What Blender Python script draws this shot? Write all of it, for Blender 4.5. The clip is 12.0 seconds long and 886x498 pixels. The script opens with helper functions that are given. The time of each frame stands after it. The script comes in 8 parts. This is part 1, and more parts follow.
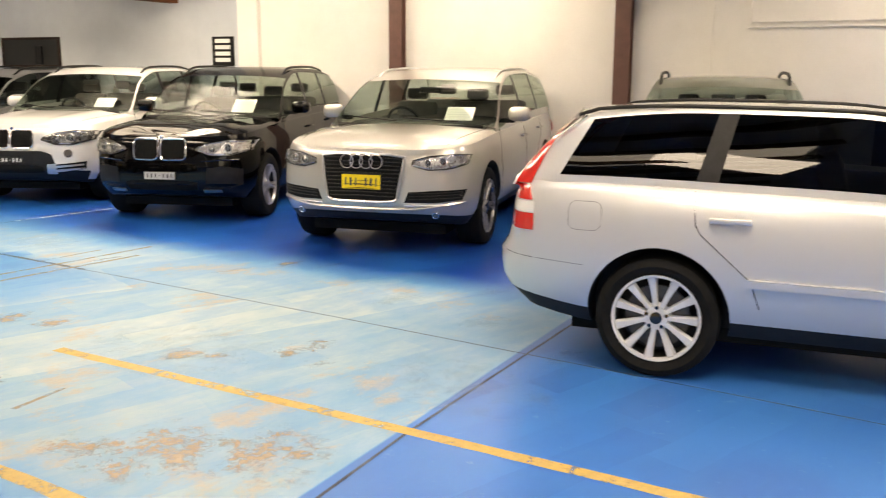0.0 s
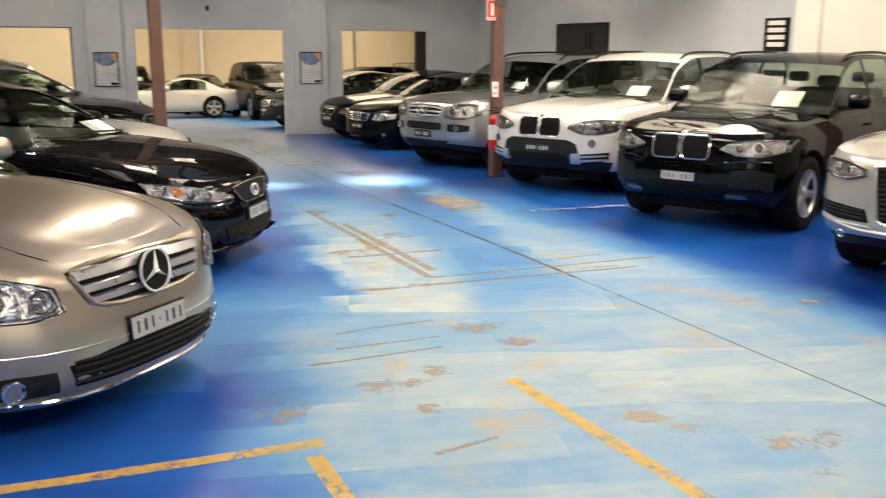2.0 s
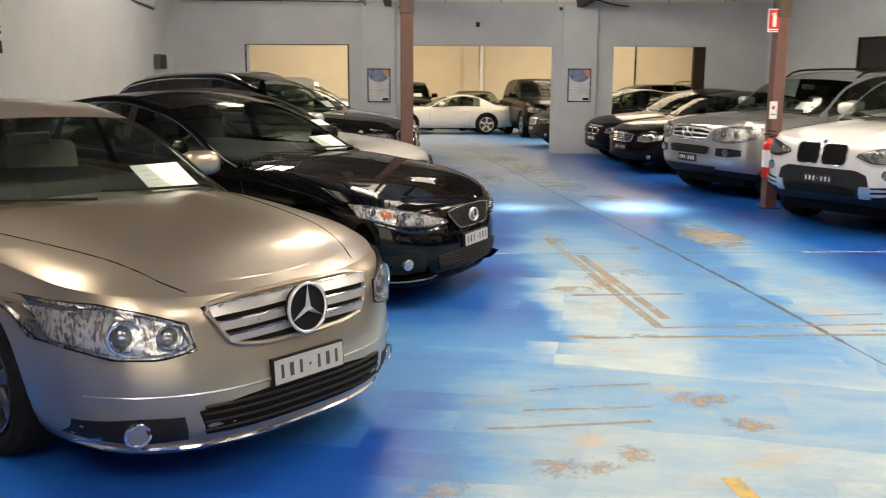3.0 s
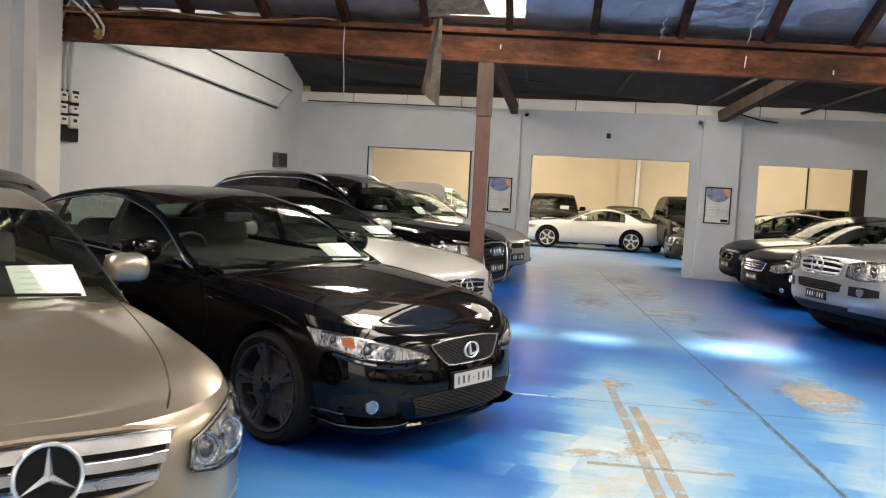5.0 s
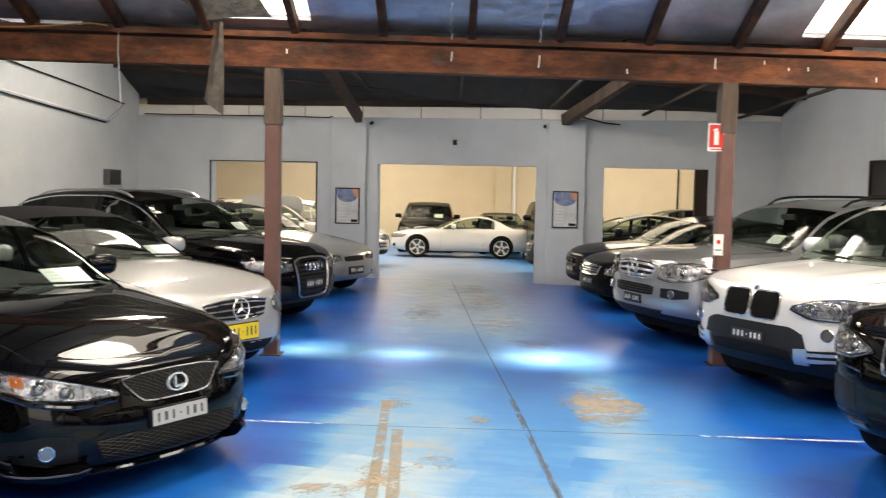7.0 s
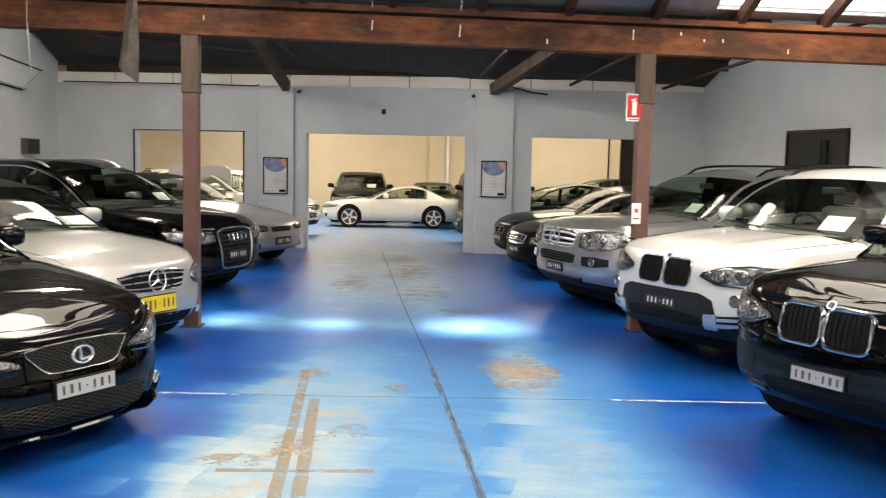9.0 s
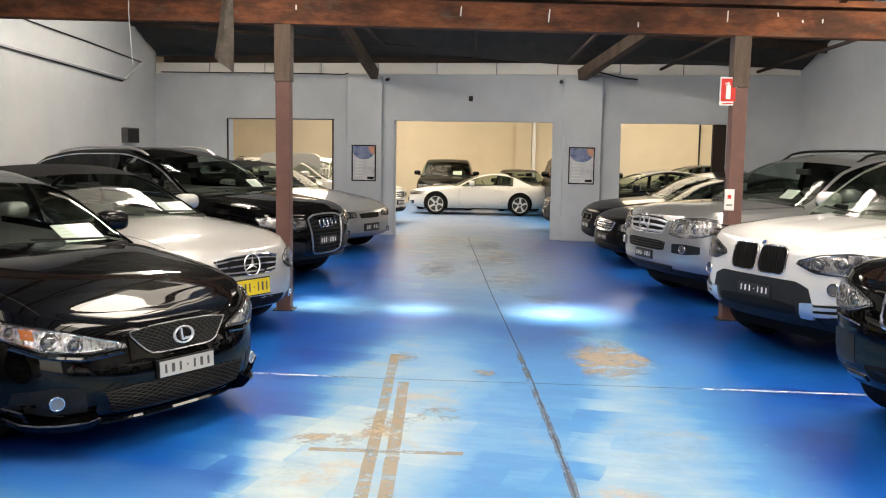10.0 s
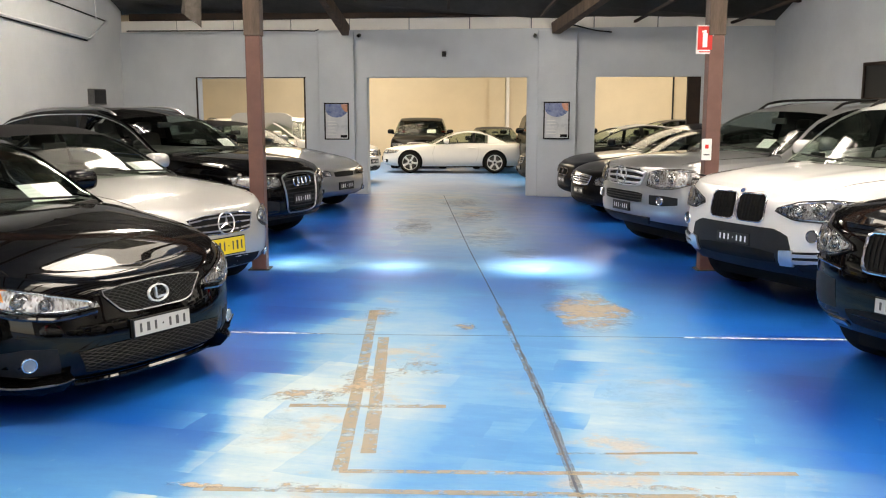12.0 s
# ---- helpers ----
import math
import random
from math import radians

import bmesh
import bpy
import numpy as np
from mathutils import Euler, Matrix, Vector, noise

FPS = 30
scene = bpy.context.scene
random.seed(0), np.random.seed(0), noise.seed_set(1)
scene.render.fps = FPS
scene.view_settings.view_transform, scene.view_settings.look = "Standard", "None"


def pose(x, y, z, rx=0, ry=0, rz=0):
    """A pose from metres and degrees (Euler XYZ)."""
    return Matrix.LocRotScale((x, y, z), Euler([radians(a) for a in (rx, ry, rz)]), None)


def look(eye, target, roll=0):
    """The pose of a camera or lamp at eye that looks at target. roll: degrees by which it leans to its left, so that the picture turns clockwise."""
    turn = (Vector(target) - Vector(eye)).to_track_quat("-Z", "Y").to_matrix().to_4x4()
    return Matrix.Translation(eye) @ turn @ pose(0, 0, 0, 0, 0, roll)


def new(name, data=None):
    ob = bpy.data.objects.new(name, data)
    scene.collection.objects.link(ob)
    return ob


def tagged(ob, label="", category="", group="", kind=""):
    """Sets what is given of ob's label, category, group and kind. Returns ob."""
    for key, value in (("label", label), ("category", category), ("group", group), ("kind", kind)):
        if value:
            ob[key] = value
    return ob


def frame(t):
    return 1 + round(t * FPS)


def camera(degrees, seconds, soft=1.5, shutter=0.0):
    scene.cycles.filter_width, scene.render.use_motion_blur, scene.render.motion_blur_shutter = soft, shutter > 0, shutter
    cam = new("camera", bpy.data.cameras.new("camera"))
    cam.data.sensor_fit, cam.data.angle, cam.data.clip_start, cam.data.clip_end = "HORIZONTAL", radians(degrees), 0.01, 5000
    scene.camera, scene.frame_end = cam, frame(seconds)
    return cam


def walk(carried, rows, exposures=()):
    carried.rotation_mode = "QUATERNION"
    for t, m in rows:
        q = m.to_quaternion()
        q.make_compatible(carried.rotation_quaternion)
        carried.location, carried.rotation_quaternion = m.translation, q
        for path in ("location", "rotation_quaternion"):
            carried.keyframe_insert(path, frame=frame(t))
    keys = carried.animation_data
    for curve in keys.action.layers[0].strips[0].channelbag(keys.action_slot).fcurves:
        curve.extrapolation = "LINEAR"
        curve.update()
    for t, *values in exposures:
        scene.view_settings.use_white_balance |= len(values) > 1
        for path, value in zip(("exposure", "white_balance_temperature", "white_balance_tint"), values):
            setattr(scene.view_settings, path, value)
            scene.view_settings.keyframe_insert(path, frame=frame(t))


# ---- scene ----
cam = camera(51.3, 12.0, soft=1.1, shutter=0.25)
PATH = [
    (0, (-1.635, -3.639, 1.766), (-0.156, -2.348, 1.386), 0.3),
    (0.5, (-1.326, -3.422, 1.744), (-0.03, -1.952, 1.347), 0.4),
    (1, (-1.153, -3.177, 1.771), (-0.05, -1.561, 1.353), 0.4),
    (1.5, (-0.974, -2.88, 1.792), (-0.112, -1.127, 1.366), 0.6),
    (2, (-0.659, -2.686, 1.796), (-0.138, -0.801, 1.378), 0.2),
    (2.5, (-0.39, -2.236, 1.736), (-0.212, -0.284, 1.338), -0.1),
    (3, (-0.107, -1.889, 1.761), (-0.178, 0.073, 1.378), 0.3),
    (3.5, (0.172, -1.442, 1.743), (-0.059, 0.513, 1.39), 1.0),
    (3.7, (0.273, -1.313, 1.73), (-0.002, 0.64, 1.401), 1.3),
    (5.3, (1.194, -0.292, 1.762), (0.718, 1.645, 1.622), 2.8),
    (5.5, (1.313, -0.171, 1.75), (0.831, 1.765, 1.618), 2.5),
    (6, (1.616, 0.04, 1.765), (1.144, 1.98, 1.654), 2.0),
    (6.5, (1.868, 0.218, 1.799), (1.469, 2.175, 1.69), 1.7),
    (7, (2.113, 0.245, 1.799), (1.843, 2.223, 1.667), 1.2),
    (7.2, (2.237, 0.242, 1.789), (2.03, 2.226, 1.65), 1.0),
    (8.8, (2.306, 0.284, 1.781), (2.214, 2.273, 1.595), 1.2),
    (9, (2.282, 0.238, 1.801), (2.147, 2.223, 1.607), 1.2),
    (9.5, (2.254, 0.303, 1.77), (2.005, 2.277, 1.565), 1.1),
    (10, (2.257, 0.209, 1.787), (1.94, 2.171, 1.563), 0.9),
    (10.5, (2.251, 0.204, 1.776), (1.924, 2.162, 1.532), 0.7),
    (11, (2.255, 0.238, 1.764), (1.95, 2.197, 1.496), 0.2),
    (11.5, (2.25, 0.24, 1.752), (1.974, 2.199, 1.456), -0.2),
    (12, (2.22, 0.291, 1.72), (1.959, 2.25, 1.412), 0.0),
]
walk(cam, [(t, look(e, g, r)) for t, e, g, r in PATH], exposures=[(0.0, 2.36, 9300, 14), (1.5, 2.18, 8550, 14), (3.5, 2.15, 8050, 13), (5.5, 2.34, 7550, 12), (9.0, 2.24, 7550, 12), (12.0, 2.34, 7650, 12)])

# ---------------------------------------------------------------- world, light
world = bpy.data.worlds.new("world")
scene.world = world
world.use_nodes = True
wn = world.node_tree
sky = wn.nodes.new("ShaderNodeTexSky")
sky.sky_type, sky.sun_disc = "NISHITA", False
sky.sun_elevation, sky.sun_rotation = radians(73), radians(10)
wn.nodes["Background"].inputs["Strength"].default_value = 0.05
wn.links.new(sky.outputs["Color"], wn.nodes["Background"].inputs["Color"])


def area_lamp(name, eye, target, sx, sy, watts, colour):
    data = bpy.data.lights.new(name, "AREA")
    data.shape, data.size, data.size_y = "RECTANGLE", sx, sy
    data.energy, data.color = watts, colour
    ob = new(name, data)
    ob.matrix_world = look(eye, target)
    return ob


# ---------------------------------------------------------------- materials
def nodes_of(name):
    m = bpy.data.materials.new(name)
    m.use_nodes = True
    nt = m.node_tree
    return m, nt, nt.nodes["Principled BSDF"]


def math_node(nt, op, a, b=None, clamp=False):
    n = nt.nodes.new("ShaderNodeMath")
    n.operation, n.use_clamp = op, clamp
    for i, v in enumerate((a, b)):
        if v is None:
            continue
        if isinstance(v, (int, float)):
            n.inputs[i].default_value = v
        else:
            nt.links.new(v, n.inputs[i])
    return n.outputs[0]


def noise_node(nt, scale, detail=4, rough=0.55, stretch=None, kind="Object"):
    co = nt.nodes.new("ShaderNodeTexCoord")
    n = nt.nodes.new("ShaderNodeTexNoise")
    n.inputs["Scale"].default_value, n.inputs["Detail"].default_value, n.inputs["Roughness"].default_value = scale, detail, rough
    out = co.outputs[kind]
    if stretch:
        mp = nt.nodes.new("ShaderNodeMapping")
        mp.inputs["Scale"].default_value = stretch
        mp.inputs["Location"].default_value = (0.0, 0.0, 0.37)
        nt.links.new(out, mp.inputs["Vector"])
        out = mp.outputs["Vector"]
    nt.links.new(out, n.inputs["Vector"])
    return n.outputs["Fac"]


def ramp(nt, fac, stops):
    r = nt.nodes.new("ShaderNodeValToRGB")
    while len(r.color_ramp.elements) < len(stops):
        r.color_ramp.elements.new(0.5)
    for e, (p, c) in zip(r.color_ramp.elements, stops):
        e.position = p
        e.color = (*c, 1) if len(c) == 3 else c
    nt.links.new(fac, r.inputs["Fac"])
    return r.outputs["Color"]


def mix(nt, fac, a, b):
    n = nt.nodes.new("ShaderNodeMix")
    n.data_type = "RGBA"
    for i, v in ((0, fac), (6, a), (7, b)):
        if isinstance(v, (int, float)):
            n.inputs[i].default_value = v
        elif isinstance(v, tuple):
            n.inputs[i].default_value = (*v, 1)
        else:
            nt.links.new(v, n.inputs[i])
    return n.outputs[2]


def bump(nt, bsdf, height, strength, distance=0.01):
    b = nt.nodes.new("ShaderNodeBump")
    b.inputs["Strength"].default_value, b.inputs["Distance"].default_value = strength, distance
    nt.links.new(height, b.inputs["Height"])
    nt.links.new(b.outputs["Normal"], bsdf.inputs["Normal"])


def surface(name, c1, c2, scale=6, rough=0.6, metal=0.0, bumps=0.15, fine=90, stretch=None, rough_var=0.15, coat=0.0, fine_amount=0.25, spec=0.5):
    """A painted, wooden or mineral surface: two colours by a coarse noise, a fine grain, an uneven gloss and relief."""
    m, nt, b = nodes_of(name)
    big = noise_node(nt, scale, 5, 0.6, stretch)
    small = noise_node(nt, fine, 3, 0.6, stretch)
    fac = math_node(nt, "ADD", math_node(nt, "MULTIPLY", big, 1 - fine_amount), math_node(nt, "MULTIPLY", small, fine_amount))
    nt.links.new(ramp(nt, fac, [(0.32, c1), (0.68, c2)]), b.inputs["Base Color"])
    nt.links.new(math_node(nt, "ADD", math_node(nt, "MULTIPLY", big, rough_var * 2), rough - rough_var, True), b.inputs["Roughness"])
    b.inputs["Metallic"].default_value = metal
    b.inputs["Specular IOR Level"].default_value = spec
    b.inputs["Coat Weight"].default_value = coat
    if bumps:
        bump(nt, b, small, bumps, 0.004)
    return m


def plain(name, c, rough=0.5, metal=0.0, coat=0.0, ior=1.5):
    m, nt, b = nodes_of(name)
    b.inputs["Base Color"].default_value = (*c, 1)
    b.inputs["Roughness"].default_value, b.inputs["Metallic"].default_value = rough, metal
    b.inputs["Coat Weight"].default_value, b.inputs["Coat Roughness"].default_value = coat, 0.03
    b.inputs["IOR"].default_value = ior
    return m


def car_paint(name, c, metal=0.0, rough=0.35, dust=0.04, sheen=0.5, coat=1.0):
    """Lacquered paint, with flakes where it is metallic and a trace of dust."""
    m, nt, b = nodes_of(name)
    flake = noise_node(nt, 900, 2, 0.6)
    film = noise_node(nt, 2.5, 5, 0.6)
    base = mix(nt, flake, tuple(x * 0.82 for x in c), tuple(min(1, x * 1.16) for x in c))
    base = mix(nt, math_node(nt, "MULTIPLY", film, dust), base, (0.42, 0.40, 0.37))
    nt.links.new(base, b.inputs["Base Color"])
    b.inputs["Metallic"].default_value, b.inputs["Roughness"].default_value = metal, rough
    b.inputs["Coat Weight"].default_value = coat
    b.inputs["Specular IOR Level"].default_value = sheen
    nt.links.new(math_node(nt, "MULTIPLY", film, 0.04), b.inputs["Coat Roughness"])
    return m


def glass_material(name, tint, gloss=1.0):
    """Thin tinted glass: what lies behind shows through darkened, the surroundings are mirrored at its surface."""
    m, nt, b = nodes_of(name)
    nt.nodes.remove(b)
    tr = nt.nodes.new("ShaderNodeBsdfTransparent")
    tr.inputs["Color"].default_value = (*tint, 1)
    gl = nt.nodes.new("ShaderNodeBsdfGlossy")
    gl.inputs["Roughness"].default_value = 0.015
    fr = nt.nodes.new("ShaderNodeFresnel")
    fr.inputs["IOR"].default_value = 1.55
    mx = nt.nodes.new("ShaderNodeMixShader")
    nt.links.new(math_node(nt, "MULTIPLY", fr.outputs["Fac"], gloss, True), mx.inputs[0])
    nt.links.new(tr.outputs[0], mx.inputs[1])
    nt.links.new(gl.outputs[0], mx.inputs[2])
    nt.links.new(mx.outputs[0], nt.nodes["Material Output"].inputs["Surface"])
    return m


def facet_material(name, c1, c2, scale):
    """The moulded bright-plated inside of a headlight: small facets, each tipped its own way."""
    m, nt, b = nodes_of(name)
    co = nt.nodes.new("ShaderNodeTexCoord")
    vo = nt.nodes.new("ShaderNodeTexVoronoi")
    vo.inputs["Scale"].default_value = scale
    mp = nt.nodes.new("ShaderNodeMapping")
    mp.inputs["Scale"].default_value = (1.0, 1.0, 0.45)
    nt.links.new(co.outputs["Object"], mp.inputs["Vector"])
    nt.links.new(mp.outputs["Vector"], vo.inputs["Vector"])
    sp = nt.nodes.new("ShaderNodeSeparateColor")
    nt.links.new(vo.outputs["Color"], sp.inputs[0])
    big = noise_node(nt, 13, 2, 0.5)
    fac = math_node(nt, "ADD", math_node(nt, "MULTIPLY", sp.outputs[0], 0.55), math_node(nt, "MULTIPLY", big, 0.45))
    nt.links.new(ramp(nt, fac, [(0.20, c1), (0.40, tuple((p + q) * 0.42 for p, q in zip(c1, c2))), (0.56, c2)]), b.inputs["Base Color"])
    b.inputs["Metallic"].default_value, b.inputs["Roughness"].default_value = 0.65, 0.16
    bump(nt, b, math_node(nt, "ADD", sp.outputs[1], math_node(nt, "MULTIPLY", big, 2.0)), 0.8, 0.012)
    return m


def glow(name, c, strength):
    m, nt, b = nodes_of(name)
    b.inputs["Base Color"].default_value = (*c, 1)
    b.inputs["Emission Color"].default_value = (*c, 1)
    b.inputs["Emission Strength"].default_value = strength
    return m


def band(nt, v, lo, hi, soft):
    """1 between lo and hi, fading over soft."""
    up = math_node(nt, "DIVIDE", math_node(nt, "SUBTRACT", v, lo - soft / 2), soft, True)
    dn = math_node(nt, "DIVIDE", math_node(nt, "SUBTRACT", hi + soft / 2, v), soft, True)
    return math_node(nt, "MULTIPLY", up, dn)


def roller_cells(nt, turn, wide, tall, wobble):
    """A random value for each overlapping stroke of the paint roller: long cells across the aisle with fairly crisp, uneven ends."""
    co = nt.nodes.new("ShaderNodeTexCoord")
    warp = nt.nodes.new("ShaderNodeTexNoise")
    warp.inputs["Scale"].default_value, warp.inputs["Detail"].default_value = 1.6, 6
    nt.links.new(co.outputs["Object"], warp.inputs["Vector"])
    add = nt.nodes.new("ShaderNodeVectorMath")
    add.operation = "MULTIPLY_ADD"
    nt.links.new(warp.outputs["Color"], add.inputs[0])
    add.inputs[1].default_value = (wobble, wobble, 0)
    nt.links.new(co.outputs["Object"], add.inputs[2])
    mp = nt.nodes.new("ShaderNodeMapping")
    mp.inputs["Rotation"].default_value = (0, 0, radians(turn))
    nt.links.new(add.outputs[0], mp.inputs["Vector"])
    br = nt.nodes.new("ShaderNodeTexBrick")
    br.offset, br.offset_frequency, br.squash, br.squash_frequency = 0.37, 3, 0.7, 2
    br.inputs["Color1"].default_value, br.inputs["Color2"].default_value = (0, 0, 0, 1), (1, 1, 1, 1)
    br.inputs["Scale"].default_value, br.inputs["Mortar Size"].default_value = 1.0, 0.0
    br.inputs["Brick Width"].default_value, br.inputs["Row Height"].default_value = wide, tall
    nt.links.new(mp.outputs["Vector"], br.inputs["Vector"])
    return br.outputs["Color"]


def floor_material():
    """Glossy blue floor paint, worn pale along the two wheel tracks of the aisle and through to the concrete in places,
    with the glare of the sun pools put into the colour.
    """
    m, nt, b = nodes_of("blue_floor_paint")
    co = nt.nodes.new("ShaderNodeTexCoord")
    sp = nt.nodes.new("ShaderNodeSeparateXYZ")
    nt.links.new(co.outputs["Object"], sp.inputs[0])
    n1 = noise_node(nt, 0.9, 2, 0.45, (1, 1, 1))
    n2 = noise_node(nt, 5.0, 5, 0.6, (1, 1, 1))
    streak = noise_node(nt, 2.4, 9, 0.72, (0.8, 2.6, 1))
    blotch = noise_node(nt, 3.1, 10, 0.68, (1, 1.2, 1))
    fine = noise_node(nt, 60, 4, 0.65)
    cells = roller_cells(nt, 7, 1.25, 0.27, 0.10)
    slabs = roller_cells(nt, 12, 2.3, 0.9, 0.16)
    wob = math_node(nt, "MULTIPLY", math_node(nt, "SUBTRACT", n1, 0.5), 0.3)
    wob = math_node(nt, "ADD", wob, math_node(nt, "MULTIPLY", math_node(nt, "SUBTRACT", n2, 0.5), 0.22))
    wob = math_node(nt, "ADD", wob, math_node(nt, "MULTIPLY", math_node(nt, "SUBTRACT", cells, 0.5), 0.24))
    x = math_node(nt, "ADD", sp.outputs["X"], wob)
    y = math_node(nt, "ADD", sp.outputs["Y"], math_node(nt, "MULTIPLY", wob, 1.5))
    lean = math_node(nt, "ADD", x, math_node(nt, "MULTIPLY", sp.outputs["Y"], 0.18))
    left = math_node(nt, "MULTIPLY", math_node(nt, "MULTIPLY", band(nt, x, 0.36, 60, 0.34), band(nt, x, -60, 1.55, 0.7)), band(nt, y, -60, 8.4, 3.2))
    right = math_node(nt, "MULTIPLY", math_node(nt, "MULTIPLY", band(nt, x, 2.2, 60, 0.45), band(nt, lean, -60, 4.23, 0.8)), math_node(nt, "MULTIPLY", band(nt, y, -60, 10.6, 3.4), 0.86))
    # brightens the colour under the three sun pools so they come out white
    sun_pale = math_node(nt, "MULTIPLY", band(nt, x, -1.0, 2.7, 0.5), band(nt, y, 9.5, 10.6, 0.8))
    # strip: worn centre, paled further at the far end for the second room's reflection
    strip = math_node(nt, "MULTIPLY", band(nt, lean, 2.1, 3.9, 0.8), math_node(nt, "ADD", band(nt, y, 11.6, 18.5, 3.5), 0.18, True))
    near = math_node(nt, "MULTIPLY", band(nt, x, -0.25, 3.35, 0.7), band(nt, y, -60, 3.7, 1.3))
    worn = math_node(nt, "MAXIMUM", math_node(nt, "MAXIMUM", left, right), math_node(nt, "MAXIMUM", math_node(nt, "MAXIMUM", math_node(nt, "MULTIPLY", strip, 0.9), math_node(nt, "MULTIPLY", sun_pale, 0.5)), near))
    middle = math_node(nt, "MULTIPLY", band(nt, x, 0.3, 3.3, 0.6), band(nt, y, -60, 8.6, 3.0))
    beside = math_node(nt, "MULTIPLY", band(nt, x, -1.9, 0.6, 0.5), band(nt, y, 2.7, 4.4, 1.0))
    beyond = band(nt, sp.outputs["Y"], 18.4, 60, 1.6)
    faded = math_node(nt, "MAXIMUM", math_node(nt, "MULTIPLY", middle, 0.48), math_node(nt, "MAXIMUM", math_node(nt, "MULTIPLY", beside, 0.45), math_node(nt, "MULTIPLY", beyond, 0.32)))
    worn = math_node(nt, "MAXIMUM", worn, faded)
    rub = math_node(nt, "ADD", math_node(nt, "MULTIPLY", streak, 0.85), math_node(nt, "MULTIPLY", cells, 0.22))
    rub = math_node(nt, "ADD", rub, math_node(nt, "MULTIPLY", slabs, 0.22))
    worn = math_node(nt, "MULTIPLY", worn, math_node(nt, "ADD", rub, 0.22), True)
    skew = math_node(nt, "SUBTRACT", sp.outputs["Y"], math_node(nt, "MULTIPLY", math_node(nt, "SUBTRACT", sp.outputs["X"], 1.5), 0.235))
    worn = math_node(nt, "MULTIPLY", worn, math_node(nt, "ADD", band(nt, skew, -0.62, 60, 0.02), 0.15, True))
    worn = math_node(nt, "MULTIPLY", worn, 0.95)
    chips = math_node(nt, "MULTIPLY", math_node(nt, "SUBTRACT", noise_node(nt, 8.5, 12, 0.72, (1, 1, 1)), 0.62), 9.0, True)
    deep = ramp(nt, math_node(nt, "ADD", math_node(nt, "MULTIPLY", n1, 0.86), math_node(nt, "MULTIPLY", cells, 0.14)), [(0.25, FLOOR_DEEP), (0.75, FLOOR_MID)])
    pale = ramp(nt, math_node(nt, "ADD", math_node(nt, "MULTIPLY", blotch, 0.75), math_node(nt, "MULTIPLY", slabs, 0.25)), [(0.3, FLOOR_PALE1), (0.72, FLOOR_PALE2)])
    thin = mix(nt, math_node(nt, "MULTIPLY", worn, 2.2, True), deep, FLOOR_THIN)
    col = mix(nt, math_node(nt, "MULTIPLY", math_node(nt, "SUBTRACT", worn, 0.38), 1.75, True), thin, pale)
    col = mix(nt, math_node(nt, "MULTIPLY", chips, 0.35), col, FLOOR_PALE1)
    # greys the colour of the far aisle from y 11.5 on
    film = math_node(nt, "MULTIPLY", band(nt, lean, 1.9, 4.6, 1.3), band(nt, sp.outputs["Y"], 11.5, 60, 4.0))
    film = math_node(nt, "MULTIPLY", film, math_node(nt, "ADD", math_node(nt, "MULTIPLY", streak, 0.9), 0.15), True)
    col = mix(nt, film, col, ramp(nt, blotch, [(0.35, (0.20, 0.23, 0.31)), (0.65, (0.34, 0.345, 0.37))]))
    tan = math_node(nt, "MULTIPLY", math_node(nt, "SUBTRACT", noise_node(nt, 1.7, 12, 0.70, (1, 1.3, 1)), 0.56), 13.0, True)
    tan = math_node(nt, "MULTIPLY", math_node(nt, "MULTIPLY", tan, math_node(nt, "MULTIPLY", math_node(nt, "SUBTRACT", worn, 0.35), 3.0, True)), 0.62)
    col = mix(nt, tan, col, ramp(nt, fine, [(0.3, (0.40, 0.30, 0.20)), (0.7, (0.56, 0.43, 0.29))]))
    nt.links.new(col, b.inputs["Base Color"])
    r = math_node(nt, "ADD", math_node(nt, "MULTIPLY", worn, 0.34), math_node(nt, "MULTIPLY", n1, 0.1))
    r = math_node(nt, "ADD", r, math_node(nt, "MULTIPLY", tan, 0.25))
    nt.links.new(math_node(nt, "ADD", r, 0.25), b.inputs["Roughness"])
    b.inputs["Specular IOR Level"].default_value = 0.22
    b.inputs["Coat Weight"].default_value = 0.05
    b.inputs["Coat Roughness"].default_value = 0.28
    bump(nt, b, math_node(nt, "ADD", math_node(nt, "MULTIPLY", fine, 0.3), math_node(nt, "MULTIPLY", worn, 0.5)), 0.10, 0.004)
    return m


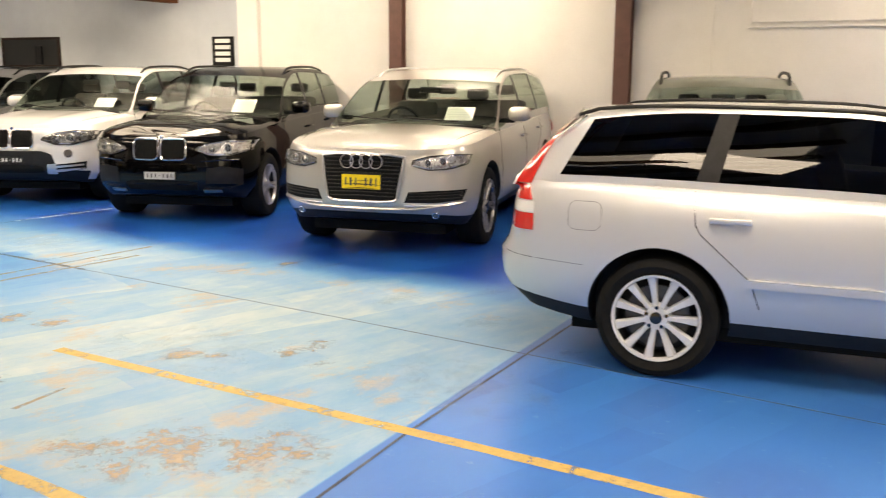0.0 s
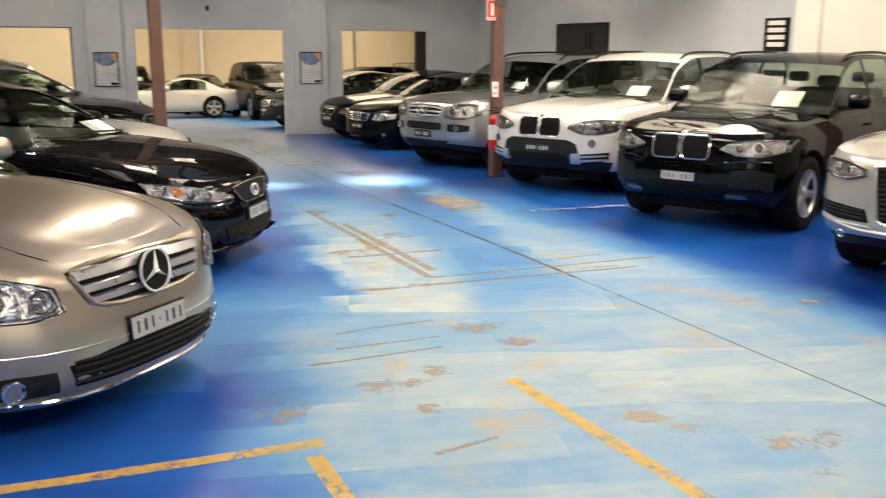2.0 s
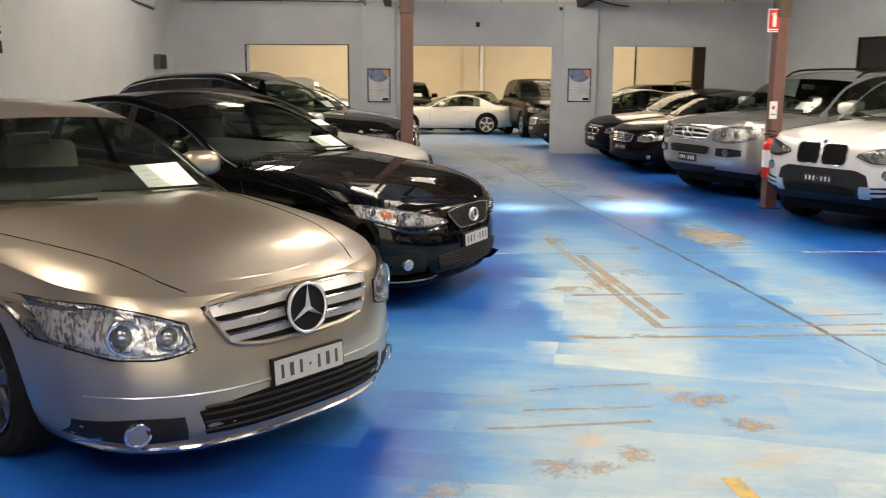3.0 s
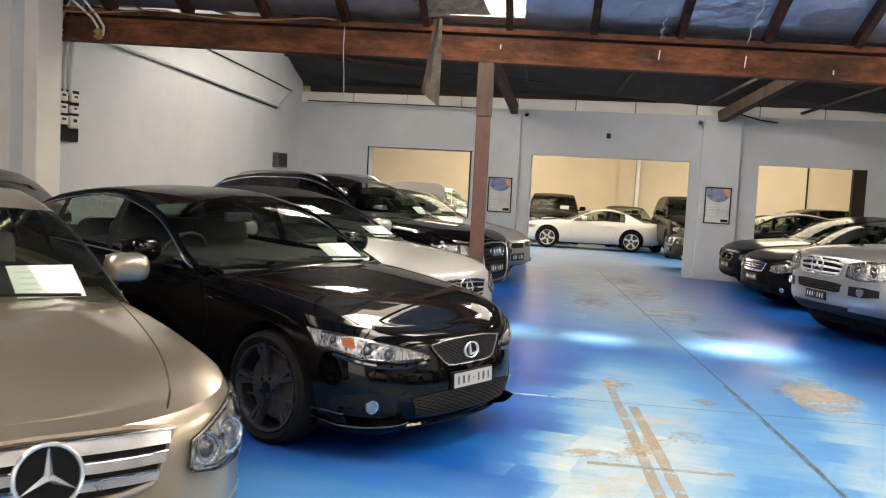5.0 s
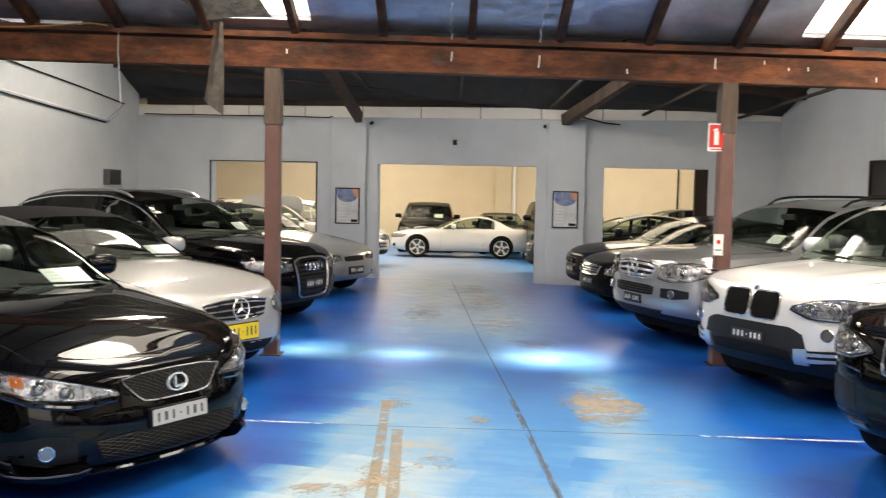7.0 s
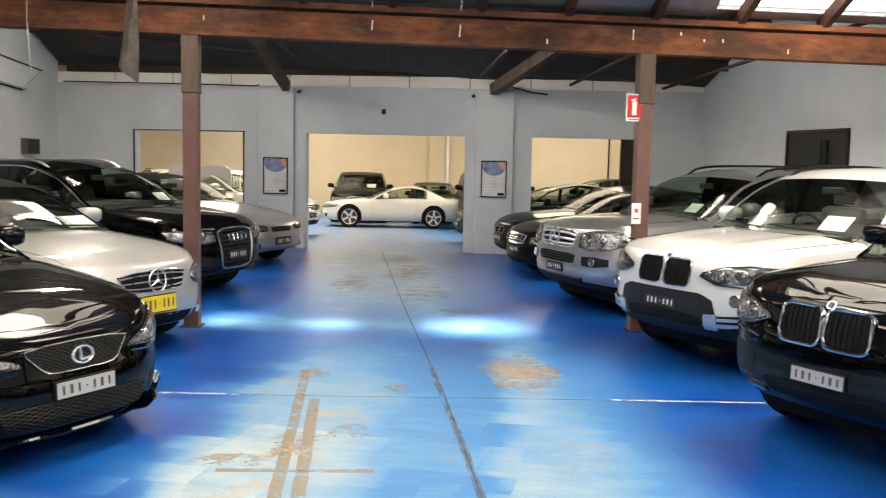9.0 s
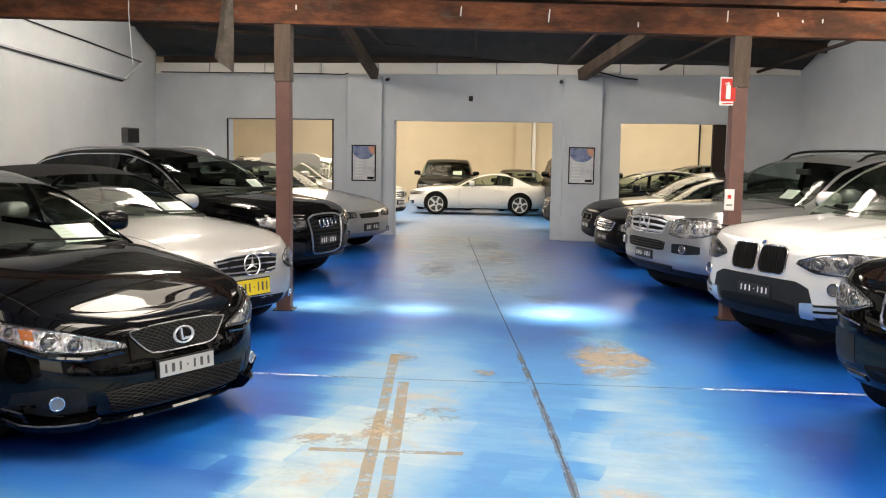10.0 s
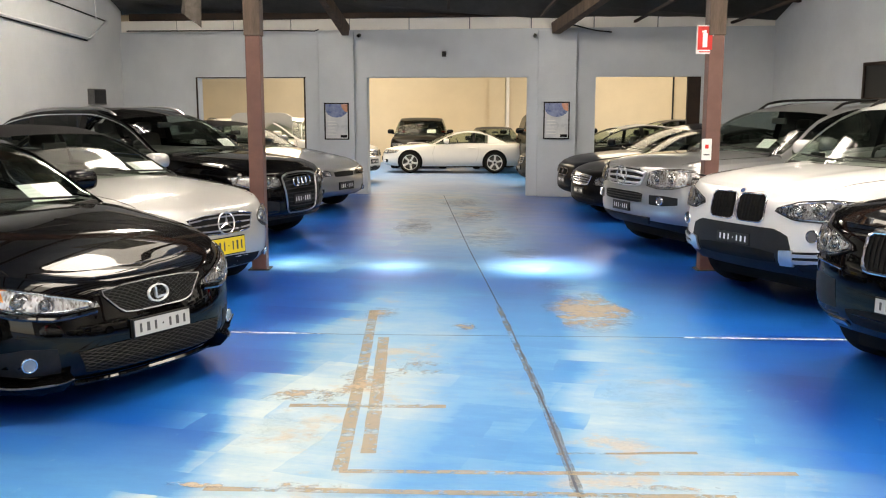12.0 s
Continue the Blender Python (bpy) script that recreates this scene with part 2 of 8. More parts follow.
def timber_material(name, light):
    """Rough old timber: dark brown, rubbed orange-red in places, with grey weathered streaks."""
    m, nt, b = nodes_of(name)
    big = noise_node(nt, 1.1, 6, 0.7, (1, 2.5, 2.5))
    mid = noise_node(nt, 7, 5, 0.7, (0.5, 3, 3))
    small = noise_node(nt, 55, 4, 0.7, (0.25, 2, 2))
    fac = math_node(nt, "ADD", math_node(nt, "MULTIPLY", big, 0.78), math_node(nt, "MULTIPLY", mid, 0.22))
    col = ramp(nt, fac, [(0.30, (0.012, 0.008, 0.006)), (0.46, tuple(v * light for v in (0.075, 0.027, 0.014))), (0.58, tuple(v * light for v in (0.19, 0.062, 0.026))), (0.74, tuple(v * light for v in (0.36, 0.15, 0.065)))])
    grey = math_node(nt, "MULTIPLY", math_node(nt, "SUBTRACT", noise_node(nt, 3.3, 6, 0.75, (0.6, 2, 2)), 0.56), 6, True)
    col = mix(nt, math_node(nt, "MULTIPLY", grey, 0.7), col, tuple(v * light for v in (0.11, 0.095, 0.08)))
    nt.links.new(col, b.inputs["Base Color"])
    b.inputs["Roughness"].default_value = 0.75
    b.inputs["Specular IOR Level"].default_value = 0.3
    bump(nt, b, math_node(nt, "ADD", small, math_node(nt, "MULTIPLY", mid, 2.0)), 0.4, 0.006)
    return m


def foil_material():
    """Creased silver foil lining, dusty in patches."""
    m, nt, b = nodes_of("foil_lining")
    co = nt.nodes.new("ShaderNodeTexCoord")
    warp = nt.nodes.new("ShaderNodeTexNoise")
    warp.inputs["Scale"].default_value = 3.0
    nt.links.new(co.outputs["Object"], warp.inputs["Vector"])
    add = nt.nodes.new("ShaderNodeVectorMath")
    add.operation = "MULTIPLY_ADD"
    nt.links.new(warp.outputs["Color"], add.inputs[0])
    add.inputs[1].default_value = (0.5, 0.5, 0.5)
    nt.links.new(co.outputs["Object"], add.inputs[2])
    vo = nt.nodes.new("ShaderNodeTexVoronoi")
    vo.inputs["Scale"].default_value = 1.9
    nt.links.new(add.outputs[0], vo.inputs["Vector"])
    dust = noise_node(nt, 1.6, 5, 0.65)
    nt.links.new(ramp(nt, dust, [(0.3, (0.40, 0.45, 0.55)), (0.7, (0.74, 0.80, 0.90))]), b.inputs["Base Color"])
    b.inputs["Metallic"].default_value = 0.85
    nt.links.new(math_node(nt, "ADD", math_node(nt, "MULTIPLY", dust, 0.3), 0.22), b.inputs["Roughness"])
    bump(nt, b, math_node(nt, "ADD", vo.outputs["Distance"], math_node(nt, "MULTIPLY", noise_node(nt, 9, 5, 0.6), 0.34)), 0.62, 0.05)
    return m


FLOOR_DEEP, FLOOR_MID = (0.0012, 0.030, 0.26), (0.004, 0.135, 0.51)
FLOOR_THIN = (0.075, 0.27, 0.53)
FLOOR_PALE1, FLOOR_PALE2 = (0.25, 0.40, 0.50), (0.46, 0.53, 0.53)
M_FLOOR = floor_material()
M_WALL_GREY = surface("grey_wall_paint", (0.46, 0.50, 0.55), (0.58, 0.62, 0.66), 0.9, 0.7, bumps=0.07, fine=60)
M_WALL_PALE = surface("pale_grey_wall_paint", (0.54, 0.57, 0.59), (0.66, 0.685, 0.70), 0.9, 0.7, bumps=0.07, fine=60)
M_WALL_WHITE = surface("white_wall_paint", (0.72, 0.70, 0.66), (0.84, 0.82, 0.78), 0.8, 0.7, bumps=0.05, fine=60)
M_WALL_CREAM = surface("cream_wall_paint", (0.56, 0.47, 0.335), (0.66, 0.56, 0.405), 0.7, 0.7, bumps=0.2, fine=30)
M_TIMBER = timber_material("old_red_timber", 1.0)
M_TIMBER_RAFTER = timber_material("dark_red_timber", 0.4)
M_TIMBER_GREY = surface("grey_timber", (0.05, 0.034, 0.025), (0.15, 0.105, 0.078), 6, 0.8, bumps=0.4, fine=45, stretch=(2, 2, 0.25))
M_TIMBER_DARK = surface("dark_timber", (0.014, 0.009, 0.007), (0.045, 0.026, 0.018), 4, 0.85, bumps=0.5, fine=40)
M_FOIL = foil_material()
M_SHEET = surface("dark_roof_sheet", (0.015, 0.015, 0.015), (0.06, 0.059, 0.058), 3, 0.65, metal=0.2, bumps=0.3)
M_STEEL_BROWN = surface("brown_steel_paint", (0.105, 0.05, 0.041), (0.165, 0.08, 0.064), 5, 0.5, bumps=0.2)
M_BLACK = surface("matt_black", (0.004, 0.004, 0.004), (0.010, 0.010, 0.010), 10, 0.7, bumps=0.1, spec=0.2)
M_JOINT = surface("joint_filler", (0.02, 0.025, 0.04), (0.12, 0.15, 0.2), 5, 0.9, bumps=0)


# ---------------------------------------------------------------- mesh helpers
def mesh_object(name, bm, material, parent=None, label="", smooth=False, sharp=35):
    me = bpy.data.meshes.new(name)
    bmesh.ops.recalc_face_normals(bm, faces=bm.faces)
    if smooth:
        lim = radians(sharp)
        for f in bm.faces:
            f.smooth = True
        for e in bm.edges:
            if len(e.link_faces) == 2 and e.calc_face_angle(0) > lim:
                e.smooth = False
    bm.to_mesh(me)
    bm.free()
    for m in (material if isinstance(material, (list, tuple)) else [material]):
        me.materials.append(m)
    ob = new(name, me)
    if parent is not None:
        ob.parent = parent
    if label:
        tagged(ob, label)
    return ob


def part(name, bm, material, parent, label="", smooth=False, sharp=35):
    return mesh_object(name, bm, material, parent, label, smooth, sharp)


def add_box(bm, x0, x1, y0, y1, z0, z1, m=None, bevel=0.0):
    got = bmesh.ops.create_cube(bm, size=1)
    vs = got["verts"]
    bmesh.ops.scale(bm, vec=(x1 - x0, y1 - y0, z1 - z0), verts=vs)
    bmesh.ops.translate(bm, vec=((x0 + x1) / 2, (y0 + y1) / 2, (z0 + z1) / 2), verts=vs)
    if bevel:
        es = list({e for v in vs for e in v.link_edges})
        out = bmesh.ops.bevel(bm, geom=es, offset=bevel, segments=2, affect="EDGES", profile=0.5)
        vs = list({v for f in out["faces"] for v in f.verts} | {v for v in vs if v.is_valid})
    if m is not None:
        bmesh.ops.transform(bm, matrix=m, verts=vs)
    return vs


def box(x0, x1, y0, y1, z0, z1, m=None, bevel=0.0):
    bm = bmesh.new()
    add_box(bm, x0, x1, y0, y1, z0, z1, m, bevel)
    return bm


def bar_between(bm, a, b, w, h, up=(0, 0, 1)):
    """A rectangular bar from a to b."""
    a, b = Vector(a), Vector(b)
    d = (b - a).normalized()
    s = d.cross(Vector(up)).normalized()
    u = s.cross(d)
    m = Matrix((s, d, u)).transposed().to_4x4()
    m.translation = (a + b) / 2
    return add_box(bm, -w / 2, w / 2, -(b - a).length / 2, (b - a).length / 2, -h / 2, h / 2, m)


def tube(bm, pts, r, n=8):
    """A round tube along pts."""
    rings = []
    pts = [Vector(p) for p in pts]
    for i, p in enumerate(pts):
        d = (pts[min(i + 1, len(pts) - 1)] - pts[max(i - 1, 0)]).normalized()
        s = d.cross(Vector((0, 0, 1)) if abs(d.z) < 0.95 else Vector((1, 0, 0))).normalized()
        u = s.cross(d)
        rings.append([bm.verts.new(p + r * (math.cos(a) * s + math.sin(a) * u)) for a in (2 * math.pi * k / n for k in range(n))])
    for a, b in zip(rings, rings[1:]):
        for k in range(n):
            bm.faces.new((a[k], a[(k + 1) % n], b[(k + 1) % n], b[k]))
    bm.faces.new(rings[0])
    bm.faces.new(rings[-1])
    return rings


def structure(name, bm, material, label):
    return tagged(mesh_object(name, bm, material), label, kind="structure")


def wall_along(name, p, q, z0, z1, thick, material, label):
    """A straight wall whose inner face runs from p to q, with its thickness to the right of that way."""
    p, q = Vector((*p, 0)), Vector((*q, 0))
    d = (q - p).normalized()
    m = Matrix((d, Vector((-d.y, d.x, 0)), Vector((0, 0, 1)))).transposed().to_4x4()
    m.translation = p
    return structure(name, box(0, (q - p).length, -thick, 0, z0, z1, m), material, label)


# ---------------------------------------------------------------- floor and walls
FALL_FROM, FALL = 18.1, 0.025     # past the dividing wall the floor falls gently away


def ground_z(y):
    return -FALL * max(0.0, y - FALL_FROM)


bm = bmesh.new()
rows = [[bm.verts.new((x, y, ground_z(y))) for x in (-14, 18)] for y in (-12, FALL_FROM, 36)]
for a, b in zip(rows, rows[1:]):
    bm.faces.new((a[0], a[1], b[1], b[0]))
structure("floor", bm, M_FLOOR, "glossy blue painted concrete floor, worn pale along the aisle")


def wall_x_left(y):
    return -6.60 + 0.08 * (18 - y)


def wall_x_right(y):
    return 5.93 + 0.245 * (18 - y)


# the back wall with its three openings
WY0, WY1 = 18.0, 18.22
LINTEL = 2.245
OPEN = ((-5.02, -2.87), (-1.62, 1.455), (2.735, 4.65))
bm = bmesh.new()
xs = [-6.85] + [v for o in OPEN for v in o] + [6.2]
for i in range(0, len(xs), 2):
    add_box(bm, xs[i], xs[i + 1], WY0, WY1, 0, LINTEL)
add_box(bm, -6.85, 6.2, WY0, WY1, LINTEL, 3.14)
structure("wall_back", bm, M_WALL_GREY, "grey painted brick wall with three wide openings")
for a, b in ((-2.55, -1.85), (1.66, 2.38)):
    structure("wall_pier", box(a, b, WY0 - 0.11, WY0, 0, 3.10, bevel=0.012), M_WALL_GREY, "grey painted pier on the dividing wall")
# blockwork course above the ledge, with open joints
course = structure("wall_block_course", box(-6.6, 6.05, WY0 + 0.075, WY1 - 0.01, 3.142, 3.355), M_JOINT, "grey painted course of large blocks under the roof")
x = -6.6
while x < 6.0:
    part("block", box(x + 0.008, min(x + 1.16, 6.05) - 0.008, WY0 + 0.05, WY1, 3.145, 3.36, None, 0.006), M_WALL_WHITE, course)
    x += 1.16

YS = -9.0
wall_along("wall_left", (wall_x_left(8.4), 8.4), (wall_x_left(18.1), 18.1), 0, 6.5, -0.22, M_WALL_PALE, "pale grey painted side wall")
structure("wall_left_return", box(-10.2, wall_x_left(8.4), 8.4, 8.62, 0, 6.5), M_WALL_WHITE, "white painted return wall")
structure("wall_left_near", box(-10.4, -10.2, YS, 8.62, 0, 6.5), M_WALL_WHITE, "white painted side wall of the parking bay")
structure("wall_pilaster", box(wall_x_left(8.4) - 0.05, wall_x_left(8.4) + 0.13, 8.36, 8.78, 0, 5.5, None, 0.01), M_WALL_WHITE, "white painted pilaster at the wall's end")
wall_along("wall_right_far", (wall_x_right(18.1), 18.1), (wall_x_right(9.3), 9.3), 0, 6.5, -0.22, M_WALL_GREY, "grey painted side wall")
wall_along("wall_right_near", (wall_x_right(9.3), 9.3), (wall_x_right(YS), YS), 0, 6.5, -0.22, M_WALL_WHITE, "white painted side wall")
# unseen front wall added behind the view, with an assumed doorway for light
bm = bmesh.new()
for a, b in ((-10.4, -2.6), (5.6, 13)):
    add_box(bm, a, b, YS - 0.25, YS, 0, 6.5)
add_box(bm, -2.6, 5.6, YS - 0.25, YS, 3.4, 6.5)
structure("wall_front", bm, M_WALL_WHITE, "white painted front wall with a wide open doorway")

# the second room
for b in ((-12, 12, 35.0, 35.2, -0.5, 5), (-12.2, -12, WY1, 35.2, -0.5, 5), (12, 12.2, WY1, 35.2, -0.5, 5), (-12, -6.85, WY0 + 0.02, WY1 - 0.02, 0, 5), (6.2, 12, WY0 + 0.02, WY1 - 0.02, 0, 5), (-6.85, 6.2, WY1 + 0.3, WY1 + 0.35, 3.145, 5)):
    structure("wall_room_beyond", box(*b), M_WALL_CREAM, "cream painted wall of the second room")
structure("ceiling_room_beyond", box(-12.2, 12.2, WY1, 35.2, 4.6, 4.75), M_WALL_CREAM, "plain ceiling of the second room")

# ---------------------------------------------------------------- roof
SKYLIGHT_FAR, SKYLIGHT_NEAR = 33, 11.0   # watts for each square metre of roof light
BA = radians(7.3)
BU = Vector((math.cos(BA), math.sin(BA), 0))      # along the valley beam
BV = Vector((-math.sin(BA), math.cos(BA), 0))     # across it, away from the entrance
B0 = Vector((-0.98, 9.62, 0))                     # the beam over the first column
PITCH = 0.42


def beam_z(u):
    return 3.005 - 0.014 * u


def roof_at(u, v):
    """Height of the roof lining: gables between valleys 9 m apart."""
    k = v % 9.0
    if v > 0:
        y = (B0 + BU * u + BV * v).y
        return beam_z(u) + 0.42 + PITCH * max(-0.05, min(v, 18.05 - y)) - 0.012 * u * max(0, min(1, v / 8))
    return beam_z(u) + 0.42 + PITCH * min(k, 9.0 - k)


def roof_point(u, v, dz=0.0):
    return B0 + BU * u + BV * v + Vector((0, 0, roof_at(u, v) + dz))


# First two come into view; the rest are added unseen to light the hall.
SKYLIGHTS = ((-0.50, 0.40, -2.4, -0.14), (5.4, 7.2, -3.2, -0.14), (1.9, 2.75, -3.6, -1.6), (0.7, 1.95, -8.3, -4.9), (-4.6, -3.3, -8.3, -4.9), (5.3, 6.4, -8.0, -5.0),
             (-2.9, -1.65, -13.2, -9.8), (0.7, 1.95, -13.2, -9.8), (4.4, 5.6, -13.2, -9.8),
             (-2.6, -1.9, 0.9, 5.2), (1.5, 2.2, 0.9, 5.2),
             (8.2, 9.0, -8.0, -5.4), (8.2, 9.0, -12.6, -10.2), (5.3, 5.7, 1.6, 3.3))
SUN_WAY = Vector((0.06, -0.30, -1.0)).normalized()


def sun_hole(x, y, w, d):
    """The gap in the roof sheet through which the sun reaches the floor at x, y."""
    p = Vector((x, y, 0))
    for _ in range(200):
        p = p - SUN_WAY * 0.03
        q = p - B0
        if p.z > roof_at(q.dot(BU), q.dot(BV)):
            break
    q = p - B0
    u, v = q.dot(BU), q.dot(BV)
    return (u - w / 2, u + w / 2, v - d / 2, v + d / 2)


SUN_HOLES = (sun_hole(0.50, 9.95, 0.55, 0.8), sun_hole(2.0, 10.15, 0.9, 1.2), sun_hole(-0.80, 10.1, 0.6, 0.6))


def roof_slope(name, v0, v1, material, label, holes):
    """One slope of a gable, split into strips so that the skylights stay open."""
    bm = bmesh.new()
    us = sorted({-10.5, 14.0, *(h[0] for h in holes), *(h[1] for h in holes)})
    vs = sorted({v0, v1, *(h[2] for h in holes), *(h[3] for h in holes)})
    if v0 >= 0:
        us = sorted({*us, *(-10 + 1.0 * k for k in range(24))})
        vs = sorted({*vs, *(v0 + (v1 - v0) * k / 10 for k in range(10))})
    for a, b in zip(us, us[1:]):
        for c, d in zip(vs, vs[1:]):
            mu, mv = (a + b) / 2, (c + d) / 2
            if any(h[0] < mu < h[1] and h[2] < mv < h[3] for h in holes):
                continue
            e = 1e-4
            lo = [bm.verts.new(roof_point(u, v)) for u, v in ((a, c + e), (b, c + e), (b, d - e), (a, d - e))]
            hi = [bm.verts.new(p.co + Vector((0, 0, 0.03))) for p in lo]
            bm.faces.new(lo)
            bm.faces.new(hi)
            for i in range(4):
                bm.faces.new((lo[i], lo[(i + 1) % 4], hi[(i + 1) % 4], hi[i]))
    bmesh.ops.remove_doubles(bm, verts=bm.verts, dist=3e-4)
    return structure(name, bm, material, label)


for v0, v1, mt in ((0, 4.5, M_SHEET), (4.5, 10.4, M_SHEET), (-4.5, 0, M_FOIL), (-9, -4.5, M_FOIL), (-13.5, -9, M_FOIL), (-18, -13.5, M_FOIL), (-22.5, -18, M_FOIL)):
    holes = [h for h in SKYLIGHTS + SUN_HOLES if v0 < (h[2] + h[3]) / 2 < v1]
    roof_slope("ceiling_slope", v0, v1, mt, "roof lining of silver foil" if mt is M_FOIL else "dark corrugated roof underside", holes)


def valley_beam(v):
    ob = new("roof_beam")
    for k, (z0, z1, w, d, name) in enumerate(((0.0, 0.27, 0.2, 0.0, "main_timber"), (0.30, 0.36, 0.3, 0.0, "plate"))):
        bm = bmesh.new()
        a, b = -7.0, 13.0
        bar_between(bm, B0 + BU * a + BV * v + Vector((0, 0, beam_z(a) + (z0 + z1) / 2)), B0 + BU * b + BV * v + Vector((0, 0, beam_z(b) + (z0 + z1) / 2)), w, z1 - z0)
        part(name, bm, M_TIMBER, ob)
    return tagged(ob, "rough red-brown timber beam carrying the roof valley", "beam", kind="structure")


valley_beam(0)
valley_beam(-9)
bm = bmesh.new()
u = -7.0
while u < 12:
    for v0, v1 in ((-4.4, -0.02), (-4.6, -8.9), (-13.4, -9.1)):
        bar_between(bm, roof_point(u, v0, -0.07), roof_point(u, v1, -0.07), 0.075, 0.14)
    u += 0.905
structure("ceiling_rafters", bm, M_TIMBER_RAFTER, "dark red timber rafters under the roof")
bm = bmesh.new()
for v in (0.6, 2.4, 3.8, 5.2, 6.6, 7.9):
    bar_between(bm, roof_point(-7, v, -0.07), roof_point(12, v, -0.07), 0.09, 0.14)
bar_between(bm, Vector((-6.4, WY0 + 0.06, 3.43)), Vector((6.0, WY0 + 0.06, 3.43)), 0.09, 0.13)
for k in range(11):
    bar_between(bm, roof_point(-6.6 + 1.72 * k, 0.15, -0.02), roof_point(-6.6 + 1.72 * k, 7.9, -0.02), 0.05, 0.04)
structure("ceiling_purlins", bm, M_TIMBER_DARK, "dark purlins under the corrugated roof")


def column(x, y, label):
    ob = new("column")
    u = (Vector((x, y, 0)) - B0).dot(BU)
    top = beam_z(u)
    part("steel_post", box(-0.076, 0.076, -0.078, 0.078, 0, 2.42, bevel=0.008), M_STEEL_BROWN, ob)
    part("timber_top", box(-0.085, 0.085, -0.09, 0.09, 2.42, top - 0.002, bevel=0.006), M_TIMBER_GREY, ob, "dark weathered timber head")
    part("base_plate", box(-0.11, 0.11, -0.11, 0.11, 0.001, 0.012), M_SHEET, ob)
    ob.matrix_world = pose(x, y, 0, 0, 0, 7.3)
    return tagged(ob, label, "column")


column(-0.98, 9.62, "brown painted steel column with a timber head under the beam")
column(3.70, 10.2, "brown painted steel column with a fire sign")
# daylight, and the fill lamps added to it
sun = bpy.data.lights.new("sun", "SUN")
sun.energy, sun.angle, sun.color = 3.3, radians(9.0), (1.0, 0.93, 0.83)
sun_ob = new("sun", sun)
sun_ob.matrix_world = look((0, 0, 30), Vector((0, 0, 30)) + SUN_WAY)
M_SKYLIGHT = glow("fibreglass_skylight", (1.0, 0.97, 0.9), 0.9)
# faint glow for the panels added over the second room
M_FILL_PANEL = glow("fill_panel_glow", (1.0, 0.86, 0.6), 0.15)
for h in SKYLIGHTS:
    bm = bmesh.new()
    lo = [bm.verts.new(roof_point(u, v, 0.05)) for u, v in ((h[0], h[2]), (h[1], h[2]), (h[1], h[3]), (h[0], h[3]))]
    hi = [bm.verts.new(p.co + Vector((0, 0, 0.01))) for p in lo]
    bm.faces.new(lo)
    bm.faces.new(hi)
    for i in range(4):
        bm.faces.new((lo[i], lo[(i + 1) % 4], hi[(i + 1) % 4], hi[i]))
    structure("skylight", bm, M_SKYLIGHT, "translucent fibreglass roof light, bright with daylight")
    u, v = (h[0] + h[1]) / 2, (h[2] + h[3]) / 2
    p = roof_point(u, v, 0.015)
    area_lamp("roof_fill_lamp", p, p + Vector((0, 0, -1)), h[1] - h[0], h[3] - h[2], (h[1] - h[0]) * (h[3] - h[2]) * (SKYLIGHT_FAR if v > 0 else SKYLIGHT_NEAR), (1.0, 0.97, 0.93))
# frontal fill lamp added in the assumed doorway
area_lamp("front_fill_lamp", (1.5, YS - 0.1, 1.75), (1.5, 0, 1.2), 8.0, 3.2, 24, (1.0, 0.96, 0.90))
# two unseen ceiling panels with fill lamps, added to brighten the second room
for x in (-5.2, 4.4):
    structure("skylight", box(x - 2.4, x + 2.4, 20, 33, 4.585, 4.597), M_FILL_PANEL, "translucent fibreglass roof light of the second room")
    area_lamp("roof_fill_lamp", (x, 26.5, 4.5), (x, 26.5, 0), 4.8, 13.0, 225, (1.0, 0.91, 0.77))


from mathutils.bvhtree import BVHTree


# ---------------------------------------------------------------- cars: materials
M_RUBBER = surface("tyre_rubber", (0.006, 0.006, 0.006), (0.015, 0.015, 0.015), 8, 0.8, bumps=0.3, spec=0.12)
M_PLASTIC = surface("black_trim_plastic", (0.006, 0.006, 0.0065), (0.016, 0.016, 0.017), 12, 0.5, bumps=0.15, spec=0.25)
M_CLAD = surface("grey_bumper_plastic", (0.008, 0.0085, 0.0095), (0.018, 0.019, 0.021), 10, 0.55, bumps=0.2, spec=0.3)
M_GLOSS_BLACK = plain("gloss_black", (0.006, 0.006, 0.007), 0.06, coat=1.0)
M_CHROME = plain("chrome", (0.78, 0.78, 0.79), 0.09, 1.0)
M_SATIN = plain("satin_metal", (0.55, 0.55, 0.56), 0.3, 1.0)
M_ALLOY = surface("silver_alloy", (0.50, 0.50, 0.51), (0.62, 0.62, 0.63), 10, 0.32, metal=0.8, bumps=0.05)
M_ALLOY_BRIGHT = surface("bright_alloy", (0.66, 0.66, 0.66), (0.78, 0.78, 0.78), 10, 0.35, metal=0.25, bumps=0.05)
M_ALLOY_MID = surface("shadow_alloy", (0.20, 0.20, 0.21), (0.34, 0.34, 0.35), 10, 0.3, metal=0.8, bumps=0.05)
M_BARREL = surface("shaded_rim_barrel", (0.018, 0.018, 0.018), (0.05, 0.05, 0.05), 12, 0.6, metal=0.4, bumps=0.1)
M_GAP = plain("shut_line_shadow", (0.10, 0.10, 0.10), 0.8)
M_ALLOY_DARK = surface("dark_alloy", (0.09, 0.09, 0.10), (0.15, 0.15, 0.16), 10, 0.3, metal=0.8, bumps=0.05)
M_BRAKE = surface("brake_iron", (0.06, 0.055, 0.05), (0.16, 0.15, 0.14), 14, 0.5, metal=0.7)
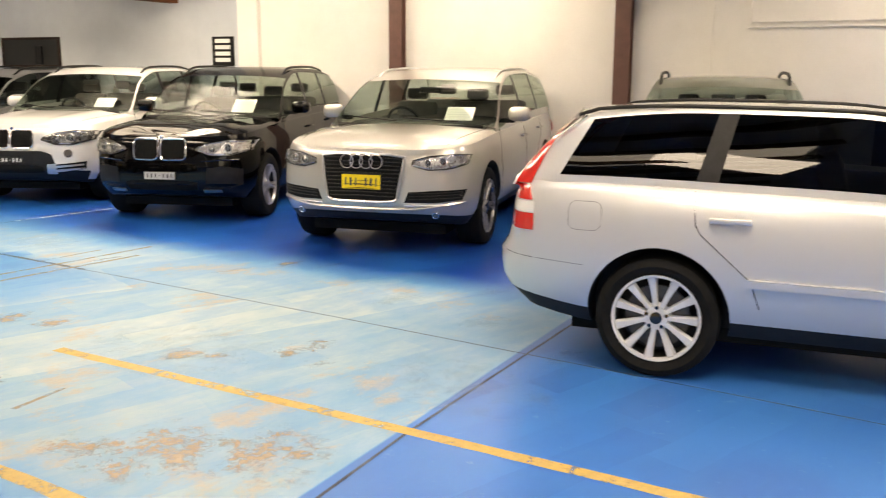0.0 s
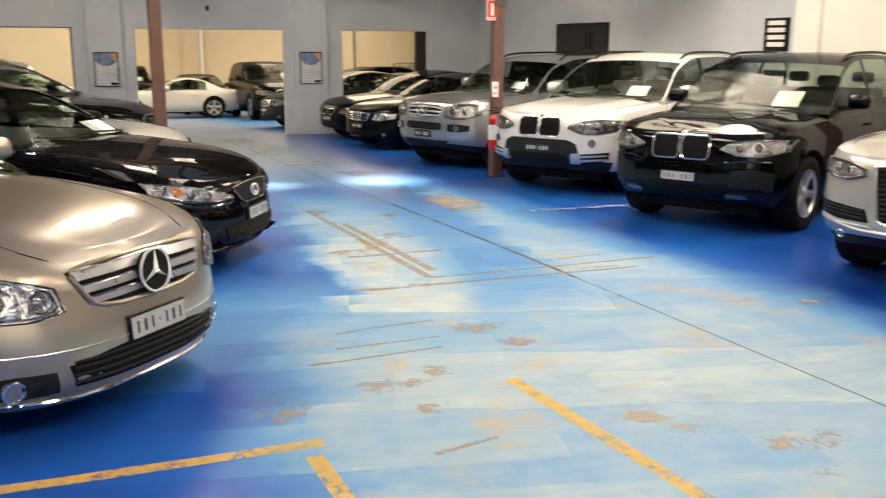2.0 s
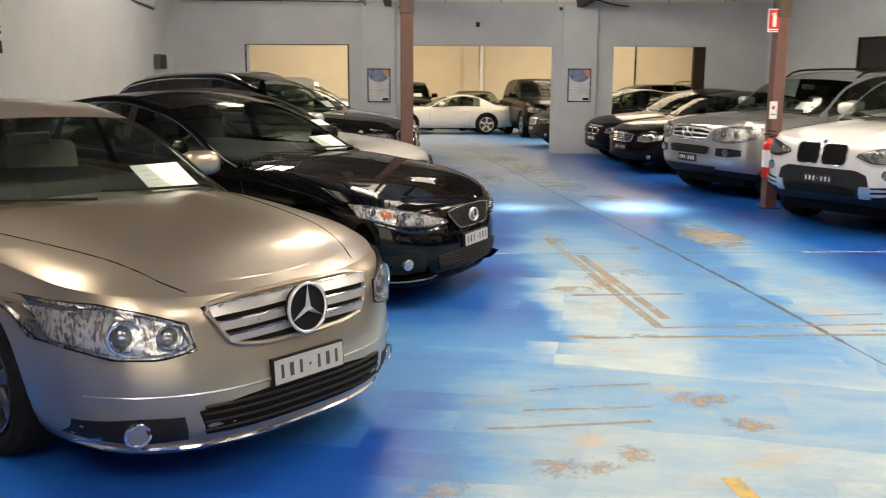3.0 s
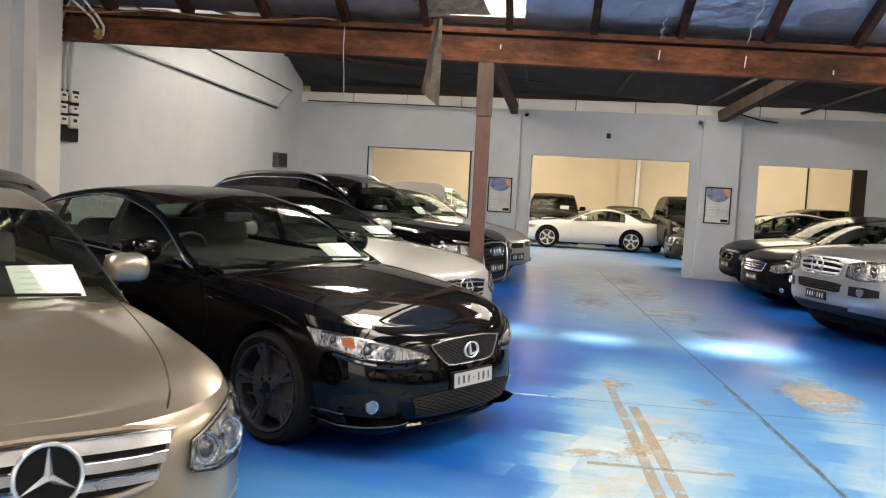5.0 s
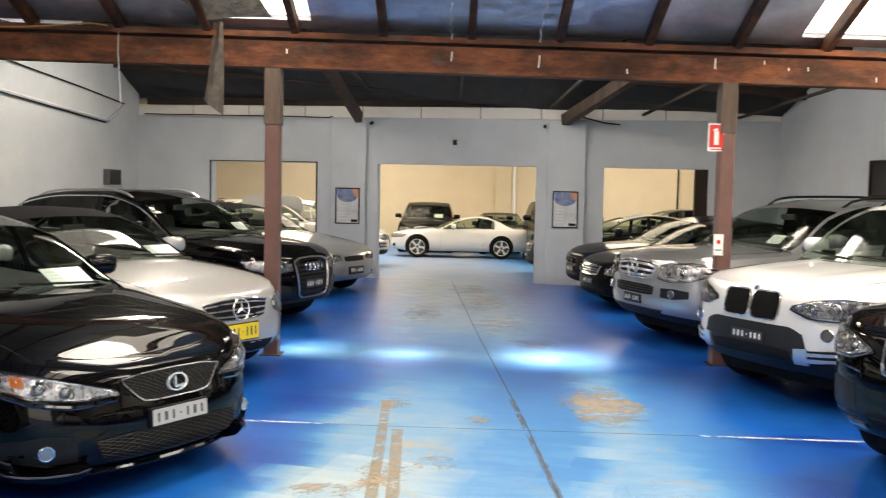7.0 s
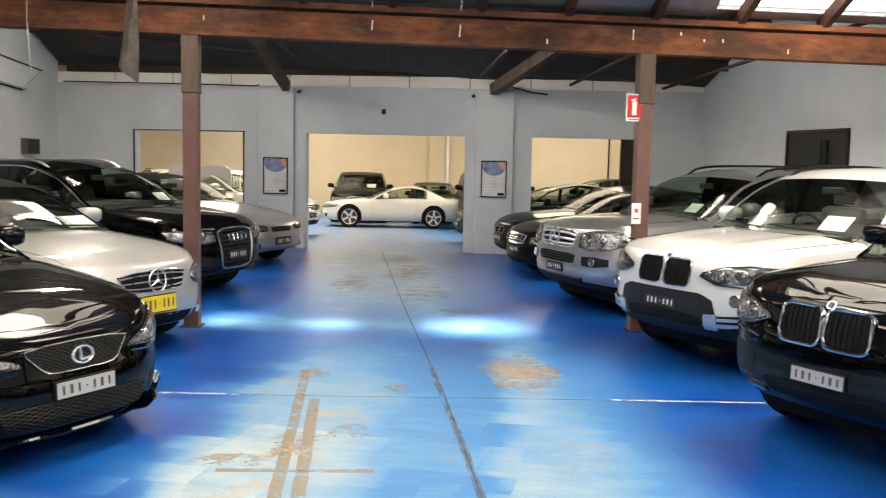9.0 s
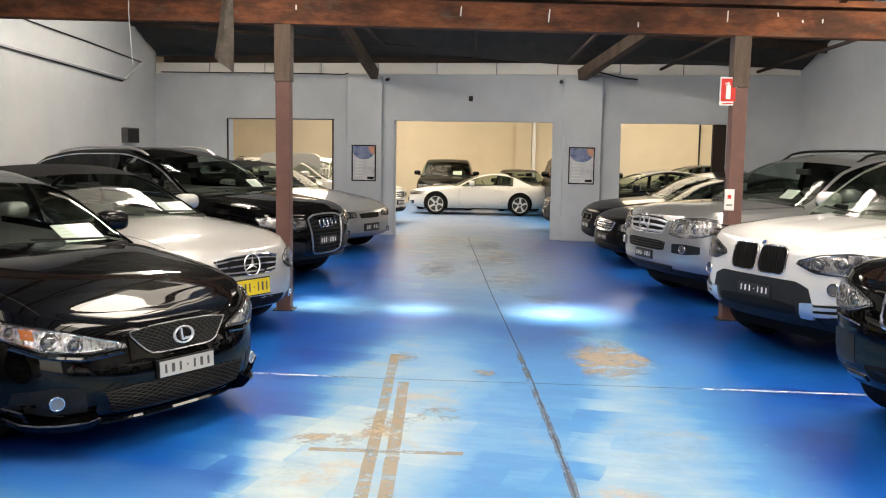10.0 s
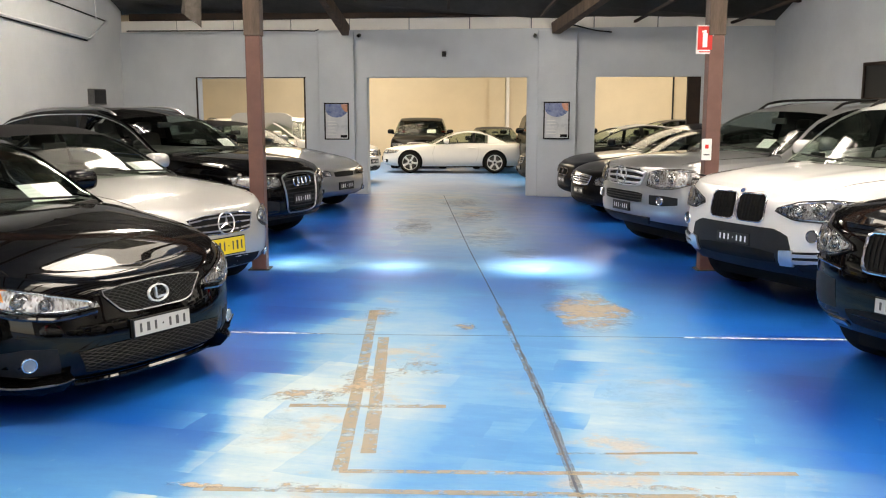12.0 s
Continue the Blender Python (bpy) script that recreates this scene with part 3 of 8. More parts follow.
M_LAMP_IN = facet_material("lamp_reflector", (0.20, 0.15, 0.105), (0.97, 0.96, 0.94), 105)
M_LAMP_LENS = plain("projector_lens", (0.34, 0.35, 0.36), 0.06, 0.8, coat=1.0)
M_FOG = plain("fog_lamp_glass", (0.30, 0.30, 0.31), 0.12, 0.6, coat=1.0)
M_BADGE = plain("badge_metal", (0.86, 0.86, 0.86), 0.22, 0.7)
M_LAMP_DARK = facet_material("lamp_housing", (0.01, 0.01, 0.011), (0.42, 0.42, 0.43), 95)
M_AMBER = plain("amber_lens", (0.85, 0.22, 0.02), 0.15, coat=0.8)
M_RED = plain("red_lens", (0.62, 0.02, 0.015), 0.18, coat=0.9)
M_CLEAR_LENS = plain("clear_rear_lens", (0.75, 0.74, 0.72), 0.15, coat=0.9)
M_GLASS = glass_material("car_glass", (0.72, 0.79, 0.74), 0.32)
M_GLASS_DARK = glass_material("privacy_glass", (0.07, 0.08, 0.08), 0.75)
M_LENS = glass_material("lamp_cover", (0.92, 0.93, 0.94), 0.9)
M_CABIN = surface("cabin_trim", (0.02, 0.02, 0.021), (0.05, 0.05, 0.052), 9, 0.7, bumps=0.3)
M_CABIN_GREY = surface("grey_leather", (0.09, 0.085, 0.08), (0.17, 0.16, 0.15), 9, 0.55, bumps=0.3)
M_PLATE_W = plain("white_plate", (0.44, 0.44, 0.43), 0.35)
M_PLATE_Y = plain("yellow_plate", (0.85, 0.62, 0.03), 0.35)
M_PLATE_K = plain("black_plate", (0.02, 0.02, 0.02), 0.35)
M_INK = plain("plate_ink", (0.06, 0.06, 0.06), 0.5)
M_PAPER = plain("paper", (0.92, 0.92, 0.90), 0.8)
M_BLUE = plain("badge_blue", (0.04, 0.08, 0.2), 0.25)


# ---------------------------------------------------------------- cars: shapes
def curve(pts):
    """A smooth function through (x, z) points, by monotone cubic steps."""
    xs, zs = [p[0] for p in pts], [p[1] for p in pts]
    if xs[0] > xs[-1]:
        xs, zs = xs[::-1], zs[::-1]
    n = len(xs)
    d = [(zs[i + 1] - zs[i]) / (xs[i + 1] - xs[i]) for i in range(n - 1)]
    m = [d[0]] + [0 if d[i - 1] * d[i] <= 0 else 2 * d[i - 1] * d[i] / (d[i - 1] + d[i]) for i in range(1, n - 1)] + [d[-1]]

    def f(x):
        if x <= xs[0]:
            return zs[0]
        if x >= xs[-1]:
            return zs[-1]
        i = 0
        while x > xs[i + 1]:
            i += 1
        h = xs[i + 1] - xs[i]
        t = (x - xs[i]) / h
        return (zs[i] * (1 + 2 * t) * (1 - t) ** 2 + m[i] * h * t * (1 - t) ** 2 + zs[i + 1] * t * t * (3 - 2 * t) + m[i + 1] * h * t * t * (t - 1))
    return f


class CarShape:
    """The outer skin of a car: x forward from the tip of the nose at 0, y to its left, z up."""

    def __init__(s, c):
        s.c = c
        s.L, s.hw = c["L"], c["W"] / 2
        line, drop = curve(c["shoulder"]), 1 - c.get("nose_z", 1.0)
        s.shoulder = lambda x: line(x) * (1 - drop * max(0.0, 1 + x / 1.4) ** 1.3)
        s.front_in, s.rear_in, s.side_in = curve(c["front_in"]), curve(c["rear_in"]), curve(c["side_in"])
        s.bottom = curve(c.get("bottom", [(0, 0.24), (-0.6, 0.2), (-s.L + 0.6, 0.22), (-s.L, 0.3)]))
        s.crown = curve(c.get("crown", [(0, 0.03), (-0.5, 0.07), (-1.5, 0.06), (-s.L + 0.8, 0.05), (-s.L, 0.03)]))
        s.roof = curve(c["roof"])
        s.xA, s.xB, s.xC, s.xD = c["cabin"]

    def outline(s):
        """Points and outward normals of the plan outline, from the nose to the tail, left half."""
        c, pts = s.c, []
        fb, rb, n1, n2 = c["nose"], c["tail"], c.get("nose_n", 2.5), c.get("tail_n", 3.2)
        for k in range(15):
            a = radians(90 * k / 14)
            pts.append((-fb + fb * math.cos(a) ** (2 / n1), s.hw * math.sin(a) ** (2 / n1)))
        m = 30
        for k in range(1, m):
            pts.append((-fb + (-s.L + rb + fb) * k / m, s.hw))
        for k in range(11):
            a = radians(90 - 90 * k / 10)
            pts.append((-s.L + rb - rb * math.cos(a) ** (2 / n2), s.hw * math.sin(a) ** (2 / n2)))
        taper = curve([(0, 0.93), (-fb - 0.35, 1.0), (-s.L + rb + 0.7, 1.0), (-s.L + rb * 0.5, 0.95), (-s.L, 0.93)])
        pts = [(x, y * taper(x)) for x, y in pts]
        out = []
        for i, p in enumerate(pts):
            a, b = pts[max(i - 1, 0)], pts[min(i + 1, len(pts) - 1)]
            t = Vector((b[0] - a[0], b[1] - a[1])).normalized()
            nrm = Vector((t.y, -t.x))
            if i == 0:
                nrm = Vector((1, 0))
            elif i == len(pts) - 1:
                nrm = Vector((-1, 0))
            out.append((Vector(p), nrm))
        return out

    def skin_point(s, p, nrm, k):
        w = abs(nrm.x) ** 1.5
        d = (s.front_in(k) if nrm.x > 0 else s.rear_in(k)) * w + s.side_in(k) * (1 - w)
        q = p - nrm * d
        zb, zs = s.bottom(p.x), s.shoulder(p.x)
        return Vector((q.x, max(q.y, 0), zb + (zs - zb) * k))

    def lower(s):
        """The body up to the shoulder with its bonnet and deck, closed underneath. Material slots: paint, black, cabin trim."""
        c = s.c
        bm = bmesh.new()
        ring = s.outline()
        ks = (0, 0.05, 0.12, 0.2, 0.3, 0.4, 0.5, 0.6, 0.7, 0.78, 0.85, 0.91, 0.96, 1.0)
        n = len(ring)
        grid = {}
        for i, (p, nrm) in enumerate(ring):
            for j, k in enumerate(ks):
                q = s.skin_point(p, nrm, k)
                if i in (0, n - 1):
                    q.y = 0
                    grid[1, i, j] = grid[-1, i, j] = bm.verts.new(q)
                else:
                    grid[1, i, j] = bm.verts.new(q)
                    grid[-1, i, j] = bm.verts.new((q.x, -q.y, q.z))
        clad, fclad = c.get("clad", 0.0), c.get("clad_front", 0.0)
        for i in range(n - 1):
            for j in range(len(ks) - 1):
                lim = fclad if ring[i][1].x > 0.5 else clad
                for sd in (1, -1):
                    f = bm.faces.new((grid[sd, i, j], grid[sd, i + 1, j], grid[sd, i + 1, j + 1], grid[sd, i, j + 1]))
                    f.material_index = 1 if ks[j + 1] <= lim + 1e-6 else 0
        nv = 14
        for top in (True, False):
            j = len(ks) - 1 if top else 0
            rows = []
            for i in range(n):
                if i in (0, n - 1):
                    rows.append([grid[1, i, j]])
                    continue
                a, b = grid[1, i, j], grid[-1, i, j]
                row = [a]
                for v in range(1, nv):
                    t = 1 - 2 * v / nv
                    q = a.co.lerp(b.co, v / nv)
                    if top:
                        wid = (a.co.y / s.hw) ** 2
                        q.z += s.crown(q.x) * wid * (1 - abs(t) ** 2.4)
                        ridge = c.get("ridge", 0.0)
                        if ridge and q.x > s.xA:
                            q.z += ridge * wid * math.exp(-((abs(t) - 0.62) / 0.1) ** 2)
                    row.append(bm.verts.new(q))
                row.append(b)
                rows.append(row)
            for i, (r, q) in enumerate(zip(rows, rows[1:])):
                x = ring[i][0].x
                inside = top and s.xD + 0.12 < x < s.xA - 0.1
                for v in range(nv):
                    if len(r) == 1:
                        f = bm.faces.new((r[0], q[v], q[v + 1]))
                    elif len(q) == 1:
                        f = bm.faces.new((r[v], q[0], r[v + 1]))
                    else:
                        f = bm.faces.new((r[v], q[v], q[v + 1], r[v + 1]))
                    f.material_index = 0 if top else 1
                    if inside and 0 < v < nv - 1:
                        f.material_index = 2
        bmesh.ops.recalc_face_normals(bm, faces=bm.faces)
        return bm

    def side_y(s, x, z):
        """Half width of the cabin's side at height z."""
        c = s.c
        zb = s.shoulder(x)
        base = s.hw - c.get("belt_in", 0.075)
        if x > s.xA - 0.2:
            base -= 0.0
        rear = max(0.0, (s.xC - x) / max(0.1, s.xC - s.xD))
        base -= c.get("tail_in", 0.1) * rear ** 1.5
        t = max(0.0, (z - zb) / (c["H"] - zb))
        return base - c.get("tumble", 0.2) * t ** 1.25

    def cabin(s):
        """The greenhouse, sorted into frame, windscreen, rear window and side windows."""
        c = s.c
        pillars = c["pillars"]
        xs = {s.xA, s.xB, s.xC, s.xD}
        for a, b in pillars:
            xs |= {a, b}
        fill = sorted(xs, reverse=True)
        st = []
        for a, b in zip(fill, fill[1:]):
            m = max(1, round((a - b) / 0.13))
            st += [a + (b - a) * k / m for k in range(m)]
        st.append(fill[-1])
        ns, nc, nt = 6, 3, 7
        rows = []
        bm = bmesh.new()
        for x in st:
            zt, zb = s.roof(x), s.shoulder(x) - 0.03
            zt = max(zt, zb + 0.03)
            drop = min(c.get("drop", 0.07), (zt - zb) * 0.45)
            ze = zt - drop
            sec = []
            for k in range(ns + 1):
                z = zb + (ze - zb) * k / ns
                sec.append((s.side_y(x, z), z))
            y1 = sec[-1][0]
            yt = y1 - 0.06
            for k in range(1, nc + 1):
                a = radians(90 * k / (nc + 1))
                sec.append((y1 - 0.06 * (1 - math.cos(a)) - 0.0, ze + (drop * 0.62) * math.sin(a)))
            y2, z2 = sec[-1]
            for k in range(1, nt + 1):
                t = k / nt
                sec.append((y2 * (1 - t), z2 + (zt - z2) * (1 - (1 - t) ** 2)))
            wf = 1 if x >= s.xA - 1e-6 else max(0.0, (x - (s.xB - 0.3)) / (s.xA - s.xB + 0.3))
            wr = max(0.0, ((s.xC + 0.3) - x) / (s.xC + 0.3 - s.xD))
            left, right = [], []
            for j, (y, z) in enumerate(sec):
                v = y / max(0.2, s.hw)
                xx = x + (c.get("bowA", 0.22) * wf - c.get("bowD", 0.15) * wr) * (1 - v * v) - 0.0
                if j <= ns:
                    xx = x + (c.get("bowA", 0.22) * wf - c.get("bowD", 0.15) * wr) * (1 - (sec[ns][0] / s.hw) ** 2)
                if c.get("slant"):
                    lo = c["glass_x"][0]
                    xx += c["slant"] * max(0.0, 1 - abs(x - lo) / (1.7 if x > lo else 0.3)) * (j / ns if j <= ns else 1 - (j - ns) / (len(sec) - 1 - ns))
                if y < 1e-6:
                    p = bm.verts.new((xx, 0, z))
                    left.append(p)
                    right.append(p)
                else:
                    left.append(bm.verts.new((xx, y, z)))
                    right.append(bm.verts.new((xx, -y, z)))
            rows.append((left, right))
        kind = {}
        lo_x, hi_x = c.get("glass_x", (s.xD + 0.25, s.xA - 0.12))
        for i in range(len(st) - 1):
            mx = (st[i] + st[i + 1]) / 2
            for sd in (0, 1):
                a, b = rows[i][sd], rows[i + 1][sd]
                for j in range(len(a) - 1):
                    vs = [a[j], b[j], b[j + 1], a[j + 1]]
                    vs = list(dict.fromkeys(vs))
                    f = bm.faces.new(vs)
                    k = 0
                    if j > ns + 1 or (j == ns + 1 and False):
                        if s.xB < mx < s.xA:
                            k = 1
                        elif s.xD < mx < s.xC:
                            k = 2 if j > ns + 1 else 0
                    elif 1 <= j < ns and lo_x < mx < hi_x:
                        k = 3
                        for q, (pa, pb) in enumerate(pillars):
                            if pb < mx < pa:
                                k = 4 if q in c.get("black_pillars", (0,)) else 0
                    kind[f] = k
        for e in (0, -1):
            loop = rows[e][0] + rows[e][1][-2::-1]
            f = bm.faces.new(loop)
            kind[f] = 0
        bmesh.ops.recalc_face_normals(bm, faces=bm.faces)
        out = {}
        for f, k in kind.items():
            out.setdefault(k, []).append(([v.co.copy() for v in f.verts], f.normal.copy(), f.calc_center_median()))
        bm.free()
        return out


def from_faces(faces):
    bm = bmesh.new()
    for pts, _, _ in faces:
        bm.faces.new([bm.verts.new(p) for p in pts])
    bmesh.ops.remove_doubles(bm, verts=bm.verts, dist=1e-5)
    return bm


def arch_cut(bm, cuts):
    """The body with its wheel arches cut out."""
    a = bpy.data.meshes.new("tmp")
    bm.to_mesh(a)
    bm.free()
    cb = bmesh.new()
    for x, y0, y1, z, r in cuts:
        seg = 40
        ends = []
        for y in (y0, y1):
            ends.append([cb.verts.new((x + r * math.cos(2 * math.pi * k / seg), y, z + r * math.sin(2 * math.pi * k / seg))) for k in range(seg)])
        for k in range(seg):
            cb.faces.new((ends[0][k], ends[0][(k + 1) % seg], ends[1][(k + 1) % seg], ends[1][k]))
        cb.faces.new(ends[0])
        cb.faces.new(ends[1])
    bmesh.ops.recalc_face_normals(cb, faces=cb.faces)
    for f in cb.faces:
        f.material_index = 1
    b = bpy.data.meshes.new("tmp")
    cb.to_mesh(b)
    cb.free()
    oa, ob = new("tmp", a), new("tmp", b)
    for me in (a, b):
        for mt in (M_PLASTIC, M_BLACK, M_CABIN):
            me.materials.append(mt)
    md = oa.modifiers.new("cut", "BOOLEAN")
    md.object, md.operation, md.solver = ob, "DIFFERENCE", "EXACT"
    dg = bpy.context.evaluated_depsgraph_get()
    dg.update()
    res = bmesh.new()
    res.from_mesh(oa.evaluated_get(dg).data)
    for o in (oa, ob):
        bpy.data.objects.remove(o)
    for me in (a, b):
        bpy.data.meshes.remove(me)
    return res


class Skin:
    """Finds the car's surface, to fit lamps, grilles and trim to it."""

    def __init__(s, bm, faces, shape):
        pts, polys = [v.co.copy() for v in bm.verts], [[v.index for v in f.verts] for f in bm.faces]
        for q, _, _ in faces:
            polys.append(list(range(len(pts), len(pts) + len(q))))
            pts += q
        s.tree = BVHTree.FromPolygons(pts, polys)
        s.shape = shape

    def front(s, y, z, d=0.0):
        z *= s.shape.c.get("nose_z", 1.0)
        hit = s.tree.ray_cast(Vector((1.0, y, z)), Vector((-1, 0, 0)))
        if hit[0] is None or hit[0].x < -1.6:
            hit = s.tree.find_nearest(Vector((-0.3, y, z)))
        return hit[0] + (hit[1] * 0.5 + Vector((0.5, 0, 0))).normalized() * d

    def rear(s, y, z, d=0.0):
        hit = s.tree.ray_cast(Vector((-s.shape.L - 1.0, y, z)), Vector((1, 0, 0)))
        if hit[0] is None or hit[0].x > -s.shape.L + 1.6:
            hit = s.tree.find_nearest(Vector((-s.shape.L + 0.2, y, z)))
        return hit[0] + (hit[1] * 0.5 + Vector((-0.5, 0, 0))).normalized() * d

    def side(s, sd, x, z, d=0.0):
        hit = s.tree.ray_cast(Vector((x, 3.0 * sd, z)), Vector((0, -sd, 0)))
        if hit[0] is None or hit[0].y * sd < 0.3:
            hit = s.tree.find_nearest(Vector((x, s.shape.hw * sd, z)))
        return hit[0] + Vector((0, sd * d, 0))

    def top(s, x, y, d=0.0):
        hit = s.tree.ray_cast(Vector((x, y, 3.0)), Vector((0, 0, -1)))
        return (hit[0] if hit[0] is not None else Vector((x, y, 0.8))) + Vector((0, 0, d))


def resample(pts, n):
    pts = [Vector(p) for p in pts]
    ls = [0.0]
    for a, b in zip(pts, pts[1:]):
        ls.append(ls[-1] + (b - a).length)
    out = []
    for k in range(n + 1):
        t = ls[-1] * k / n
        i = 0
        while i < len(ls) - 2 and t > ls[i + 1]:
            i += 1
        h = ls[i + 1] - ls[i]
        out.append(pts[i].lerp(pts[i + 1], (t - ls[i]) / h if h else 0))
    return out


def patch(place, top, low, d, nu=12, nv=6, back=0.03, dome=0.0):
    """A plate fitted to the skin between an upper and a lower edge, standing d proud of it, with an edge that goes in by back."""
    a, b = resample(top, nu), resample(low, nu)
    bm = bmesh.new()
    g = []
    for j in range(nv + 1):
        row = []
        for i in range(nu + 1):
            p = a[i].lerp(b[i], j / nv)
            bulge = dome * (1 - (2 * j / nv - 1) ** 2) * (1 - (2 * i / nu - 1) ** 4)
            row.append(bm.verts.new(place(p.x, p.y, d + bulge)))
        g.append(row)
    for j in range(nv):
        for i in range(nu):
            bm.faces.new((g[j][i], g[j][i + 1], g[j + 1][i + 1], g[j + 1][i]))
    edge = [(0, i) for i in range(nu)] + [(j, nu) for j in range(nv)] + [(nv, i) for i in range(nu, 0, -1)] + [(j, 0) for j in range(nv, 0, -1)]
    inner = []
    for j, i in edge:
        p = a[i].lerp(b[i], j / nv)
        inner.append(bm.verts.new(place(p.x, p.y, d - back)))
    for k, (j, i) in enumerate(edge):
        j2, i2 = edge[(k + 1) % len(edge)]
        bm.faces.new((g[j][i], g[j2][i2], inner[(k + 1) % len(edge)], inner[k]))
    return bm


def stroke(bm, place, pts, w, d, step=0.05, closed=False, n=6):
    """A bead of width w along pts on the skin."""
    pts = [Vector(p) for p in pts]
    if closed:
        pts.append(pts[0])
    ln = sum((b - a).length for a, b in zip(pts, pts[1:]))
    tube(bm, [place(p.x, p.y, d) for p in resample(pts, max(2, round(ln / step)))], w / 2, n)


def rounded(cy, cz, w, h, r, n=5, skew=0.0):
    """A rounded rectangle as (y, z) points."""
    out = []
    for sx, sz, a0 in ((1, 1, 0), (-1, 1, 90), (-1, -1, 180), (1, -1, 270)):
        for k in range(n + 1):
            a = radians(a0 + 90 * k / n)
            y, z = sx * (w / 2 - r) + r * math.cos(a), sz * (h / 2 - r) + r * math.sin(a)
            out.append((cy + y + skew * z, cz + z))
    return out


def disc_at(bm, centre, axis, r, thick, n=24, r2=None):
    """A short round plug along axis, its front at centre."""
    axis = Vector(axis).normalized()
    q = Vector((0, 0, 1)).rotation_difference(axis).to_matrix().to_4x4()
    q.translation = Vector(centre) - axis * thick / 2
    bmesh.ops.create_cone(bm, cap_ends=True, segments=n, radius1=r, radius2=r if r2 is None else r2, depth=thick, matrix=q)


def ring_at(bm, centre, axis, r, w, n=32, m=8, sx=1.0, sz=1.0):
    """A torus round axis."""
    axis = Vector(axis).normalized()
    q = Vector((0, 0, 1)).rotation_difference(axis).to_matrix()
    vs = []
    for i in range(n):
        a = 2 * math.pi * i / n
        ring = []
        for j in range(m):
            b = 2 * math.pi * j / m
            p = Vector((math.cos(a) * (r + w * math.cos(b)) * sz, math.sin(a) * (r + w * math.cos(b)) * sx, w * math.sin(b)))
            ring.append(bm.verts.new(Vector(centre) + q @ p))
        vs.append(ring)
    for i in range(n):
        for j in range(m):
            bm.faces.new((vs[i][j], vs[(i + 1) % n][j], vs[(i + 1) % n][(j + 1) % m], vs[i][(j + 1) % m]))


def lathe(bm, prof, n=40):
    """A body of revolution about y from (radius, y) points."""
    rings = [[bm.verts.new((r * math.cos(2 * math.pi * k / n), y, r * math.sin(2 * math.pi * k / n))) for k in range(n)] for r, y in prof]
    for a, b in zip(rings, rings[1:]):
        for k in range(n):
            bm.faces.new((a[k], a[(k + 1) % n], b[(k + 1) % n], b[k]))
    return rings


WHEELS = {}


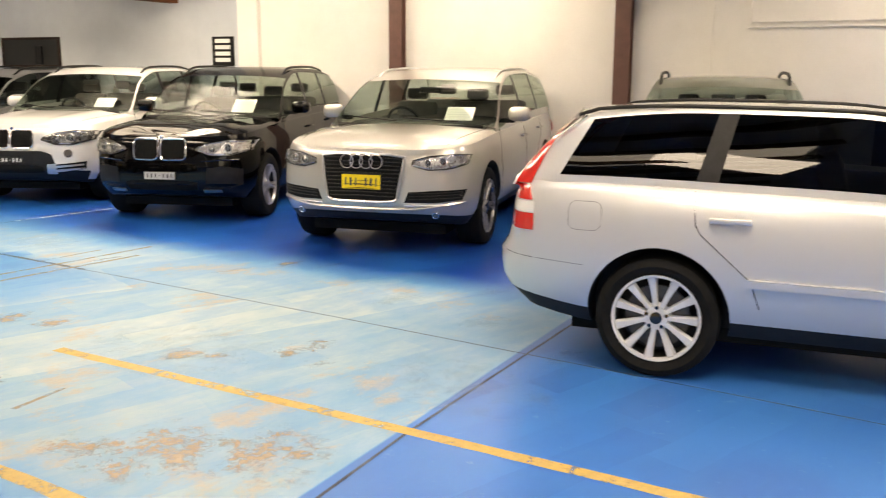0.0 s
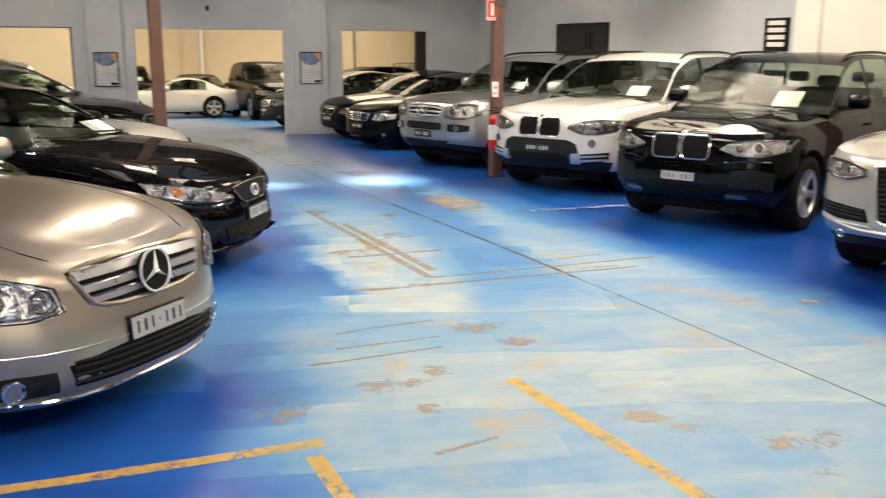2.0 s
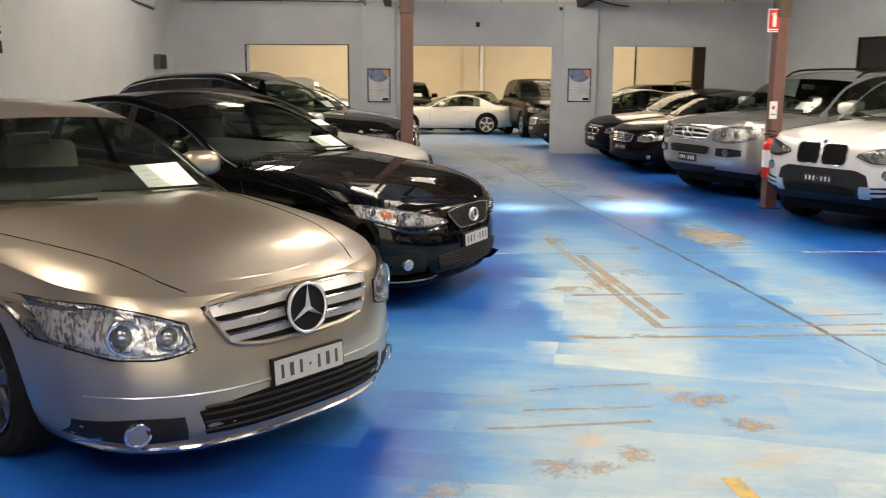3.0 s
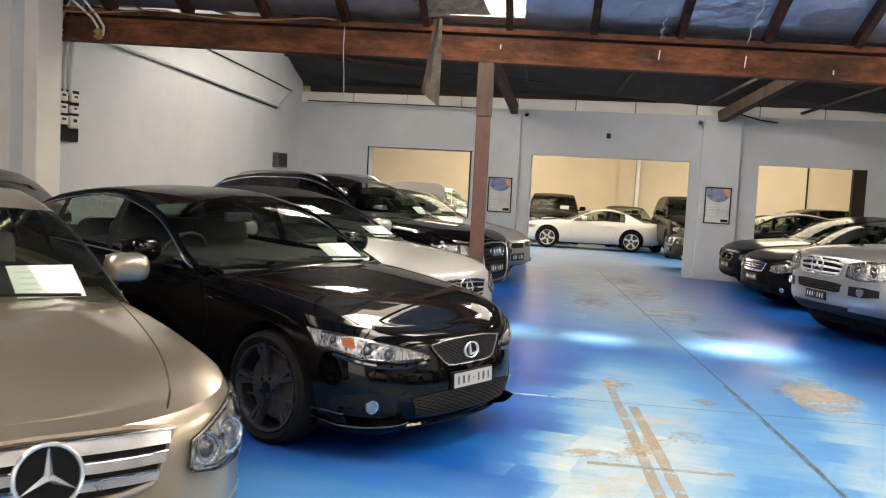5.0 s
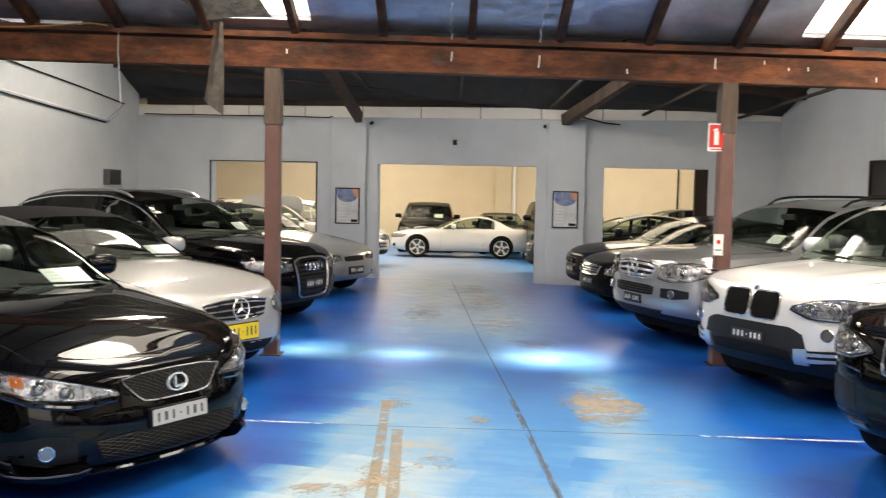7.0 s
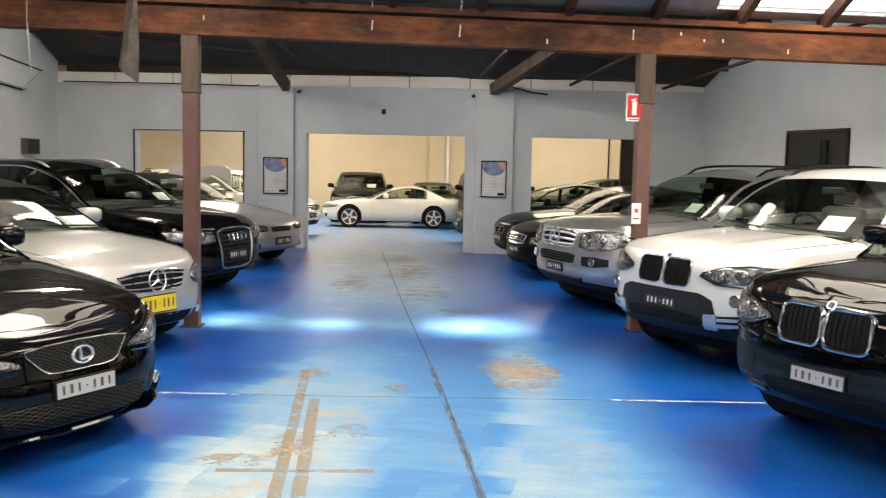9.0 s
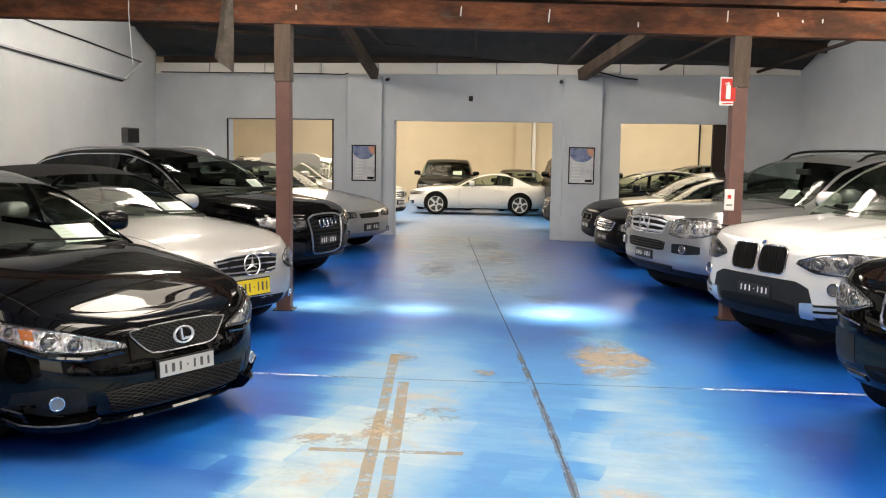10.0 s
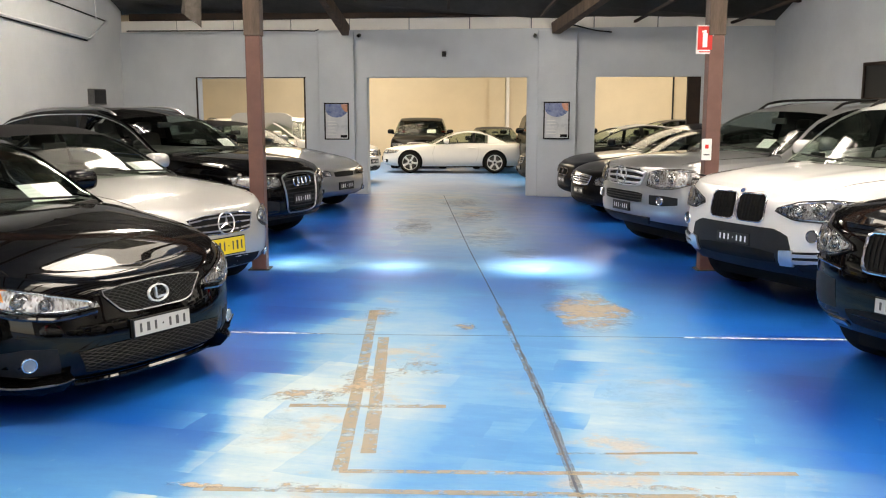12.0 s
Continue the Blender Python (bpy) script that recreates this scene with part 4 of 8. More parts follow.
def wheel_meshes(r, rim, width, spokes, style, alloy):
    """Meshes of a wheel whose outer face looks to +y, centred on its hub."""
    key = (r, rim, width, spokes, style, alloy.name)
    if key in WHEELS:
        return WHEELS[key]
    h = width / 2
    out = []
    bm = bmesh.new()
    lathe(bm, [(rim, -h), (rim + 0.01, -h + 0.005), (r - 0.03, -h), (r - 0.008, -h + 0.02), (r, -h + 0.05), (r, h - 0.05), (r - 0.008, h - 0.02), (r - 0.03, h - 0.002),
               ((r + rim) / 2, h + 0.006), (rim + 0.012, h - 0.006), (rim, h - 0.02), (rim, -h)], 48)
    out.append(("tyre", bm, M_RUBBER))
    bm = bmesh.new()
    lathe(bm, [(rim - 0.014, -h + 0.01), (rim - 0.022, 0.0), (rim - 0.016, h - 0.036)], 48)
    disc_at(bm, (0, -h + 0.05, 0), (0, 1, 0), rim - 0.02, 0.01, 40)
    barrel = bm
    bm = bmesh.new()
    lathe(bm, [(rim - 0.002, h - 0.014), (rim - 0.003, h - 0.004), (rim - 0.016, h - 0.006), (rim - 0.022, h - 0.03), (rim - 0.016, h - 0.036)], 48)
    hub = 0.07
    for k in range(spokes):
        a0 = 2 * math.pi * k / spokes
        pairs = ((-0.13, 0.05), (0.13, 0.05)) if style == "twin" else ((0.0, 0.0),)
        for da, _ in pairs:
            wo = {"twin": 0.017, "fat": 0.042, "multi": 0.026, "five": 0.04}[style]
            wi = {"twin": 0.013, "fat": 0.032, "multi": 0.015, "five": 0.027}[style]
            prof = [(hub * 0.6, h - 0.035, wi), (hub + 0.03, h - 0.03, wi), ((rim + hub) / 2, h - 0.022, (wi + wo) / 2 * 0.92), (rim - 0.022, h - 0.012, wo)]
            prev = None
            for t, y, w in prof:
                ang = a0 + da * (t / rim)
                e, nrm = Vector((math.cos(ang), 0, math.sin(ang))), Vector((-math.sin(ang), 0, math.cos(ang)))
                c = e * t
                cur = [bm.verts.new(c + nrm * sgn * ww + Vector((0, yy, 0))) for sgn, ww, yy in ((-1, w, y - 0.012), (-1, w * 0.7, y), (1, w * 0.7, y), (1, w, y - 0.012), (1, w, y - 0.045), (-1, w, y - 0.045))]
                if prev:
                    for i in range(6):
                        bm.faces.new((prev[i], prev[(i + 1) % 6], cur[(i + 1) % 6], cur[i]))
                prev = cur
    disc_at(bm, (0, h - 0.026, 0), (0, 1, 0), hub + 0.012, 0.05, 24, hub * 0.9)
    out.append(("rim", bm, alloy))
    bm = bmesh.new()
    disc_at(bm, (0, h - 0.018, 0), (0, 1, 0), 0.034, 0.01, 20)
    for k in range(5):
        a = 2 * math.pi * (k + 0.5) / 5
        disc_at(bm, (0.058 * math.cos(a), h - 0.022, 0.058 * math.sin(a)), (0, 1, 0), 0.011, 0.012, 8)
    out.append(("rim_barrel", barrel, M_BARREL))
    out.append(("hub_cap", bm, M_SATIN if alloy is M_ALLOY else M_GLOSS_BLACK))
    bm = bmesh.new()
    disc_at(bm, (0, h - 0.075, 0), (0, 1, 0), rim * 0.72, 0.024, 32)
    out.append(("brake_disc", bm, M_BRAKE))
    done = []
    for nm, b, mt in out:
        ob = mesh_object(nm, b, mt, smooth=True, sharp=32)
        done.append((nm, ob.data))
        bpy.data.objects.remove(ob)
    WHEELS[key] = done
    return done


def wheel(car, x, y, r, rim, width, spokes, style, alloy, turn=0.0):
    hub = None
    for nm, me in wheel_meshes(r, rim, width, spokes, style, alloy):
        ob = new("wheel" if hub is None else nm, me)
        if hub is None:
            ob.parent = car
            ob.matrix_local = pose(x, y, r, 0, 0, 0 if y > 0 else 180) @ pose(0, 0, 0, 0, turn, 0)
            tagged(ob, "black rubber tyre on an alloy wheel")
            hub = ob
        else:
            ob.parent = hub
    return hub


def build_car(c):
    """A car from its numbers: skin, windows, wheels, cabin and the trim that its front function adds. Returns the Empty."""
    car = new(c.get("name", "car"))
    sh = CarShape(c)
    paint = c["paint"]
    fo, wb, r = c["fo"], c["wb"], c["r"]
    tw = c.get("tyre", 0.24)
    yw = sh.hw - tw / 2 - c.get("wheel_in", 0.02)
    ra = r + c.get("arch", 0.05)
    cuts = []
    for x in (-fo, -fo - wb):
        for sd in (1, -1):
            cuts.append((x, sd * (sh.hw + 0.3), sd * (sh.hw - tw - 0.08), r + 0.01, ra))
    body = arch_cut(sh.lower(), cuts)
    parts = sh.cabin()
    body.verts.index_update()
    skin = Skin(body, [f for fs in parts.values() for f in fs], sh)
    part("body_shell", body, [paint, c.get("clad_mat", M_PLASTIC), M_CABIN], car, "", True, 28)
    part("roof_frame", from_faces(parts[0]), c.get("roof_paint", paint), car, "painted roof and window pillars", True, 40)
    part("windscreen", from_faces(parts[1]), M_GLASS, car, "clear windscreen", True, 60)
    if 2 in parts:
        part("rear_window", from_faces(parts[2]), c.get("rear_glass", M_GLASS), car, "", True, 60)
    for sd in (1, -1):
        mine = [f for f in parts.get(3, []) if f[2].y * sd > 0]
        cut = sorted(((a + b) / 2 for a, b in c["pillars"]), reverse=True)
        groups = {}
        for f in mine:
            groups.setdefault(sum(f[2].x < q for q in cut), []).append(f)
        for q, fs in sorted(groups.items()):
            part("side_window", from_faces(fs), c.get("side_glass", M_GLASS) if q == 0 else c.get("rear_glass", M_GLASS), car, "", True, 60)
        for pa, pb in c["pillars"]:
            dark = [f for f in parts.get(4, []) if f[2].y * sd > 0 and abs(f[2].x - (pa + pb) / 2) < 0.2]
            if not dark:
                continue
            part("door_pillar", from_faces(dark), M_PLASTIC, car, "black door pillar", True, 60)
    for x in (-fo, -fo - wb):
        for sd in (1, -1):
            wheel(car, x, sd * yw, r, c["rim"], tw, *c["wheel"], turn=c.get("turn", 10) + 17 * sd + 23 * (x < -fo))
    part("underbody", box(-sh.L + 0.5, -0.45, -sh.hw + 0.32, sh.hw - 0.32, 0.17, 0.26), M_BLACK, car)
    # cabin
    trim = c.get("trim", M_CABIN)
    belt = sh.shoulder(sh.xA - 0.4)
    wi = sh.hw - 0.24
    xd = sh.xA - 0.30
    part("dashboard", box(xd - 0.45, xd + 0.25, -wi + 0.02, wi - 0.02, belt - 0.25, belt + 0.045, bevel=0.05), M_CABIN, car, "", True)
    xs = sh.xB - 0.55
    for y in (0.37, -0.37):
        bm = box(-0.07, 0.07, -0.25, 0.25, -0.35, 0.25, pose(xs, y, belt - 0.02, 0, -14, 0), 0.06)
        add_box(bm, -0.05, 0.05, -0.13, 0.13, 0.27, 0.40, pose(xs, y, belt - 0.02, 0, -12, 0), 0.04)
        part("front_seat", bm, trim, car, "", True)
    xr = max(sh.xC + 0.05, sh.xD + 0.85)
    bm = box(-0.08, 0.08, -wi + 0.06, wi - 0.06, -0.3, 0.24, pose(xr, 0, belt - 0.03, 0, -18, 0), 0.06)
    if sh.roof(xr - 0.15) > belt + 0.52:
        for y in (0.4, -0.4):
            add_box(bm, -0.05, 0.05, -0.13, 0.13, 0.31, 0.44, pose(xr, y, belt - 0.03, 0, -14, 0), 0.04)
    part("rear_seat", bm, trim, car, "", True)
    bm = bmesh.new()
    wc = Vector((xd - 0.52, -0.37, belt + 0.0))
    ring_at(bm, wc, (-0.9, 0, 0.45), 0.185, 0.016, 28, 6)
    bar_between(bm, wc + Vector((0, -0.18, 0)), wc + Vector((0, 0.18, 0)), 0.05, 0.02)
    disc_at(bm, wc + Vector((-0.01, 0, 0.01)), (-0.9, 0, 0.45), 0.075, 0.04, 16)
    part("steering_wheel", bm, M_CABIN, car, "", True)
    bm = bmesh.new()
    mz = sh.roof(sh.xB) - 0.12
    add_box(bm, sh.xB + 0.06, sh.xB + 0.10, -0.12, 0.12, mz - 0.03, mz + 0.04, None, 0.012)
    part("rear_view_mirror", bm, M_CABIN, car)
    # door mirrors
    mx = sh.xA - c.get("mirror_x", 0.42)
    mzz = sh.shoulder(mx) + c.get("mirror_z", 0.10)
    for sd in (1, -1):
        bm = box(-0.085, 0.085, -0.115, 0.115, -0.075, 0.075, pose(mx, sd * (sh.hw + 0.075), mzz, 0, 0, -8 * sd), 0.055)
        bm2 = part("door_mirror", bm, c.get("mirror_paint", paint), car, "", True, 50)
        bm = box(-0.035, 0.035, -0.09, 0.09, -0.03, 0.02, pose(mx - 0.0, sd * (sh.hw - 0.06), mzz - 0.065), 0.012)
        part("mirror_arm", bm, M_PLASTIC, bm2)
        bm = box(-0.09, -0.082, -0.095, 0.095, -0.055, 0.055, pose(mx, sd * (sh.hw + 0.075), mzz, 0, 0, -8 * sd), 0.003)
        part("mirror_glass", bm, M_CHROME, bm2)
    # shut lines and handles
    b0 = sh.bottom(-1.5)
    doors = c.get("doors", ())
    for sd in (1, -1):
        for line in doors:
            bm = bmesh.new()
            stroke(bm, lambda x, z, d: skin.side(sd, x, z, d), line, 0.008, -0.0015, 0.06, n=4)
            part("door_gap", bm, M_BLACK, car)
        for x, z in c.get("handles", ()):
            p = skin.side(sd, x, z)
            bm = box(-0.11, 0.11, -0.016, 0.016, -0.014, 0.014, pose(p.x, p.y + sd * 0.028, p.z), 0.01)
            for q in (-0.09, 0.09):
                add_box(bm, q - 0.012, q + 0.012, -0.03, 0.0, -0.01, 0.01, pose(p.x, p.y + sd * 0.02, p.z, 0, 0, 0 if sd > 0 else 180))
            part("door_handle", bm, c.get("handle_mat", paint), car, "", True)
        if c.get("belt_trim"):
            bm = bmesh.new()
            x0, x1 = sh.xA - 0.15, sh.xD + 0.3
            pts = [(x0 + (x1 - x0) * k / 20, 0) for k in range(21)]
            tube(bm, [Vector((x, sd * (sh.side_y(x, sh.shoulder(x) + 0.012) + 0.03), sh.shoulder(x) + 0.014)) for x, _ in pts], 0.009, 6)
            part("belt_trim", bm, c["belt_trim"], car)
            ga, gb = c["glass_x"]
            bm = bmesh.new()
            pts = []
            for k in range(25):
                x = gb + 0.04 + (ga - 0.04 - gb) * k / 24
                zt, zb = max(sh.roof(x), sh.shoulder(x)), sh.shoulder(x) - 0.03
                zt = max(zt, zb + 0.03)
                ze = zt - min(c.get("drop", 0.07), (zt - zb) * 0.45) - 0.012
                wf = max(0.0, (x - (sh.xB - 0.3)) / (sh.xA - sh.xB + 0.3))
                wr = max(0.0, ((sh.xC + 0.3) - x) / (sh.xC + 0.3 - sh.xD))
                y = sh.side_y(x, ze)
                pts.append(Vector((x + (c.get("bowA", 0.22) * wf - c.get("bowD", 0.15) * wr) * (1 - (y / sh.hw) ** 2), sd * (y + 0.004), ze)))
            tube(bm, pts, 0.008, 6)
            part("window_trim", bm, c["belt_trim"], car)
        if c.get("rocker"):
            bm = patch(lambda x, z, d: skin.side(sd, x, z, d), [(-fo - ra - 0.03, b0 + 0.13), (-fo - wb + ra + 0.03, b0 + 0.13)], [(-fo - ra - 0.03, b0 + 0.02), (-fo - wb + ra + 0.03, b0 + 0.02)], 0.012, 10, 2, 0.03)
            part("side_sill", bm, c["rocker"], car, "", True)
    # bonnet gap
    hy = c.get("bonnet_y", 0.74) * sh.hw
    x0, x1 = c.get("bonnet_x", (-0.32, sh.xA - 0.02))
    for sd in (1, -1):
        bm = bmesh.new()
        tube(bm, [skin.top(x0 + (x1 - x0) * k / 14, sd * (hy + c.get("bonnet_out", 0.10) * sh.hw * (k / 14) ** 0.7), -0.001) for k in range(15)], 0.004, 4)
        part("bonnet_gap", bm, M_BLACK, car)
    # wipers and scuttle
    for ya, yb in ((0.55, -0.05), (-0.10, -0.62)):
        bm = bmesh.new()
        za = sh.roof(sh.xA)
        tube(bm, [Vector((sh.xA + 0.03 + 0.2 * (1 - (y / sh.hw) ** 2) - 0.05 * t, y, za + 0.03 + 0.045 * t)) for y, t in ((ya + (yb - ya) * k / 8, 0.3 + 0.7 * k / 8) for k in range(9))], 0.008, 5)
        part("wiper", bm, M_PLASTIC, car)
    bm = bmesh.new()
    tube(bm, [Vector((sh.xA + 0.005 + c.get("bowA", 0.22) * (1 - (y / sh.hw) ** 2), y, sh.roof(sh.xA) - 0.012)) for y in (-sh.hw * 0.8 + sh.hw * 1.6 * k / 16 for k in range(17))], 0.024, 6)
    part("scuttle", bm, M_PLASTIC, car)
    if c.get("rails"):
        for sd in (1, -1):
            bm = bmesh.new()
            xs2 = [sh.xB - 0.12 + (sh.xC + 0.2 - sh.xB) * k / 16 for k in range(17)]
            pts = []
            for k, x in enumerate(xs2):
                up = 0.0 if k in (0, 16) else c.get("rail_up", 0.045)
                pts.append(Vector((x, sd * (sh.side_y(x, c["H"]) - 0.035), sh.roof(x) - 0.03 + up)))
            tube(bm, pts, c.get("rail_r", 0.016), 8)
            part("roof_rail", bm, c["rails"], car, "", True)
    c["front"](car, c, sh, skin)
    if c["front"] is not rear_wagon:
        tail_lamps(car, c, skin)
    return car


def headlight(car, skin, sd, top, low, lamps=(), dark=False, amber=None, d=0.004):
    """A headlight unit: housing, projector lamps with bright rings, clear cover."""
    fl = [[(y * sd, z) for y, z in e] for e in (top, low)]
    head = part("headlight", patch(skin.front, fl[0], fl[1], d, 14, 6, 0.02), M_LAMP_DARK if dark else M_LAMP_IN, car, "glass headlight unit", True)
    for y, z, rr in lamps:
        p = skin.front(y * sd, z, 0.012)
        nrm = (skin.front(y * sd, z, 1.0) - skin.front(y * sd, z, 0.0)).normalized()
        bm = bmesh.new()
        ring_at(bm, p, nrm, rr, rr * 0.13, 24, 6)
        part("lamp_ring", bm, M_CHROME, head, "", True)
        bm = bmesh.new()
        bmesh.ops.create_uvsphere(bm, u_segments=16, v_segments=8, radius=rr * 0.95, matrix=Matrix.Translation(p - nrm * rr * 0.75))
        part("lamp_lens", bm, M_LAMP_LENS, head, "", True)
    if amber:
        e = [[(y * sd, z) for y, z in q] for q in amber]
        part("indicator", patch(skin.front, e[0], e[1], d + 0.006, 6, 3, 0.01), M_AMBER, head, "amber indicator lens", True)
    part("lamp_cover", patch(skin.front, fl[0], fl[1], d + 0.022, 14, 6, 0.028, 0.008), M_LENS, head, "clear lamp cover", True)
    cy = sum(y for e in fl for y, _ in e) / (len(fl[0]) + len(fl[1]))
    cz = sum(z for e in fl for _, z in e) / (len(fl[0]) + len(fl[1]))
    rim = [(cy + (y - cy) * 0.9, cz + (z - cz) * 0.84) for y, z in fl[0] + fl[1][::-1]]
    bm = bmesh.new()
    stroke(bm, skin.front, rim, 0.011, d + 0.006, 0.04, True, 5)
    part("lamp_bezel", bm, M_CHROME, head, "bright bezel inside the lamp", True)
    bm = bmesh.new()
    loop = fl[0] + fl[1][::-1]
    stroke(bm, skin.front, loop, 0.007, 0.006, 0.05, True, 4)
    part("lamp_gap", bm, M_BLACK, head)
    return head


def plate(car, skin, z, kind="white", w=0.372, h=0.1, tilt=0.0, place=None, d=0.016):
    """A number plate with plain bars for its characters."""
    mats = {"white": (M_PLATE_W, M_INK), "yellow": (M_PLATE_Y, M_INK), "black": (M_PLATE_K, M_PAPER)}[kind]
    p = (place or skin.front)(0, z, d)
    p2 = [(place or skin.front)(y, z, 0).x for y in (-w / 2, w / 2)]
    x = max(p.x - 0.008, max(p2)) if place is None else p.x
    m = pose(x, 0, z * skin.shape.c.get("nose_z", 1.0), 0, tilt, 0)
    holder = part("plate_holder", box(-0.03, 0.004, -w / 2 - 0.008, w / 2 + 0.008, -h / 2 - 0.008, h / 2 + 0.008, m, 0.003), M_PLASTIC, car)
    a, b = (0.004, 0.008)
    pl = part("number_plate", box(a, b, -w / 2, w / 2, -h / 2, h / 2, m, 0.001), mats[0], car, f"{kind} number plate")
    for k in range(7):
        y = (k - 3) * w * 0.132
        hw, hh = (0.005, 0.005) if k == 3 else (0.007 + 0.003 * (k % 2), h * 0.28)
        part("plate_bar", box(0.008, 0.0092, y - hw, y + hw, -hh, hh, m), mats[1], pl)
    return pl


def fog_lamp(car, skin, y, z, r=0.045):
    ax = (skin.front(y, z, 1.0) - skin.front(y, z, 0.0)).normalized()
    p = skin.front(y, z, 0.0) + ax * 0.016
    bm = bmesh.new()
    ring_at(bm, p, ax, r, r * 0.16, 24, 6)
    fl = part("fog_lamp", bm, M_CHROME, car, "round fog lamp in a chrome ring", True)
    bm = bmesh.new()
    disc_at(bm, p + ax * 0.002, ax, r * 0.95, 0.04, 24)
    part("fog_lens", bm, M_FOG, fl, "", True)


def tail_lamps(car, c, skin):
    """A red lamp at each rear corner, with a clear reversing strip."""
    hw, z = c["W"] / 2, c["shoulder"][-1][1]
    for sd in (1, -1):
        t = part("tail_lamp", patch(skin.rear, [(sd * hw * 0.52, z - 0.08), (sd * hw * 0.93, z - 0.07)], [(sd * hw * 0.55, z - 0.22), (sd * hw * 0.93, z - 0.24)], 0.012, 8, 4, 0.03), M_RED, car, "red tail lamp lens", True)
        part("reversing_lamp", patch(skin.rear, [(sd * hw * 0.54, z - 0.13), (sd * hw * 0.70, z - 0.13)], [(sd * hw * 0.55, z - 0.18), (sd * hw * 0.70, z - 0.18)], 0.016, 4, 2, 0.02), M_CLEAR_LENS, t, "clear reversing lamp", True)
        edge = lambda x, zz, d: skin.side(sd, x, zz, d)
        part("tail_lamp", patch(edge, [(-c["L"] + 0.05, z - 0.08), (-c["L"] + 0.34, z - 0.10)], [(-c["L"] + 0.05, z - 0.24), (-c["L"] + 0.27, z - 0.22)], 0.01, 6, 4, 0.03), M_RED, car, "red tail lamp lens", True)


def star_badge(car, p, r, disc=True):
    bm = bmesh.new()
    ring_at(bm, p, (1, 0, 0.08), r, r * 0.075, 32, 8)
    for a in (90, 210, 330):
        e = Vector((0, math.cos(radians(a)), math.sin(radians(a))))
        q = [p + e * r, p + Vector((0, -e.z, e.y)) * r * 0.14, p - Vector((0, -e.z, e.y)) * r * 0.14]
        lo = [bm.verts.new(v + Vector((0.0, 0, 0))) for v in q]
        tip = bm.verts.new(p + Vector((0.018, 0, 0)) + e * r * 0.1)
        bm.faces.new(lo)
        for i in range(3):
            bm.faces.new((lo[i], lo[(i + 1) % 3], tip))
    b = part("badge", bm, M_BADGE, car, "round chrome badge", True, 30)
    if disc:
        bm = bmesh.new()
        disc_at(bm, p - Vector((0.004, 0, 0)), (1, 0, 0.08), r * 0.96, 0.03, 32)
        part("badge_disc", bm, M_BLACK, b)


def rings_badge(car, skin, z, r, d):
    bm = bmesh.new()
    for k in range(4):
        y = (k - 1.5) * r * 1.5
        p = skin.front(y, z, d)
        ring_at(bm, p, (1, 0, 0.1), r, r * 0.13, 24, 6)
    part("badge", bm, M_CHROME, car, "chrome badge of four rings", True)


def grille(car, skin, top, low, bars=0, uprights=0, frame=M_CHROME, bar_mat=M_CHROME, back=M_BLACK, bar_w=0.02, frame_w=0.02, d=0.005, mesh=False):
    """A grille: dark backing, bars or mesh, and a frame round it."""
    g = part("grille", patch(skin.front, top, low, d, 14, 6, 0.02), back, car, "", True)
    a, b = resample(top, 14), resample(low, 14)
    if bars:
        for k in range(bars):
            t = (k + 0.5) / bars
            row = [p.lerp(q, t) for p, q in zip(a, b)]
            bm = bmesh.new()
            stroke(bm, skin.front, [(p.x, p.y) for p in row], bar_w, d + bar_w * 0.35, 0.06, n=6)
            part("grille_bar", bm, bar_mat, g, "", True)
    if uprights:
        a2, b2 = resample(top, uprights), resample(low, uprights)
        for p, q in list(zip(a2, b2))[1:-1]:
            bm = bmesh.new()
            stroke(bm, skin.front, [(p.x, p.y), (q.x, q.y)], bar_w, d + bar_w * 0.5, 0.06, n=5)
            part("grille_bar", bm, bar_mat, g, "", True)
    if mesh:
        bm = bmesh.new()
        nn = 30
        rows = 12
        for j in range(rows + 1):
            t = j / rows
            pts = []
            for i in range(nn + 1):
                p = Vector(resample(top, nn)[i]).lerp(resample(low, nn)[i], min(1, max(0, t + (0.035 if (i + j) % 2 else -0.035))))
                pts.append(skin.front(p.x, p.y, d + 0.006))
            tube(bm, pts, 0.003, 4)
        part("grille_mesh", bm, M_CLAD if frame else M_PLASTIC, g)
    if frame:
        bm = bmesh.new()
        stroke(bm, skin.front, list(top) + list(low)[::-1], frame_w, d + 0.006, 0.05, True, 6)
        part("grille_frame", bm, frame, g, "", True)
    return g


def sym(half):
    """A (y, z) edge given for y >= 0 from the middle outwards, mirrored: runs from +y to -y."""
    return [(y, z) for y, z in reversed(half)] + [(-y, z) for y, z in half if y > 1e-6]


def opening(car, skin, top, low, name="air_intake", mat=None, d=0.003):
    return part(name, patch(skin.front, top, low, d, 10, 4, 0.02), mat or M_BLACK, car, "", True)


def both(pts, sd):
    return [(y * sd, z) for y, z in pts]


# ---------------------------------------------------------------- cars: paints and models
P_CHAMPAGNE = car_paint("champagne_paint", (0.43, 0.37, 0.29), 0.80, 0.32, coat=0.7)
P_BLACK = car_paint("black_paint", (0.0015, 0.0015, 0.0018), 0.0, 0.4, 0.0005, 0.01, 0.6)
P_SILVER = car_paint("silver_paint", (0.66, 0.66, 0.65), 0.45, 0.36)
P_PALE_SILVER = car_paint("pale_silver_paint", (0.78, 0.775, 0.76), 0.2, 0.36)
P_WARM_SILVER = car_paint("warm_silver_paint", (0.57, 0.545, 0.50), 0.55, 0.32)
P_COUPE = car_paint("mid_silver_paint", (0.50, 0.50, 0.485), 0.5, 0.42)
